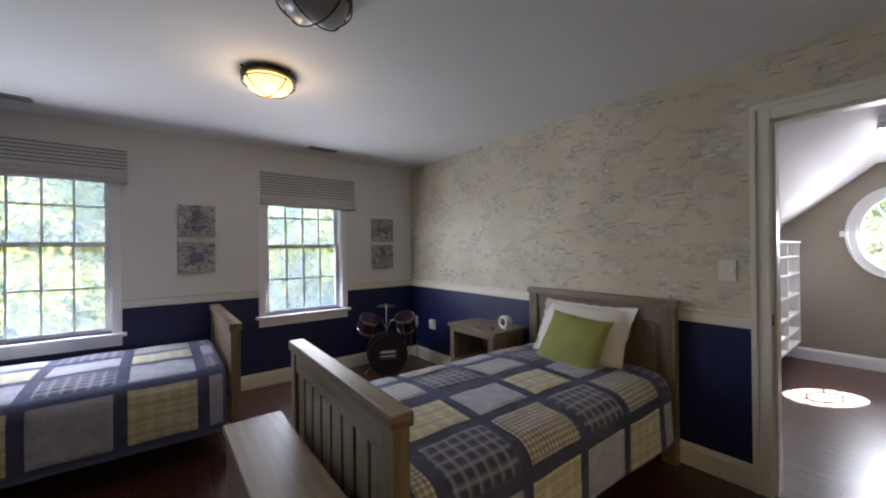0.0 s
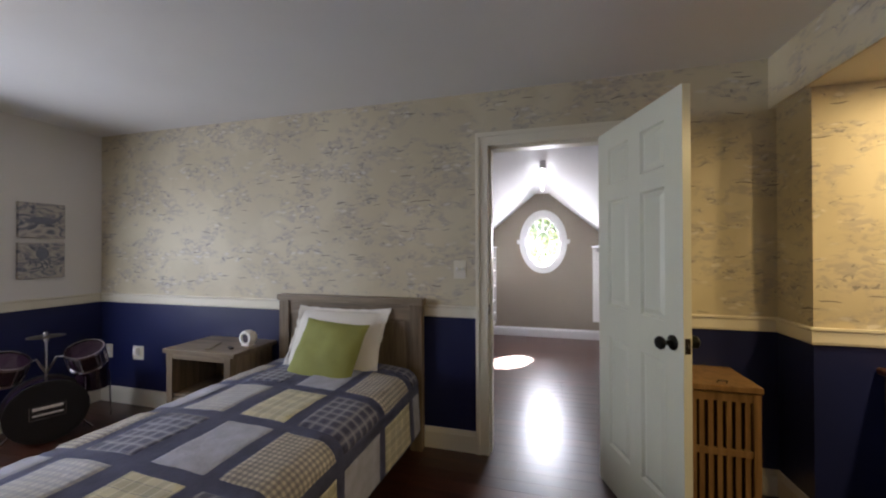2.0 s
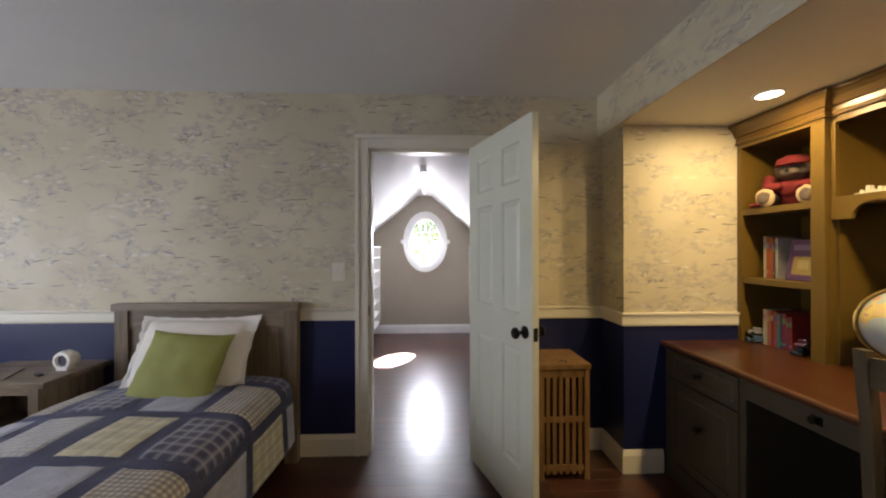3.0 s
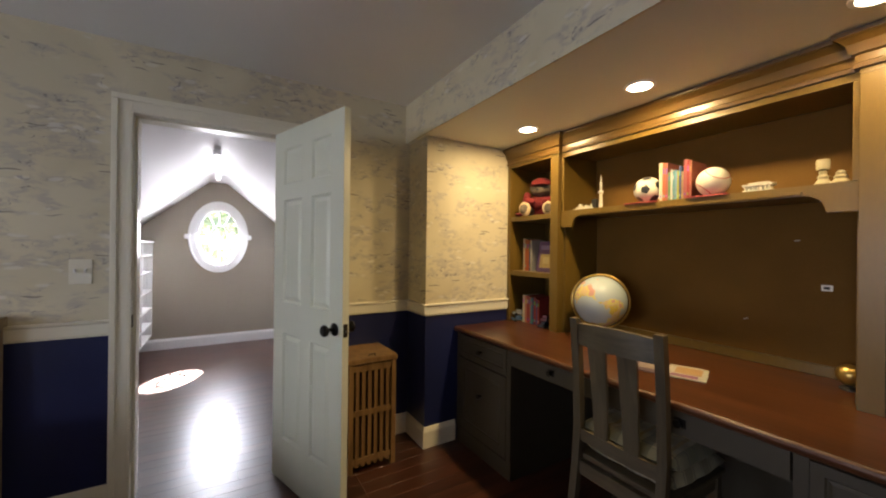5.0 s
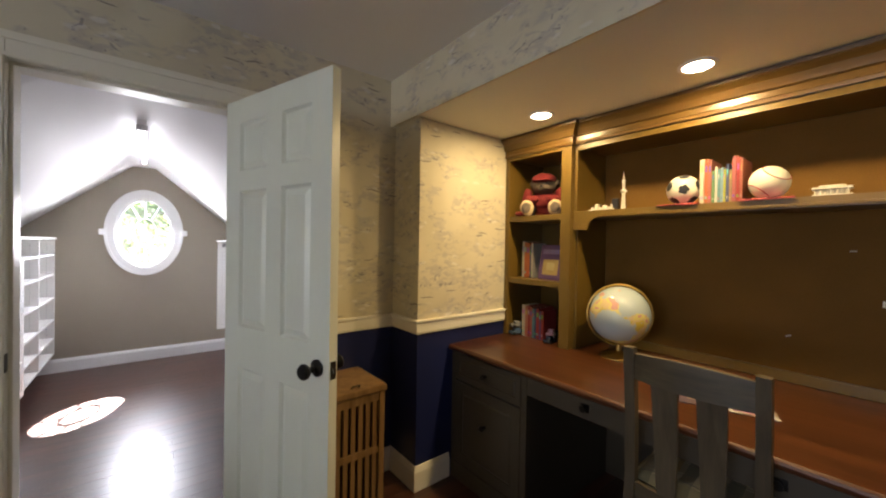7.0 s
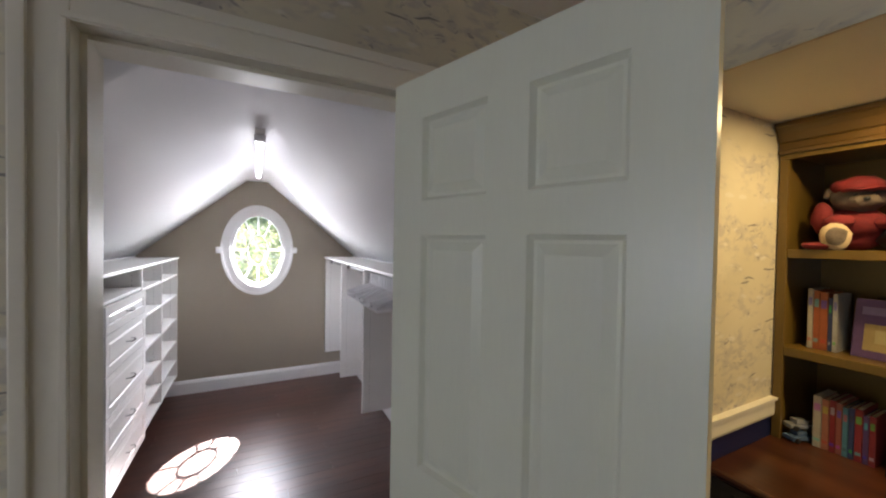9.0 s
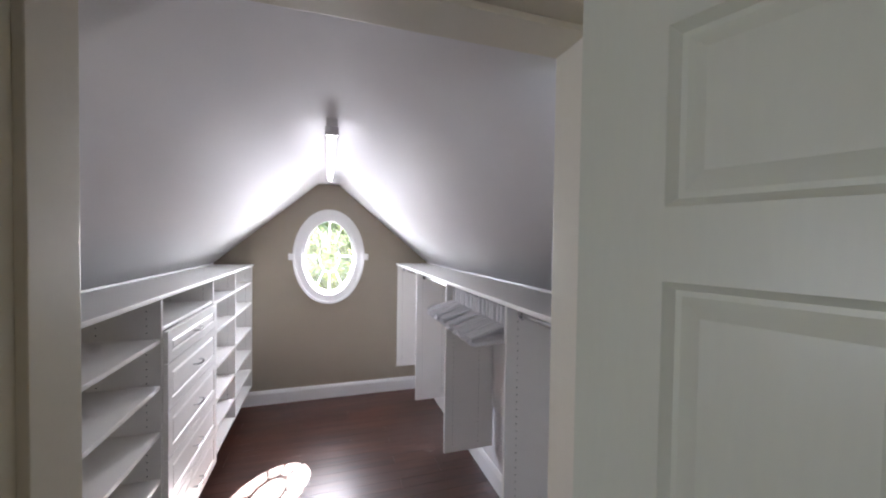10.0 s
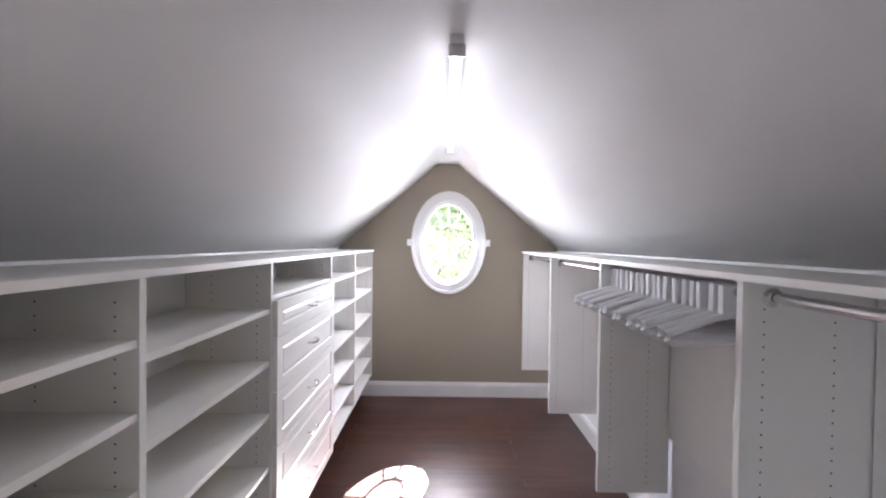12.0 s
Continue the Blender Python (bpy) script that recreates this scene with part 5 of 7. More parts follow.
def desk_chair():
    """Wooden side chair, its back to +y, facing the desk."""
    t = thing("desk_chair", "olive-grey wooden chair with two wide back slats", "chair", pose(2.718, -0.865, 0) @ Matrix.Diagonal((0.96, 1, 0.982, 1)))
    hw = 0.19
    for s in (-1, 1):
        bm = bmesh.new()
        path = [(0.07, 0.0), (0.03, 0.2), (0.0, 0.42), (-0.012, 0.6), (0.0, 0.85), (0.022, 1.066)]
        rows_ = []
        for k, (y, z) in enumerate(path):
            wx = 0.018
            rows_.append([bm.verts.new((s * (hw - 0.0) + dx, y + dy, z)) for dx, dy in ((-wx, -0.016), (wx, -0.016), (wx, 0.016), (-wx, 0.016))])
        for a, b_ in zip(rows_, rows_[1:]):
            for k in range(4):
                bm.faces.new((a[k], a[(k + 1) % 4], b_[(k + 1) % 4], b_[k]))
        bm.faces.new(rows_[0][::-1])
        bm.faces.new(rows_[-1])
        part("back_post", bm, M_CHAIRZ, t)
        box_part("front_leg", (s * 0.185 - 0.019, s * 0.185 + 0.019, -0.43, -0.392, 0, 0.435), M_CHAIRZ, t)
        box_part("seat_rail", (s * 0.185 - 0.012, s * 0.185 + 0.012, -0.391, -0.018, 0.375, 0.434), M_CHAIRY, t)
        box_part("stretcher", (s * 0.185 - 0.009, s * 0.185 + 0.009, -0.391, 0.03, 0.16, 0.19), M_CHAIRY, t)

    def bowed(name, z0, z1, y0, bow, th, w=hw - 0.017):
        bm = bmesh.new()
        n = 10
        g = []
        for i in range(n + 1):
            a = 2 * i / n - 1
            y = y0 + bow * (1 - a * a)
            up = 0.012 * (1 - a * a) if z1 > 1 else 0
            g.append([bm.verts.new((a * w, y + dy, z + (up if z == z1 else 0))) for dy, z in ((-th / 2, z0), (th / 2, z0), (th / 2, z1), (-th / 2, z1))])
        for a, b_ in zip(g, g[1:]):
            for k in range(4):
                bm.faces.new((a[k], a[(k + 1) % 4], b_[(k + 1) % 4], b_[k]))
        bm.faces.new(g[0][::-1])
        bm.faces.new(g[-1])
        return part(name, bm, M_CHAIRX, t)

    bowed("crest_rail", 0.955, 1.045, 0.012, 0.025, 0.022)
    bowed("lower_rail", 0.52, 0.575, -0.012, 0.01, 0.02)
    for c in (-0.068, 0.068):
        bm = bmesh.new()
        g = []
        for z, w, y in ((0.574, 0.030, -0.003), (0.75, 0.036, 0.008), (0.957, 0.042, 0.033)):
            g.append([bm.verts.new((c + dx, y + dy, z)) for dx, dy in ((-w, -0.006), (w, -0.006), (w, 0.006), (-w, 0.006))])
        for a, b_ in zip(g, g[1:]):
            for k in range(4):
                bm.faces.new((a[k], a[(k + 1) % 4], b_[(k + 1) % 4], b_[k]))
        bm.faces.new(g[0][::-1])
        bm.faces.new(g[-1])
        part("back_slat", bm, M_CHAIRZ, t)
    box_part("seat", (-0.215, 0.215, -0.445, -0.019, 0.435, 0.457), M_CHAIRX, t, "", 0.008)
    box_part("front_rail", (-0.166, 0.166, -0.425, -0.4, 0.375, 0.434), M_CHAIRX, t)
    box_part("rear_rail", (-0.172, 0.172, -0.018, 0.006, 0.375, 0.434), M_CHAIRX, t)
    box_part("stretcher", (-0.175, 0.175, -0.2, -0.18, 0.165, 0.185), M_CHAIRX, t)
    return t


M_CHAIRX, M_CHAIRY, M_CHAIRZ = (wood("chair_wood_" + a, (0.052, 0.040, 0.024), (0.105, 0.082, 0.050), 0.4, a, 1.4) for a in "xyz")
desk_chair()
C_SEAT = cloth("cushion_plaid", (0.42, 0.36, 0.21), [(0, 0.12, 0.35, 0.1, (0.10, 0.095, 0.055), 0.75), (1, 0.12, 0.35, 0.4, (0.13, 0.12, 0.06), 0.6), (0, 0.12, 0.12, 0.6, (0.30, 0.20, 0.05), 0.8), (1, 0.06, 0.1, 0.0, (0.06, 0.06, 0.05), 0.6)])


def seat_cushion(z, seed, dx, dy):
    n = 18
    bm = bmesh.new()
    uv = bm.loops.layers.uv.verify()
    for side in (-1, 1):
        g = []
        for i in range(n + 1):
            row = []
            for j in range(n + 1):
                a, b_ = 2 * i / n - 1, 2 * j / n - 1
                puff = max(0.0, (1 - abs(a) ** 4) * (1 - abs(b_) ** 4)) ** 0.45
                tuft = 0.012 * math.exp(-(((abs(a) - 0.45) / 0.18) ** 2 + ((abs(b_) - 0.45) / 0.18) ** 2))
                row.append(bm.verts.new((a * 0.215 * (1 - 0.04 * b_ * b_), b_ * 0.2 * (1 - 0.04 * a * a), side * (0.038 * puff - tuft * puff + 0.001) + 0.006 * noise.noise(Vector((a * 3, b_ * 3, seed))))))
            g.append(row)
        for i in range(n):
            for j in range(n):
                f = bm.faces.new((g[i][j], g[i + 1][j], g[i + 1][j + 1], g[i][j + 1]))
                for lp in f.loops:
                    lp[uv].uv = (lp.vert.co.x + seed, lp.vert.co.y + lp.vert.co.z)
    bmesh.ops.remove_doubles(bm, verts=bm.verts, dist=0.004)
    ob = finish("seat_cushion", bm, C_SEAT, None, "", True)
    ob.matrix_world = pose(2.718 + dx, -1.10 + dy, z, 0, 0, seed * 2 - 3)
    return tagged(ob, "plaid cream and olive tufted cushion on the chair", "cushion", "seat cushions")


seat_cushion(0.489, 1, 0, 0)
seat_cushion(0.563, 2, -0.008, 0.006)


# ---- things on the desk and its shelves ----
def map_material():
    m = bpy.data.materials.new("globe_map")
    m.use_nodes = True
    nt = m.node_tree
    n, l = nt.nodes, nt.links
    b = n["Principled BSDF"]
    b.inputs["Roughness"].default_value = 0.22
    tc, a, c = n.new("ShaderNodeTexCoord"), n.new("ShaderNodeTexNoise"), n.new("ShaderNodeTexNoise")
    a.inputs["Scale"].default_value, a.inputs["Detail"].default_value = 7.5, 6
    c.inputs["Scale"].default_value = 14
    l.new(tc.outputs["Object"], a.inputs[0])
    l.new(tc.outputs["Object"], c.inputs[0])
    land = ramp_node(nt, [(0.36, (0.52, 0.40, 0.07)), (0.45, (0.55, 0.42, 0.22)), (0.52, (0.58, 0.50, 0.16)), (0.60, (0.50, 0.28, 0.24))], c.outputs[0])
    land.color_ramp.interpolation = "CONSTANT"
    mk = n.new("ShaderNodeMapRange")
    mk.inputs[1].default_value, mk.inputs[2].default_value = 0.555, 0.57
    l.new(a.outputs[0], mk.inputs[0])
    mx = n.new("ShaderNodeMix")
    mx.data_type = "RGBA"
    l.new(mk.outputs[0], mx.inputs["Factor"])
    mx.inputs["A"].default_value = (0.36, 0.42, 0.44, 1)
    l.new(land.outputs[0], mx.inputs["B"])
    l.new(mx.outputs["Result"], b.inputs["Base Color"])
    return m


M_MAP = map_material()
M_GOLD = mat("brass", (0.48, 0.33, 0.10), 0.3, 0.9, var=0.1)
globe = thing("globe", "pale blue desk globe on a brass ring and base", "globe", pose(3.26, -1.515, DTOP))
bm = bmesh.new()
ball(bm, (0, 0, 0), 0.154, seg=40)
gb = part("globe_ball", bm, M_MAP, globe)
gb.matrix_local = pose(0, 0, 0.232, 0, 0, 0) 
bm = bmesh.new()
tube(bm, [(0.165 * math.cos(a) * math.cos(radians(38)), 0.165 * math.cos(a) * math.sin(radians(38)), 0.232 + 0.165 * math.sin(a)) for a in (math.tau * k / 48 for k in range(48))], 0.006, 8, True)
part("meridian_ring", bm, M_GOLD, globe, "brass meridian ring", True)
bm = bmesh.new()
lathe(bm, [(0, 0), (0.09, 0), (0.09, 0.008), (0.075, 0.016), (0.03, 0.026), (0.014, 0.036), (0.012, 0.07), (0, 0.07)], 32)
part("base", bm, M_GOLD, globe, "brass base", True)

COLS = {}


def paint(c, rough=0.55):
    k = (*c, rough)
    if k not in COLS:
        COLS[k] = mat("cover_paint", tuple(v * 0.65 for v in c), rough, var=0.15, scale=25, bump=0.05)
    return COLS[k]


M_PAGES = mat("book_pages", (0.62, 0.57, 0.45), 0.9, var=0.15, scale=200, stretch=(1, 0.05, 0.05))


def book(x, y, z, th, h, d, colour, lean=0.0, bands=(), label=None, group="shelf books"):
    """An upright book: spine to +y, x is its near cover."""
    t = thing("book", label or "hardback book standing upright on a shelf", "book", pose(x, y, z, 0, lean, 0), group)
    bm = bmesh.new()
    box(bm, 0, 0.002, -d, 0, 0, h)
    box(bm, th - 0.002, th, -d, 0, 0, h)
    box(bm, 0.002, th - 0.002, -0.002, 0.002, 0, h, 0.0008)
    part("cover", bm, paint(colour), t)
    box_part("pages", (0.0022, th - 0.0022, -d + 0.004, -0.0022, 0.003, h - 0.003), M_PAGES, t, "", 0)
    for zb, hb, cb in bands:
        box_part("spine_band", (0.003, th - 0.003, 0.0021, 0.0027, zb * h, (zb + hb) * h), paint(cb), t, "", 0)
    return t


def row(x, y, z, items, label, leaning=99):
    """Books side by side from x towards -x."""
    rr = random.Random(int(x * 100) + int(z * 50))
    for i, (th, h, c) in enumerate(items):
        lean = 5.5 if i >= leaning else 0
        x -= th + (0.026 if i == leaning else 0)
        bands = [(0.72, 0.14, tuple(min(0.8, v * 0.4 + rr.choice((0.05, 0.4))) for v in c)), (0.12, 0.06, tuple(min(0.8, v * 0.5 + rr.choice((0.02, 0.35))) for v in c))]
        book(x, y, z + 0.0005 + (th * math.sin(radians(lean))), th - 0.001, h, 0.15 + rr.uniform(-0.015, 0.015), c, lean, bands, label)


RED, ORANGE, NAVYB, CREAMB, PURPLE, GREENB, TEAL, PINK, TAN, WHITEB, LIME, BLACKB = (0.33, 0.03, 0.03), (0.48, 0.13, 0.04), (0.05, 0.07, 0.18), (0.62, 0.56, 0.42), (0.14, 0.07, 0.20), (0.10, 0.25, 0.10), (0.10, 0.28, 0.34), (0.38, 0.12, 0.08), (0.30, 0.19, 0.09), (0.60, 0.58, 0.52), (0.40, 0.42, 0.03), (0.03, 0.03, 0.035)
row(2.890, -1.475, 1.60, [(0.0178, 0.205, CREAMB), (0.0148, 0.203, ORANGE), (0.0133, 0.200, PINK), (0.0118, 0.150, GREENB), (0.0096, 0.165, WHITEB), (0.0111, 0.152, TEAL), (0.0104, 0.158, (0.2, 0.35, 0.5)), (0.0089, 0.150, LIME), (0.0118, 0.172, NAVYB), (0.0096, 0.145, TAN), (0.0148, 0.200, (0.35, 0.09, 0.09)), (0.0133, 0.195, RED), (0.0089, 0.19, PINK)], "small book between ball bookends on the display shelf")
row(3.925, -1.50, 1.185, [(0.018, 0.245, CREAMB), (0.020, 0.24, ORANGE), (0.024, 0.235, ORANGE), (0.013, 0.215, NAVYB), (0.015, 0.232, WHITEB)], "picture book upright on the bookcase shelf")
pb = thing("picture_book", "purple picture book leaning, cover outward", "book", pose(3.70, -1.50, 1.186, 10, 0, -4))
box_part("cover", (-0.085, 0.10, -0.012, 0, 0, 0.225), paint(PURPLE), pb, "", 0.001)
for d, c in (((-0.05, 0.07, 0.0, 0.0008, 0.03, 0.13), (0.45, 0.33, 0.12)), ((-0.02, 0.04, 0.0008, 0.0014, 0.06, 0.11), (0.55, 0.45, 0.2)), ((-0.06, 0.08, 0.0, 0.0008, 0.165, 0.195), (0.30, 0.22, 0.42))):
    box_part("print", d, paint(c), pb, "", 0)
row(3.885, -1.46, DTOP, [(0.026, 0.205, CREAMB), (0.022, 0.20, (0.5, 0.2, 0.12)), (0.018, 0.205, RED), (0.018, 0.20, PINK), (0.016, 0.19, TEAL), (0.016, 0.195, NAVYB), (0.022, 0.198, RED), (0.015, 0.18, PURPLE), (0.018, 0.185, RED)], "paperback upright on the desk in the bookcase")
row(2.098, -1.50, 1.21, [(0.018, 0.245, PINK), (0.024, 0.25, LIME), (0.030, 0.24, TAN), (0.018, 0.21, (0.25, 0.09, 0.06)), (0.030, 0.215, RED), (0.012, 0.20, RED), (0.020, 0.20, BLACKB), (0.026, 0.205, PINK), (0.02, 0.21, TEAL), (0.024, 0.22, NAVYB), (0.02, 0.2, CREAMB)], "book upright on the bookcase shelf", 2)


def cover_book(x, w, h, label, word):
    """Large book standing face out, leaning back."""
    t = thing("picture_book", label, "book", pose(x, -1.475, DTOP + 0.002, 6, 0, 0))
    box_part("cover", (-w / 2, w / 2, -0.016, 0, 0, h), paint((0.46, 0.42, 0.33), 0.4), t, "", 0.001)
    if word:
        fc = bpy.data.curves.new("title", "FONT")
        fc.body, fc.size, fc.extrude, fc.align_x = word, 0.033, 0.0004, "RIGHT"
        fc.space_character = 1.15
        fc.offset = 0.0012
        tx = new("title", fc)
        fc.materials.append(paint(BLACKB))
        tx.parent = t
        tx.matrix_local = Matrix.Translation((w / 2 - 0.028, 0.0006, h - 0.068)) @ Matrix.Rotation(radians(90), 4, "X") @ Matrix.Rotation(radians(180), 4, "Y")
        tx.data.align_x = "LEFT"
        box_part("subtitle", (-0.06, w / 2 - 0.04, 0.0, 0.0006, h - 0.098, h - 0.088), paint((0.2, 0.2, 0.2)), t, "", 0)
        for d, c in (((-0.07, 0.06, 0.0, 0.0005, 0.12, 0.22), (0.55, 0.48, 0.10)), ((-0.05, 0.03, 0.0005, 0.0009, 0.15, 0.20), (0.66, 0.62, 0.30)), ((-0.08, 0.07, 0.0005, 0.001, 0.10, 0.125), (0.04, 0.04, 0.04)), ((-0.05, 0.01, 0.001, 0.0014, 0.105, 0.16), (0.62, 0.62, 0.58)), ((-0.03, -0.012, 0.0014, 0.0018, 0.12, 0.145), (0.03, 0.03, 0.03)), ((-0.07, 0.07, 0.0, 0.0005, 0.03, 0.045), (0.45, 0.42, 0.3))):
            bm = bmesh.new()
            box(bm, *d)
            bmesh.ops.subdivide_edges(bm, edges=bm.edges[:], cuts=3, use_grid_fill=True)
            for v in bm.verts:
                k = noise.noise(Vector((v.co.x * 40, v.co.z * 40, d[0] * 9))) * 0.012
                v.co.x += k
                v.co.z += k * 0.7
            part("print", bm, paint(c), t)
    return t


cover_book(2.0, 0.17, 0.268, "large white picture book with a dog drawing, face out", "HAR")
cover_book(1.80, 0.18, 0.27, "large white book standing face out on the desk", "")


def soccer_ball():
    """Half ball bookend: white with dark patches."""
    bm = bmesh.new()
    bmesh.ops.create_icosphere(bm, subdivisions=4, radius=0.070)
    g = (1 + 5 ** 0.5) / 2
    dirs = [Vector(v).normalized() for a in (-1, 1) for b_ in (-g, g) for v in ((0, a, b_), (a, b_, 0), (b_, 0, a))]
    turn = Matrix.Rotation(radians(31.7), 3, "X")
    for f in bm.faces:
        c = (turn.inverted() @ f.calc_center_median()).normalized()
        f.material_index = 1 if max(c.dot(d) for d in dirs) > 0.948 else 0
    ob = finish("soccer_ball", bm, [M_PILLOWB, M_BLACKP], None, "", True)
    ob.matrix_world = pose(2.962, -1.50, 1.6775, -94, 0, 19)
    return tagged(ob, "white and black soccer ball bookend on the shelf", "ball")


M_PILLOWB = mat("cream_ceramic", (0.50, 0.47, 0.39), 0.35, var=0.06)
M_BLACKP = mat("black_plastic", (0.015, 0.015, 0.016), 0.4)
M_REDP = mat("red_thread", (0.26, 0.03, 0.03), 0.6)
soccer_ball()
bb = thing("baseball", "cream baseball bookend with red stitching", "ball", pose(2.652, -1.50, 1.6755, 0, 0, 0))
bm = bmesh.new()
ball(bm, (0, 0, 0), 0.068, seg=28)
part("ball", bm, M_PILLOWB, bb)
for axis, ang in ((Vector((-0.55, 0.35, 0.75)), 46), (Vector((0.6, 0.3, -0.75)), 42)):
    bm = bmesh.new()
    w = axis.normalized()
    u = w.orthogonal().normalized()
    v = w.cross(u)
    c, s = math.cos(radians(ang)), math.sin(radians(ang))
    tube(bm, [0.0683 * (w * c + (u * math.cos(a) + v * math.sin(a)) * s) for a in (math.tau * k / 40 for k in range(40))], 0.002, 6, True)
    part("stitching", bm, M_REDP, bb, "red stitching")
for x, n_ in ((2.965, "bookend_base"), (2.65, "bookend_base")):
    bm = bmesh.new()
    box(bm, x - 0.085, x + 0.085, -1.56, -1.418, 1.6005, 1.607, 0.002)
    tagged(finish(n_, bm, M_REDP), "thin red bookend plate under a ball", "bookend", "bookends")


def temple(x, y, z):
    """Small model of a columned building."""
    t = thing("model_building", "small cream model of a columned building", "model", pose(x, y, z) @ Matrix.Scale(0.76, 4))
    box_part("base", (-0.068, 0.068, -0.03, 0.03, 0, 0.012), M_PILLOWB, t)
    for k in range(7):
        bm = bmesh.new()
        lathe(bm, [(0.006, 0.012), (0.005, 0.035)], 8, Matrix.Translation((-0.054 + k * 0.018, 0.022, 0)))
        part("column", bm, M_PILLOWB, t)
    box_part("hall", (-0.055, 0.055, -0.025, 0.012, 0.0125, 0.035), M_PILLOWB, t)
    box_part("roof", (-0.068, 0.068, -0.03, 0.03, 0.0352, 0.047), M_PILLOWB, t)
    box_part("attic", (-0.045, 0.045, -0.02, 0.015, 0.0472, 0.057), M_PILLOWB, t)


temple(2.470, -1.475, 1.60)
t = thing("model_castle", "small cream model of a palace with towers", "model", pose(3.345, -1.475, 1.60))
box_part("base", (-0.07, 0.07, -0.03, 0.03, 0, 0.01), M_PILLOWB, t)
for k, h in enumerate((0.035, 0.022, 0.03, 0.02, 0.04, 0.024)):
    box_part("tower", (-0.062 + k * 0.022, -0.046 + k * 0.022, -0.012, 0.012, 0.0102, h), M_PILLOWB, t)
t = thing("model_tower", "slender white model tower with a dark plinth box", "model", pose(3.235, -1.475, 1.60))
bm = bmesh.new()
lathe(bm, [(0.02, 0), (0.012, 0.008), (0.009, 0.05), (0.008, 0.09), (0.016, 0.096), (0.016, 0.104), (0.006, 0.11), (0.006, 0.15), (0.010, 0.154), (0.003, 0.16), (0.0015, 0.20), (0, 0.205)], 16)
part("shaft", bm, M_PILLOWB, t, "", True)
t = thing("keepsake_box", "small black keepsake box on the display shelf", "box", pose(3.275, -1.475, 1.60))
box_part("case", (-0.016, 0.016, -0.012, 0.012, 0, 0.062), M_BLACKP, t, "", 0.003)
M_FIG = mat("aged_cream_ceramic", (0.40, 0.35, 0.22), 0.4, var=0.15)
for x, h, r, lab in ((2.275, 0.062, 0.017, "cream ceramic figurine of a stacked tower"), (2.228, 0.052, 0.020, "cream ceramic bell figurine")):
    t = thing("figurine", lab, "figurine", pose(x, -1.475, 1.60))
    bm = bmesh.new()
    lathe(bm, [(0, 0), (r * 1.3, 0), (r * 1.4, h * 0.15), (r * 0.8, h * 0.4), (r, h * 0.55), (r * 0.6, h * 0.7), (r * 0.75, h * 0.85), (r * 0.3, h), (0, h)], 18)
    part("body", bm, M_FIG, t, "", True)
    if h > 0.055:
        bm = bmesh.new()
        lathe(bm, [(0, h + 0.0005), (0.019, h + 0.0005), (0.020, h + 0.026), (0.018, h + 0.038), (0, h + 0.038)], 18)
        part("bowl", bm, M_FIG, t, "", True)


def plush_bear():
    """Seated bear, legs spread to the front (+y), head bowed under a peaked cap."""
    bm = bmesh.new()
    ball(bm, (0, -0.01, 0.08), 0.078, mi=0, squash=(1.05, 0.85, 1.05))
    ball(bm, (0, 0.03, 0.09), 0.055, mi=0, squash=(1.25, 0.9, 0.8))
    ball(bm, (0, 0.012, 0.185), 0.064, mi=1, squash=(1.1, 1, 0.85))
    ball(bm, (0, 0.066, 0.170), 0.032, mi=1, seg=14, squash=(1.2, 1, 0.8))
    ball(bm, (0, 0.004, 0.222), 0.066, mi=0, squash=(1.06, 1.05, 0.62))
    ball(bm, (0, 0.066, 0.208), 0.050, mi=0, seg=16, squash=(1.15, 1.0, 0.16))
    for s in (-1, 1):
        ball(bm, (s * 0.066, -0.008, 0.205), 0.020, mi=1, seg=12, squash=(1, 0.6, 1))
        ball(bm, (s * 0.070, 0.06, 0.040), 0.036, mi=3, squash=(0.9, 1.6, 0.9))
        ball(bm, (s * 0.078, 0.118, 0.046), 0.043, mi=2, squash=(0.95, 0.5, 1.05))
        ball(bm, (s * 0.079, 0.134, 0.047), 0.028, mi=1, seg=14, squash=(1, 0.35, 1.1))
        ball(bm, (s * 0.092, 0.02, 0.115), 0.034, mi=0, squash=(0.85, 1.1, 1.7))
        ball(bm, (s * 0.062, 0.075, 0.098), 0.032, mi=0, seg=14, squash=(1.3, 1, 0.75))
        ball(bm, (s * 0.024, 0.074, 0.190), 0.006, mi=3, seg=8)
    ball(bm, (0, 0.098, 0.174), 0.009, mi=3, seg=8)
    ball(bm, (0.105, 0.09, 0.014), 0.040, mi=0, seg=14, squash=(1.2, 1.0, 0.34))
    for v in bm.verts:
        w = v.co * 45
        v.co += Vector((noise.noise(w), noise.noise(w + Vector((7, 0, 0))), noise.noise(w + Vector((0, 7, 0))))) * 0.006
    ob = finish("plush_toy", bm, [M_REDCLOTH, M_FUR, M_PAW, M_BLACKP], None, "", True)
    ob.matrix_world = pose(3.812, -1.575, 1.593, 0, 0, 28) @ Matrix.Scale(1.12, 4)
    return tagged(ob, "plush bear in a red jacket and cap, sitting", "plush toy")


M_REDCLOTH = mat("red_cloth", (0.16, 0.012, 0.014), 0.9, var=0.3, scale=30, bump=0.6, bscale=150)
M_FUR = mat("grey_brown_fur", (0.13, 0.10, 0.075), 0.95, var=0.3, scale=40, bump=0.9, bscale=200)
M_PAW = mat("beige_felt", (0.48, 0.36, 0.22), 0.95, var=0.15, scale=40, bump=0.5, bscale=200)
plush_bear()


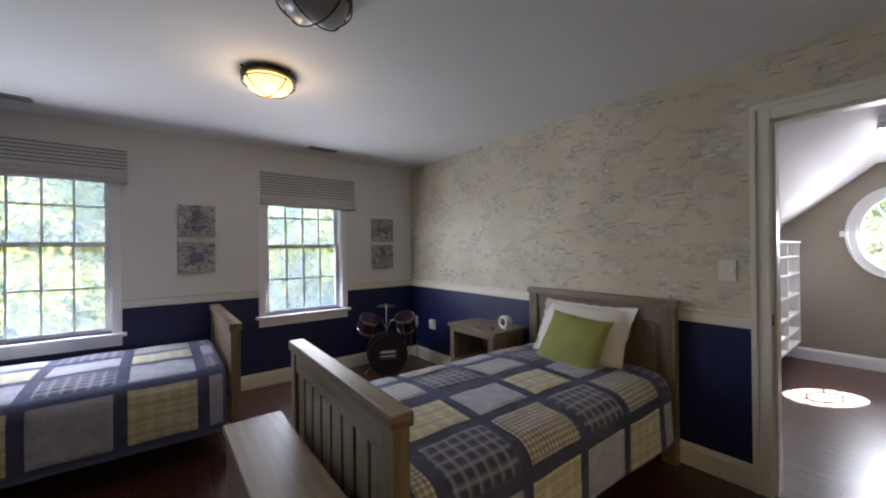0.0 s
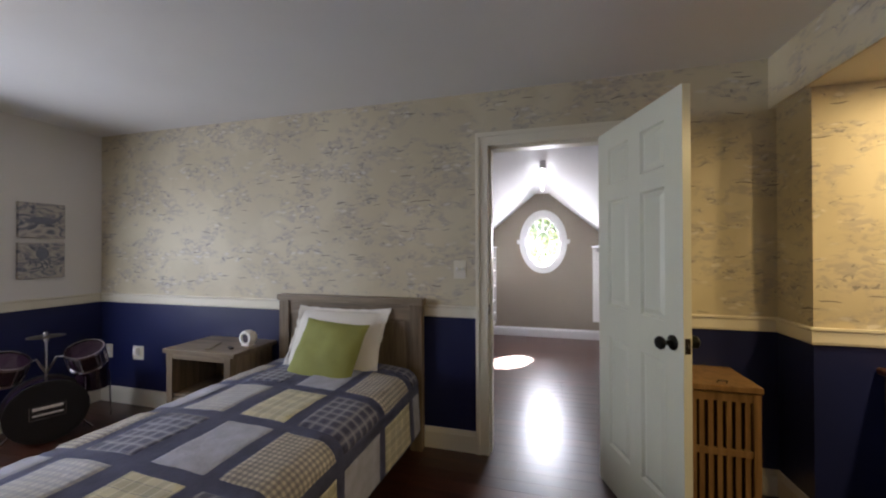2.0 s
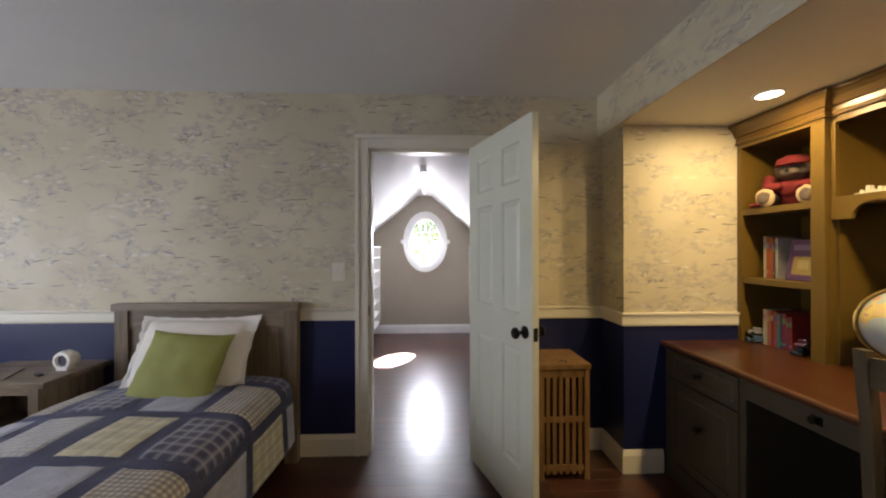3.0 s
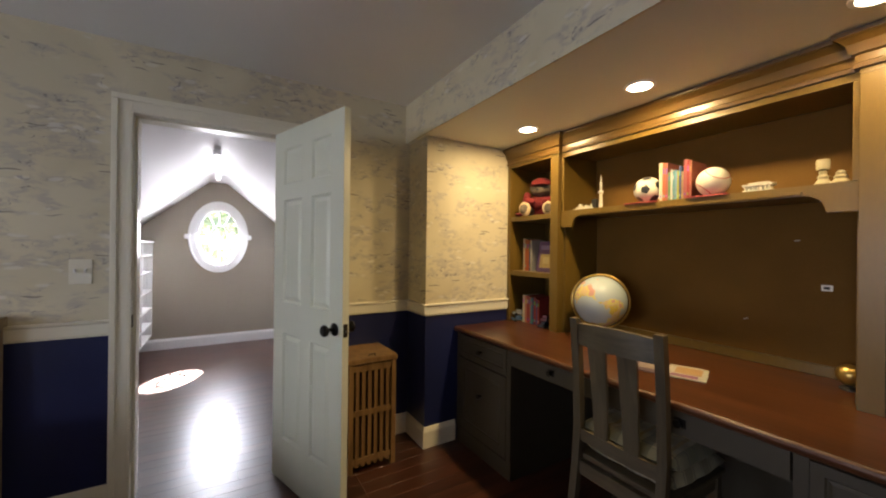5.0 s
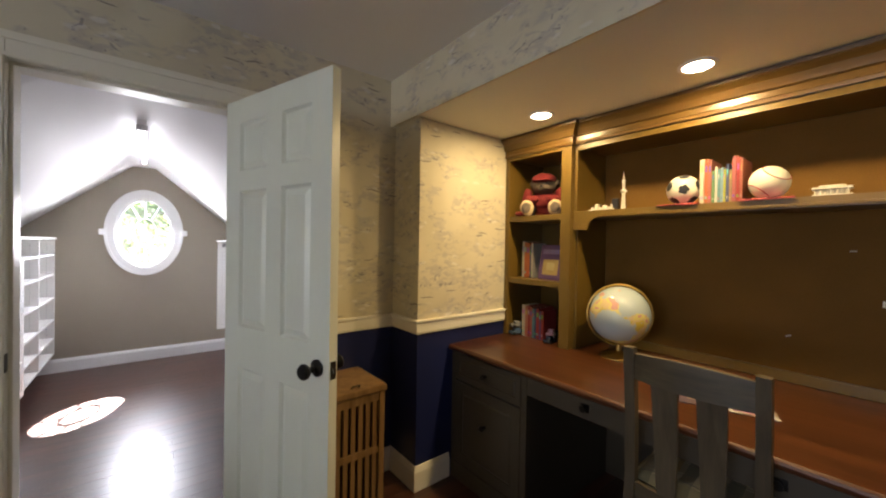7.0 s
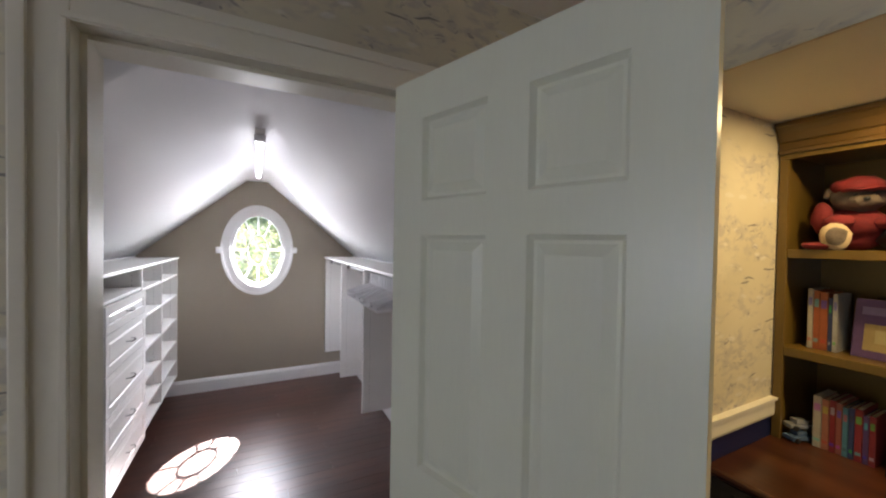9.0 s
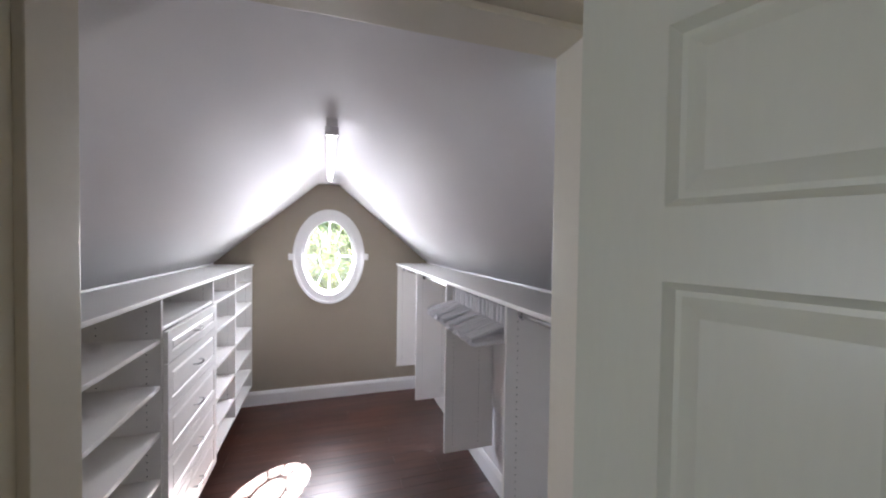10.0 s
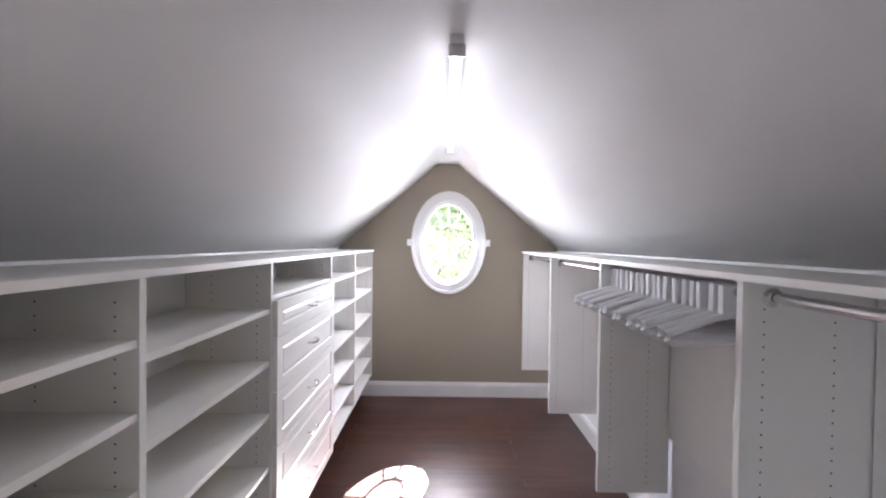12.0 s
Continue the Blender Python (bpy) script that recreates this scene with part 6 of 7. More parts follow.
def checker_cloth():
    m = cloth("checker_cap", (0.55, 0.52, 0.42), [])
    nt = m.node_tree
    ck, tc = nt.nodes.new("ShaderNodeTexChecker"), nt.nodes.new("ShaderNodeTexCoord")
    ck.inputs["Scale"].default_value = 55
    ck.inputs[1].default_value, ck.inputs[2].default_value = (0.55, 0.52, 0.42, 1), (0.02, 0.02, 0.02, 1)
    nt.links.new(tc.outputs["Object"], ck.inputs[0])
    nt.links.new(ck.outputs[0], nt.nodes["Principled BSDF"].inputs["Base Color"])
    return m


bm = bmesh.new()
ball(bm, (0, 0, 0.03), 0.065, mi=0, squash=(1.1, 0.9, 0.9))
ball(bm, (-0.06, 0.04, 0.022), 0.045, mi=1, squash=(1.5, 0.9, 0.55))
ball(bm, (-0.02, 0.055, 0.03), 0.04, mi=1, squash=(1.0, 0.7, 0.8))
bmesh.ops.bisect_plane(bm, geom=bm.verts[:] + bm.edges[:] + bm.faces[:], plane_co=(0, 0, 0.001), plane_no=(0, 0, 1), clear_inner=True)
ob = finish("plush_duck", bm, [checker_cloth(), paint((0.55, 0.36, 0.05))], None, "", True)
ob.matrix_world = pose(1.99, -1.50, 1.593)
tagged(ob, "toy duck in a black and white checkered cloth", "plush toy")


def toy_car(x, y, z, rz, c):
    t = thing("toy_car", "small dark toy race car on the desk", "toy car", pose(x, y, z, 0, 0, rz), "toy cars")
    bm = bmesh.new()
    box(bm, -0.05, 0.05, -0.022, 0.022, 0.008, 0.026, 0.006)
    box(bm, -0.025, 0.022, -0.018, 0.018, 0.0262, 0.043, 0.007)
    part("body", bm, paint(c, 0.25), t, "", True)
    for sx in (-0.03, 0.03):
        for sy in (-0.0225, 0.0225):
            bm = bmesh.new()
            lathe(bm, [(0, -0.004), (0.011, -0.004), (0.011, 0.004), (0, 0.004)], 14, Matrix.Translation((sx, sy, 0.0115)) @ Matrix.Rotation(radians(90), 4, "X"))
            part("wheel", bm, M_BLACKP, t, "", True)


toy_car(3.925, -1.455, DTOP, 70, (0.10, 0.16, 0.28))
toy_car(3.93, -1.47, DTOP + 0.0435, 60, (0.35, 0.36, 0.38))
toy_car(3.66, -1.455, DTOP, 100, (0.05, 0.06, 0.10))
toy_car(3.655, -1.465, DTOP + 0.0435, 110, (0.16, 0.06, 0.10))

t = thing("paperweight", "small brass and cream ball on a dark stand", "ornament", pose(2.235, -1.66, DTOP))
bm = bmesh.new()
lathe(bm, [(0, 0), (0.03, 0), (0.03, 0.006), (0.016, 0.016), (0.02, 0.022), (0, 0.022)], 20)
part("stand", bm, M_BLACKP, t, "", True)
bm = bmesh.new()
ball(bm, (0, 0, 0.058), 0.042, seg=24)
part("ball", bm, M_GOLD, t)
t = thing("booklet", "open colour booklet lying on the desk", "booklet", pose(2.73, -1.27, DTOP, 0, 0, 20))
for d, c in (((-0.15, -0.001, -0.10, 0.10, 0.0008, 0.004), (0.55, 0.52, 0.46)), ((0.001, 0.15, -0.10, 0.10, 0.0008, 0.0035), (0.12, 0.08, 0.12))):
    box_part("page", d, paint(c), t, "", 0.0008)
for d, c in (((-0.13, -0.03, -0.07, 0.03, 0.0042, 0.0048), (0.50, 0.30, 0.12)), ((-0.12, -0.02, 0.045, 0.085, 0.0042, 0.0048), (0.30, 0.10, 0.25)), ((0.03, 0.12, -0.06, 0.05, 0.0037, 0.0043), (0.30, 0.24, 0.22))):
    box_part("print", d, paint(c), t, "", 0)
for x, z, lab in ((2.33, 1.19, "plate"),):
    t = thing("wall_plate", "small pale wall plate on the pinboard", "wall plate", pose(x, DB + 0.012, z))
    box_part("plate", (-0.018, 0.018, 0, 0.004, -0.013, 0.013), M_LAM, t, "", 0.001)
    box_part("socket", (-0.010, 0.010, 0.0041, 0.0052, -0.006, 0.006), M_BLACKP, t, "", 0)
for x, z in ((2.62, 1.01), (2.43, 1.40)):
    bm = bmesh.new()
    box(bm, -0.010, 0.010, 0, 0.0015, -0.003, 0.003)
    ob = finish("paper_scrap", bm, paint(WHITEB))
    ob.matrix_world = pose(x, DB + 0.0125, z, 0, 20 * (x - 2.4) / 0.2, 0)
    tagged(ob, "torn scrap of white paper stuck on the pinboard", "paper scrap", "paper scraps")

# recessed lights
M_SPOT = glow("warm_lens", (1.0, 0.80, 0.50), 0.7)
for x in (3.545, 2.815, 2.087):
    t = thing("recessed_light", "round warm recessed light in the soffit, lit", "ceiling light", pose(x, -1.168, SOFZ), "recessed lights")
    bm = bmesh.new()
    lathe(bm, [(0.052, 0.001), (0.052, -0.004), (0.062, -0.005), (0.068, -0.002), (0.068, 0.001)], 32)
    part("trim_ring", bm, M_TRIMW, t, "", True)
    bm = bmesh.new()
    lathe(bm, [(0, -0.001), (0.052, -0.001)], 32)
    part("lens", bm, M_SPOT, t, "glowing warm lens")
    d = bpy.data.lights.new("recessed_glow", "AREA")
    d.shape, d.size = "DISK", 0.10
    d.energy, d.color = SPOT_W * {3.545: 0.62, 2.815: 1.0, 2.087: 0.45}[x], (1.0, 0.73, 0.32)
    ob = new("recessed_glow", d)
    ob.matrix_world = look((x, -1.168, SOFZ - 0.012), (x, -1.168, 0))


# ---- bedroom things ----
M_GLOBELIT = glow("lit_glass", (1.0, 0.62, 0.20), 0.11)
M_GLOBEOFF = mat("frosted_glass", (0.42, 0.42, 0.42), 0.3)


def cage_light(x, y, r, glass, label):
    t = thing("ceiling_light", label, "ceiling light", pose(x, y, CEIL, 0, 0, 25), "caged ceiling lights")
    bm = bmesh.new()
    lathe(bm, [(0, 0), (r * 0.95, 0), (r, -0.008), (r, -0.03), (r * 0.9, -0.034), (0, -0.034)], 40)
    part("base", bm, M_BRONZE, t, "dark bronze base", True)
    bm = bmesh.new()
    lathe(bm, [(r * 0.88, -0.0345), (r * 0.86, -0.055), (r * 0.74, -0.085), (r * 0.5, -0.105), (r * 0.2, -0.114), (0, -0.115)], 40)
    part("glass_bowl", bm, glass, t, "", True)
    bm = bmesh.new()
    tube(bm, [(r * 0.97 * math.cos(a), r * 0.97 * math.sin(a), -0.056) for a in (math.tau * k / 40 for k in range(40))], 0.004, 8, True)
    part("cage_ring", bm, M_BRONZE, t, "", True)
    for k in range(2):
        a = math.pi * k / 2
        bm = bmesh.new()
        tube(bm, [(r * 1.02 * math.cos(p) * math.cos(a), r * 1.02 * math.cos(p) * math.sin(a), -0.02 - 0.105 * math.sin(p)) for p in (math.pi * q / 20 for q in range(21))], 0.0035, 8)
        part("cage_rib", bm, M_BRONZE, t, "", True)
    for k in range(4):
        a = math.tau * k / 4
        bm = bmesh.new()
        lathe(bm, [(0, 0), (0.008, 0), (0.008, 0.022), (0.004, 0.028), (0, 0.028)], 10, Matrix.Translation((r * math.cos(a), r * math.sin(a), -0.018)) @ Matrix.Rotation(a, 4, "Z") @ Matrix.Rotation(radians(90), 4, "Y"))
        part("thumb_screw", bm, M_BRONZE, t, "", True)
    return t


cage_light(2.205, 2.75, 0.148, M_GLOBELIT, "bronze caged bulkhead ceiling light, lit warm")
d = bpy.data.lights.new("ceiling_lamp_glow", "POINT")
d.energy, d.color, d.shadow_soft_size = 0.15, (1.0, 0.78, 0.48), 0.06
new("ceiling_lamp_glow", d).location = (2.205, 2.75, CEIL - 0.24)
cage_light(2.19, 1.90, 0.148, M_GLOBEOFF, "bronze caged bulkhead ceiling light, unlit")

for x, y in ((3.015, 4.13), (0.88, 4.075)):
    t = thing("ceiling_vent", "slotted metal vent grille in the ceiling", "vent", pose(x, y, CEIL), "ceiling vents")
    bm = bmesh.new()
    for d in ((-0.14, 0.14, -0.05, -0.036), (-0.14, 0.14, 0.036, 0.05), (-0.14, -0.126, -0.036, 0.036), (0.126, 0.14, -0.036, 0.036)):
        box(bm, *d, -0.006, 0.0)
    part("frame", bm, M_VENT, t)
    box_part("backing", (-0.126, 0.126, -0.036, 0.036, -0.0015, 0.0), M_BLACKP, t, "", 0)
    for k in range(5):
        box_part("slat", (-0.126, 0.126, -0.030 + k * 0.0135, -0.024 + k * 0.0135, -0.005, -0.0016), M_VENT, t, "", 0)


def picture_material(seed):
    m = bpy.data.materials.new("sea_print")
    m.use_nodes = True
    nt = m.node_tree
    n, l = nt.nodes, nt.links
    n["Principled BSDF"].inputs["Roughness"].default_value = 0.8
    tc, mp, a = n.new("ShaderNodeTexCoord"), n.new("ShaderNodeMapping"), n.new("ShaderNodeTexNoise")
    mp.inputs["Location"].default_value = (seed * 3.1, 0, seed * 1.7)
    mp.inputs["Scale"].default_value = (1, 1, 1.6)
    a.inputs["Scale"].default_value, a.inputs["Detail"].default_value, a.inputs["Distortion"].default_value = 9, 6, 2.2
    l.new(tc.outputs["Object"], mp.inputs[0])
    l.new(mp.outputs[0], a.inputs[0])
    r = ramp_node(nt, [(0.33, (0.11, 0.125, 0.17)), (0.45, (0.27, 0.27, 0.31)), (0.54, (0.42, 0.39, 0.36)), (0.66, (0.50, 0.48, 0.46))], a.outputs[0])
    l.new(r.outputs[0], n["Principled BSDF"].inputs["Base Color"])
    return m


for k, (x, z) in enumerate(((1.962, 1.633), (1.959, 1.302), (3.851, 1.590), (3.848, 1.273))):
    t = thing("canvas_print", ("grey-blue canvas print of an octopus", "grey-blue canvas print of a sea turtle", "grey-blue canvas print of a whale", "grey-blue canvas print of a small octopus")[k], "picture", pose(x, YN, z), "sea canvas prints")
    box_part("canvas", (-0.141, 0.141, -0.03, -0.0005, -0.139, 0.139), picture_material(k + 1), t, "", 0.004)
    bm = bmesh.new()
    rr = random.Random(k + 5)
    if k in (0, 3):
        for q in range(8):
            a0 = math.pi * (0.02 + 0.137 * q) + math.pi
            pts = [(math.cos(a0) * s * 0.11 + 0.02 * math.sin(s * 7 + q), -0.031, 0.02 + math.sin(a0) * s * 0.1 + 0.012 * math.cos(s * 8 + q)) for s in (0.1, 0.3, 0.5, 0.7, 0.9, 1.05)]
            tube(bm, pts, 0.0042, 6)
        ball(bm, (0, -0.0295, 0.055), 0.04, seg=14, squash=(1, 0.06, 1.2))
    else:
        ball(bm, (0, -0.0295, 0), 0.06, seg=16, squash=(1.5 if k == 2 else 1.1, 0.04, 0.5 if k == 2 else 0.8))
        tube(bm, [(0.07, -0.031, 0), (0.1, -0.031, 0.02), (0.118, -0.031, 0.05)], 0.008, 6)
        tube(bm, [(-0.03, -0.031, -0.02), (-0.06, -0.031, -0.06), (-0.09, -0.031, -0.07)], 0.009, 6)
    part("drawing", bm, paint((0.27, 0.29, 0.37), 0.8), t, "blue-grey painted sea animal")


def wall_plate(name, y, z, w, h, label, toggles):
    t = thing(name, label, "switch" if toggles else "outlet", pose(XW, y, z))
    box_part("plate", (-0.006, 0, -w / 2, w / 2, -h / 2, h / 2), M_TRIM, t, "", 0.002)
    if toggles:
        for k in range(toggles):
            yy = (k - (toggles - 1) / 2) * 0.038
            box_part("toggle", (-0.016, -0.0061, yy - 0.005, yy + 0.005, -0.004, 0.014), M_TRIMW, t, "", 0.002)
    else:
        for s in (-0.02, 0.02):
            box_part("socket", (-0.0075, -0.0061, -0.016, 0.016, s - 0.013, s + 0.013), M_TRIMW, t, "", 0.001)


wall_plate("light_switch", 1.083, 1.212, 0.085, 0.122, "cream double light switch on the papered wall", 2)
wall_plate("outlet", 4.32, 0.45, 0.075, 0.118, "white wall outlet on the navy wall", 0)
wall_plate("outlet", 3.97, 0.455, 0.118, 0.118, "white double outlet plate on the navy wall", 0)
t = thing("night_light", "small white plug-in night light in the outlet", "night light", pose(XW - 0.0077, 3.97, 0.47))
box_part("body", (-0.03, 0, -0.022, 0.022, -0.03, 0.03), M_LAM, t, "", 0.006)

t = thing("alarm_clock", "round white alarm clock on the nightstand", "clock", pose(4.075, 2.625, 0.6541, 0, 0, -95))
m = Matrix.Translation((0, 0, 0.055)) @ Matrix.Rotation(radians(90), 4, "X")
bm = bmesh.new()
lathe(bm, [(0, -0.05), (0.04, -0.045), (0.055, -0.02), (0.057, 0.015), (0.052, 0.03), (0.037, 0.032), (0.035, 0.018), (0, 0.016)], 32, m)
part("shell", bm, M_LAM, t, "", True)
bm = bmesh.new()
lathe(bm, [(0, 0.018), (0.033, 0.018)], 24, m)
part("face", bm, paint((0.10, 0.08, 0.14)), t)
box_part("foot", (-0.035, 0.035, -0.03, 0.03, 0, 0.008), M_LAM, t)
t = thing("wooden_ruler", "pale wooden ruler lying on the nightstand", "ruler", pose(3.99, 2.845, 0.6541, 0, 0, 25))
box_part("blade", (-0.10, 0.10, -0.016, 0.016, 0.0, 0.008), M_BED, t, "", 0.002)
t = thing("remote_control", "small dark remote on the nightstand", "remote", pose(3.97, 2.675, 0.6541, 0, 0, 60))
box_part("body", (-0.03, 0.03, -0.012, 0.012, 0, 0.012), M_BLACKP, t, "", 0.004)


def drum_kit():
    t = thing("toy_drum_kit", "small child's drum kit, dark shells and chrome", "drum kit", pose(3.664, 3.997, 0, 0, 0, -22))
    mk = Matrix.Translation((0, -0.10, 0.222)) @ Matrix.Rotation(radians(90), 4, "X")
    bm = bmesh.new()
    lathe(bm, [(0.2, -0.20), (0.2, 0.0)], 40, mk)
    kick = part("kick_drum", bm, M_SHELL, t, "dark glossy shell", True)
    for z in (-0.2, 0.0):
        bm = bmesh.new()
        lathe(bm, [(0.196, z - 0.012), (0.212, z - 0.012), (0.214, z + 0.012), (0.196, z + 0.014)], 40, mk)
        part("hoop", bm, M_BLACKP, kick, "", True)
        bm = bmesh.new()
        lathe(bm, [(0, z + 0.004), (0.197, z + 0.004)], 40, mk)
        part("drum_head", bm, M_BLACKP, kick)
    for zz, h in ((0.02, 0.02), (-0.02, 0.012)):
        box_part("lettering", (-0.075, 0.075, -0.108, -0.105, 0.222 + zz, 0.222 + zz + h), M_LAM, kick, "pale unreadable lettering", 0)
    bm = bmesh.new()
    for d in ((-0.09, 0.09, -0.107, -0.1052, 0.178, 0.182), (-0.09, 0.09, -0.107, -0.1052, 0.266, 0.27), (-0.09, -0.086, -0.107, -0.1052, 0.182, 0.266), (0.086, 0.09, -0.107, -0.1052, 0.182, 0.266)):
        box(bm, *d)
    part("badge_frame", bm, M_CHROME, kick)
    for s in (-1, 1):
        bm = bmesh.new()
        tube(bm, [(s * 0.15, -0.03, 0.12), (s * 0.24, -0.02, 0.008)], 0.007, 8)
        part("spur", bm, M_CHROME, kick, "", True)
        mt_ = Matrix.Translation((s * 0.2, -0.07, 0.56)) @ Matrix.Rotation(radians(s * -14), 4, "Y") @ Matrix.Rotation(radians(24), 4, "X")
        bm = bmesh.new()
        lathe(bm, [(0.105, -0.07), (0.105, 0.06)], 30, mt_)
        tom = part("tom_drum", bm, M_SHELL, t, "dark glossy shell with chrome hoops", True)
        for z in (-0.07, 0.06):
            bm = bmesh.new()
            lathe(bm, [(0.102, z - 0.008), (0.112, z - 0.008), (0.112, z + 0.010), (0.102, z + 0.010)], 30, mt_)
            part("hoop", bm, M_CHROME, tom, "", True)
            bm = bmesh.new()
            lathe(bm, [(0, z + 0.003), (0.103, z + 0.003)], 30, mt_)
            part("drum_head", bm, M_SHELL if z > 0 else M_BLACKP, tom)
        for k in range(6):
            a = math.tau * k / 6
            bm = bmesh.new()
            tube(bm, [mt_ @ Vector((0.112 * math.cos(a), 0.112 * math.sin(a), zz)) for zz in (-0.065, 0.06)], 0.004, 6)
            part("lug", bm, M_CHROME, tom)
        bm = bmesh.new()
        tube(bm, [(0.0, -0.01, 0.47), (s * 0.05, -0.02, 0.58), (s * 0.105, -0.055, 0.575)], 0.009, 8)
        part("tom_arm", bm, M_CHROME, t, "", True)
    bm = bmesh.new()
    tube(bm, [(0, 0.0, 0.42), (0, 0.0, 0.74)], 0.010, 10)
    tube(bm, [(0, 0, 0.70), (0.0, 0.0, 0.765)], 0.017, 10)
    part("stand_pole", bm, M_CHROME, t, "", True)
    bm = bmesh.new()
    lathe(bm, [(0.006, 0.012), (0.02, 0.008), (0.10, -0.002), (0.10, -0.004), (0.006, 0.005)], 30, Matrix.Translation((0, 0, 0.735)))
    part("cymbal", bm, M_BRONZE, t, "dark thin cymbal", True)
    mt_ = Matrix.Translation((0.26, 0.12, 0.36))
    bm = bmesh.new()
    lathe(bm, [(0, -0.1), (0.1, -0.1), (0.1, 0.1), (0, 0.1)], 28, mt_)
    fl = part("floor_tom", bm, M_SHELL, t, "", True)
    for k in range(3):
        a = math.tau * k / 3
        bm = bmesh.new()
        tube(bm, [(0.26 + 0.105 * math.cos(a), 0.12 + 0.105 * math.sin(a), 0.38), (0.26 + 0.115 * math.cos(a), 0.12 + 0.115 * math.sin(a), 0.005)], 0.006, 8)
        part("leg", bm, M_CHROME, fl, "", True)
    bm = bmesh.new()
    box(bm, 0.05, 0.11, 0.13, 0.24, 0.002, 0.02, 0.004)
    tube(bm, [(0.08, 0.14, 0.02), (0.075, 0.12, 0.14)], 0.005, 8)
    part("pedal", bm, M_CHROME, t)


M_SHELL = mat("drum_shell", (0.030, 0.014, 0.028), 0.2, 0.2, var=0.2, coat=0.6)
drum_kit()


# ---- outdoors ----
M_BARK = mat("bark", (0.09, 0.07, 0.05), 0.9, var=0.3, scale=8, bump=0.8, bscale=30)
M_GRASS = mat("lawn", (0.045, 0.065, 0.022), 0.95, var=0.35, scale=0.6, bump=0.5, bscale=12)


def leaf_material(name, c):
    m = bpy.data.materials.new(name)
    m.use_nodes = True
    nt = m.node_tree
    n, l = nt.nodes, nt.links
    b, mo = n["Principled BSDF"], n["Material Output"]
    g = n.new("ShaderNodeNewGeometry")
    r = ramp_node(nt, [(0.0, tuple(v * 0.8 for v in c)), (0.6, c), (1.0, (c[0] * 1.9, c[1] * 1.5, c[2] * 1.2))], g.outputs["Random Per Island"])
    b.inputs["Roughness"].default_value = 0.6
    l.new(r.outputs[0], b.inputs["Base Color"])
    tr, mx = n.new("ShaderNodeBsdfTranslucent"), n.new("ShaderNodeMixShader")
    l.new(r.outputs[0], tr.inputs[0])
    mx.inputs[0].default_value = 0.65
    l.new(b.outputs[0], mx.inputs[1])
    l.new(tr.outputs[0], mx.inputs[2])
    l.new(mx.outputs[0], mo.inputs[0])
    return m


M_LEAF, M_LEAF2 = leaf_material("leaves_green", (0.115, 0.150, 0.070)), leaf_material("leaves_pale", (0.185, 0.215, 0.050))
bm = bmesh.new()
bm.faces.new([bm.verts.new(p) for p in ((-400, -400, -3.1), (400, -400, -3.1), (400, 400, -3.1), (-400, 400, -3.1))])
structure("ground", bm, M_GRASS, "green lawn around the house")


def tree(label, h, spread, leaves, material, seed):
    rr = random.Random(seed)
    t = thing("tree", label, "tree", None, "trees outside")
    bm = bmesh.new()
    lathe(bm, [(0.22, 0), (0.16, 0.5), (0.13, h * 0.4), (0.07, h * 0.75), (0.02, h * 0.97)], 12)
    part("trunk", bm, M_BARK, t, "", True)
    bm = bmesh.new()
    tips = []
    for k in range(34):
        z = h * rr.uniform(0.18, 0.92)
        a = rr.uniform(0, math.tau)
        ln = spread * (1.0 - 0.75 * max(0, (z / h - 0.35)) / 0.65) * rr.uniform(0.55, 1.1)
        p0 = Vector((0, 0, z))
        p2 = p0 + Vector((ln * math.cos(a), ln * math.sin(a), ln * rr.uniform(0.1, 0.5)))
        p1 = (p0 + p2) / 2 + Vector((0, 0, 0.1 * ln))
        tube(bm, [p0, p1, p2], 0.02 + 0.012 * ln, 5)
        tips += [p1, (p1 + p2) / 2, p2, p2 + Vector((rr.uniform(-0.5, 0.5), rr.uniform(-0.5, 0.5), rr.uniform(-0.2, 0.5)))]
    part("limbs", bm, M_BARK, t)
    verts, faces = [], []
    for _ in range(leaves):
        c = rr.choice(tips) + Vector([rr.gauss(0, 0.34) for _ in range(3)])
        s = rr.uniform(0.06, 0.13)
        d = Vector([rr.gauss(0, 1) for _ in range(3)]).normalized()
        u = d.orthogonal().normalized()
        v = d.cross(u)
        i = len(verts)
        verts += [c - u * s, c - v * s * 0.45 + d * s * 0.15, c + u * s, c + v * s * 0.45 + d * s * 0.15]
        faces.append((i, i + 1, i + 2, i + 3))
    me = bpy.data.meshes.new("crown")
    me.from_pydata(verts, [], faces)
    me.materials.append(material)
    ob = new("crown", me)
    ob.parent = t
    ob["label"] = "dense green leaves"
    return t


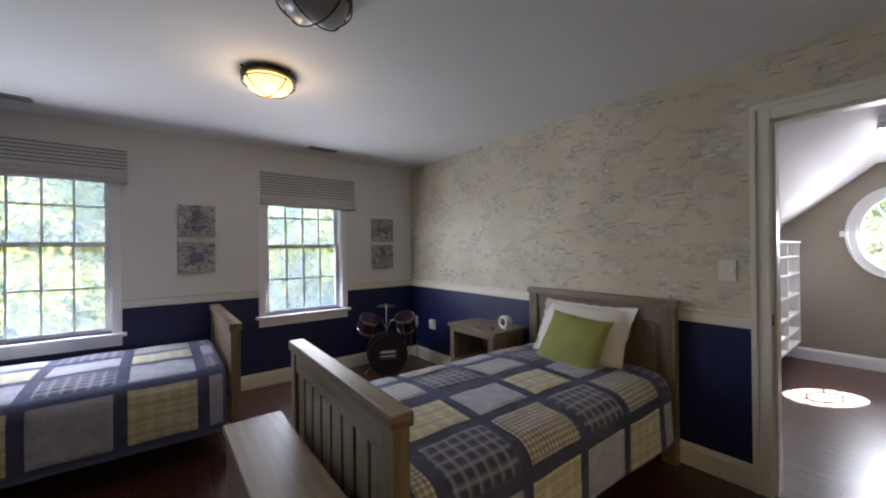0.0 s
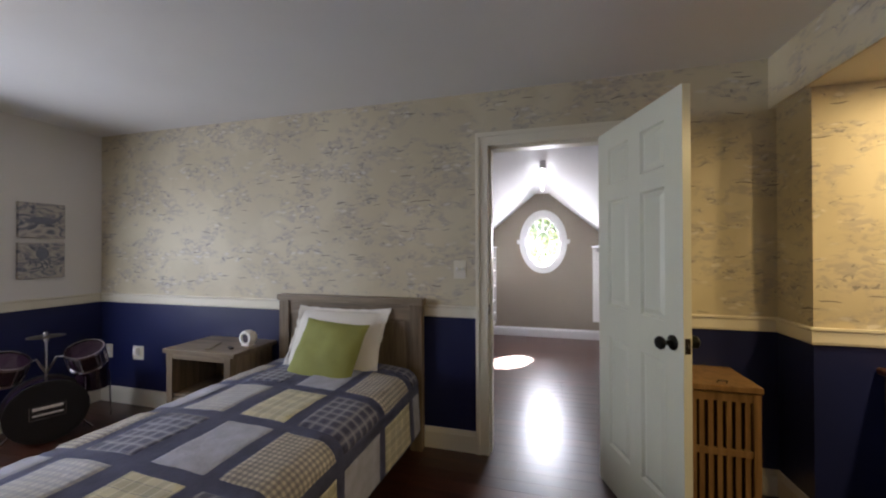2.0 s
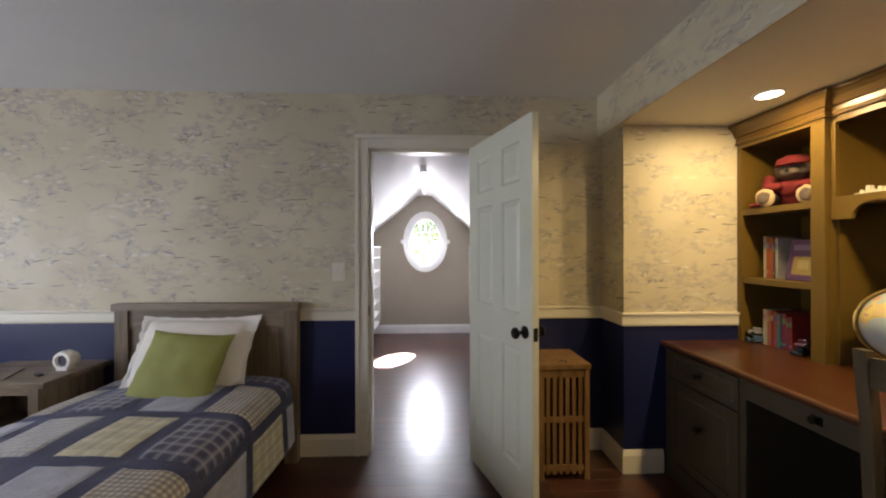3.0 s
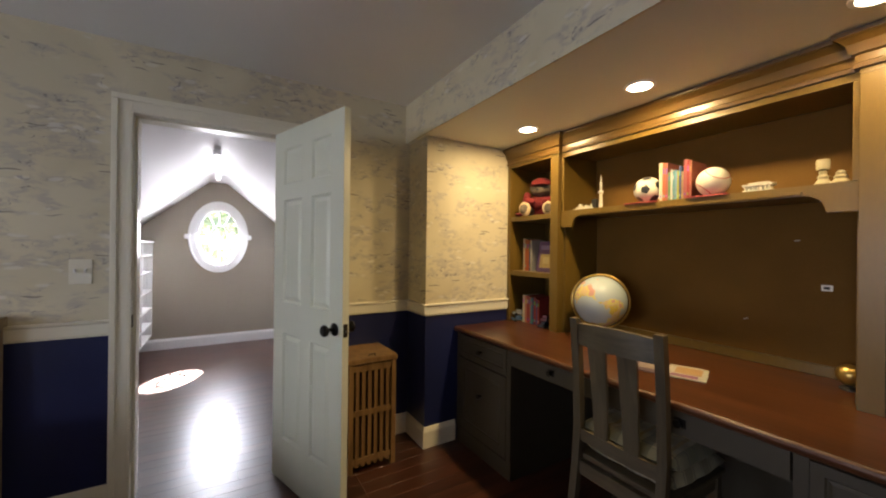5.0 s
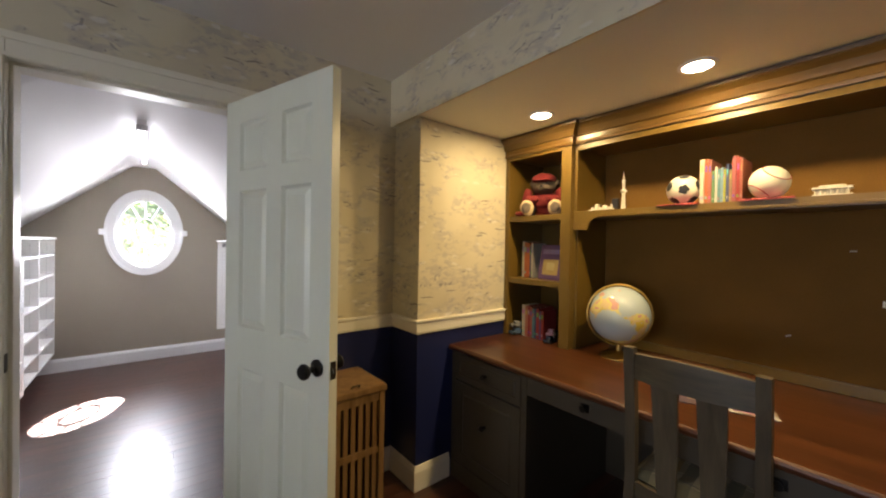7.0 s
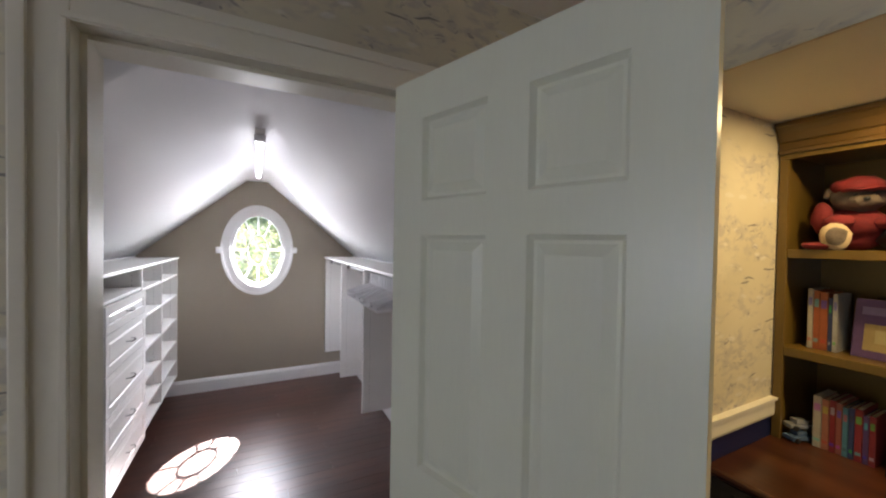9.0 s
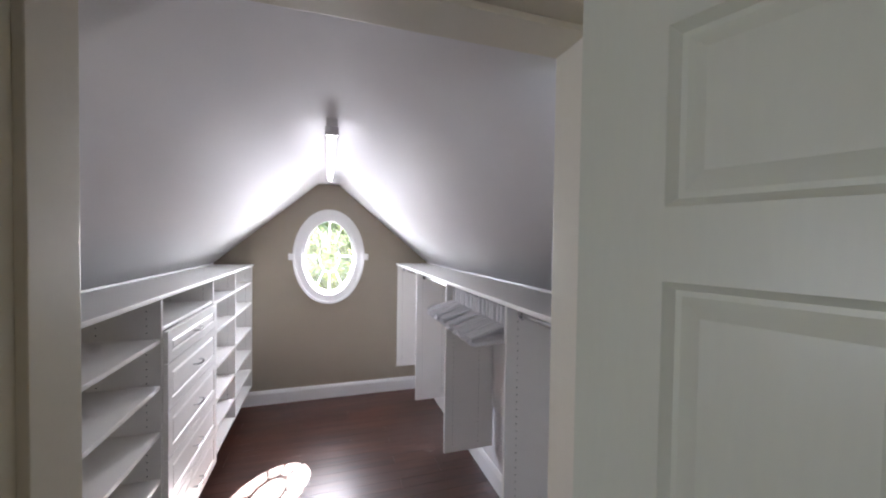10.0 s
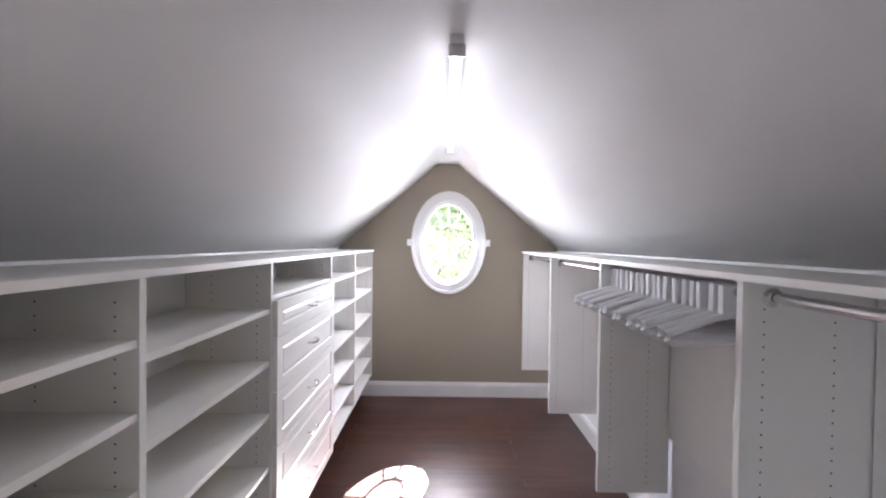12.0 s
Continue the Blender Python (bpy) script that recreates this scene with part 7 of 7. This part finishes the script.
ta = tree("leafy green broadleaf tree outside the windows", 9.0, 2.9, 14000, M_LEAF2, 3)
ta.matrix_world = pose(-1.0, 13.5, -3.1)
tb = tree("tall dark green tree outside the house", 11.0, 2.6, 15000, M_LEAF, 8)
tb.matrix_world = pose(7.6, 15.0, -3.1, 0, 0, 40)
for src, x, y, r in ((ta, -4.6, 15.5, 70), (ta, 2.3, 20.0, 200), (tb, 12.0, 18.5, 100), (tb, -8.5, 19.0, 10), (ta, -1.6, 24.0, 300), (tb, 6.0, 26.0, 220), (ta, 10.5, 25.0, 140),
                     (tb, 17.0, -0.8, 30), (tb, 19.5, 2.6, 150), (tb, 23.0, -3.5, 250), (ta, 24.0, 5.8, 330), (tb, 27.0, 1.0, 10), (tb, 30.0, 4.0, 120), (tb, 31.0, -3.0, 300), (tb, 2.0, 28.0, 20), (tb, -5.0, 27.0, 160), (tb, 14.0, 30.0, 200),
                     (ta, 0.9, 16.5, 260), (tb, -2.9, 17.5, 80), (tb, -3.6, 22.5, 310), (ta, 5.2, 18.0, 45), (tb, 8.8, 22.0, 190), (tb, -0.6, 30.0, 130), (tb, -7.0, 24.0, 250), (ta, 1.0, 12.4, 15), (ta, 4.6, 14.2, 95), (ta, 6.7, 12.2, 170), (ta, -3.7, 12.6, 235)):
    copy_thing(src, pose(x, y, -3.1, 0, 0, r))


shrub = tree("leafy green shrub along the edge of the lawn", 3.6, 1.7, 7000, leaf_material("leaves_shrub", (0.090, 0.115, 0.030)), 21)
shrub.matrix_world = pose(-5.0, 11.6, -3.1)
rnd = random.Random(6)
for x, y in [(-3.0, 11.2), (-1.1, 11.8), (0.7, 11.1), (2.5, 11.7), (4.2, 11.2), (5.9, 11.8), (7.7, 11.3), (9.4, 11.9), (13.6, -3.6), (13.1, -1.9), (13.7, -0.3), (13.2, 1.4), (13.8, 3.0), (13.3, 4.7)]:
    copy_thing(shrub, pose(x, y, -3.1, 0, 0, rnd.uniform(0, 360)))


# far woods closing the view beyond the lawn
rnd = random.Random(31)
wv_, wf_ = [], []
for k in range(30000):
    if k % 3:
        c = Vector((rnd.uniform(-45, 50), 36 + rnd.uniform(0, 5), 0))
        rim = 5.5 + 2.2 * noise.noise(Vector((c.x * 0.16, 3.0, 0))) + 1.2 * noise.noise(Vector((c.x * 0.6, 9.0, 0)))
    else:
        c = Vector((40 + rnd.uniform(0, 5), rnd.uniform(-28, 32), 0))
        rim = 5.5 + 2.2 * noise.noise(Vector((c.y * 0.16, 5.0, 0))) + 1.2 * noise.noise(Vector((c.y * 0.6, 7.0, 0)))
    c.z = -3.1 + (rim + 3.1) * rnd.random() ** 0.8
    sz = rnd.uniform(0.18, 0.42)
    d = Vector([rnd.gauss(0, 1) for _ in range(3)]).normalized()
    u = d.orthogonal().normalized()
    v = d.cross(u)
    i = len(wv_)
    wv_ += [c - u * sz, c - v * sz * 0.6, c + u * sz, c + v * sz * 0.6]
    wf_.append((i, i + 1, i + 2, i + 3))
me = bpy.data.meshes.new("far_woods")
me.from_pydata(wv_, [], wf_)
me.materials.append(M_LEAF)
tagged(new("far_woods", me), "green woods beyond the lawn", "woods", kind="stuff")


# ---- floor planks ----
PW = 0.096
rnd = random.Random(11)
PLANK = {}


def plank_mesh(w, ln):
    key = (round(w, 3), round(ln, 2))
    if key not in PLANK:
        bm = bmesh.new()
        w2, l2, c = w / 2 - 0.0003, ln / 2 - 0.0003, 0.0006
        a = [bm.verts.new((sx * w2, sy * l2, -0.012)) for sx, sy in ((-1, -1), (1, -1), (1, 1), (-1, 1))]
        b_ = [bm.verts.new((sx * w2, sy * l2, -c)) for sx, sy in ((-1, -1), (1, -1), (1, 1), (-1, 1))]
        d = [bm.verts.new((sx * (w2 - c), sy * (l2 - c), 0)) for sx, sy in ((-1, -1), (1, -1), (1, 1), (-1, 1))]
        for p, q in ((a, b_), (b_, d)):
            for k in range(4):
                bm.faces.new((p[k], p[(k + 1) % 4], q[(k + 1) % 4], q[k]))
        bm.faces.new(d)
        me = bpy.data.meshes.new("plank")
        bm.to_mesh(me)
        bm.free()
        me.materials.append(M_FLOOR)
        PLANK[key] = me
    return PLANK[key]


rest_v, rest_f = [], []
x = XB
while x < CX1:
    y0, y1 = (-2.0, YN) if x < XW else ((CYR, CYL) if x > CX0 - 0.03 else (DY0 - 0.01, DY1 + 0.01))
    y = y0 - rnd.choice((0, 0.3, 0.6, 0.9))
    while y < y1:
        ln = rnd.choice((0.9, 1.2, 1.5))
        a, b_ = max(y, y0), min(y + ln, y1)
        if b_ - a > 0.03:
            near = x > XW - 0.6 or (x > 2.0 and -1.2 < (a + b_) / 2 < 2.4)
            if near:
                piece("plank", plank_mesh(PW, round(b_ - a, 2)), floor, Matrix.Translation((x + PW / 2, (a + b_) / 2, 0)))
            else:
                i = len(rest_v)
                for z, e in ((-0.012, 0.0003), (0.0, 0.0009)):
                    rest_v += [(x + e, a + e, z), (x + PW - e, a + e, z), (x + PW - e, b_ - e, z), (x + e, b_ - e, z)]
                rest_f += [(i + 4, i + 5, i + 6, i + 7)] + [(i + k, i + (k + 1) % 4, i + 4 + (k + 1) % 4, i + 4 + k) for k in range(4)]
        y += ln
    x += PW
me = bpy.data.meshes.new("planks")
me.from_pydata(rest_v, [], rest_f)
me.materials.append(M_FLOOR_REST)
ob = new("planks", me)
ob.parent = floor
ob["kind"] = "stuff"
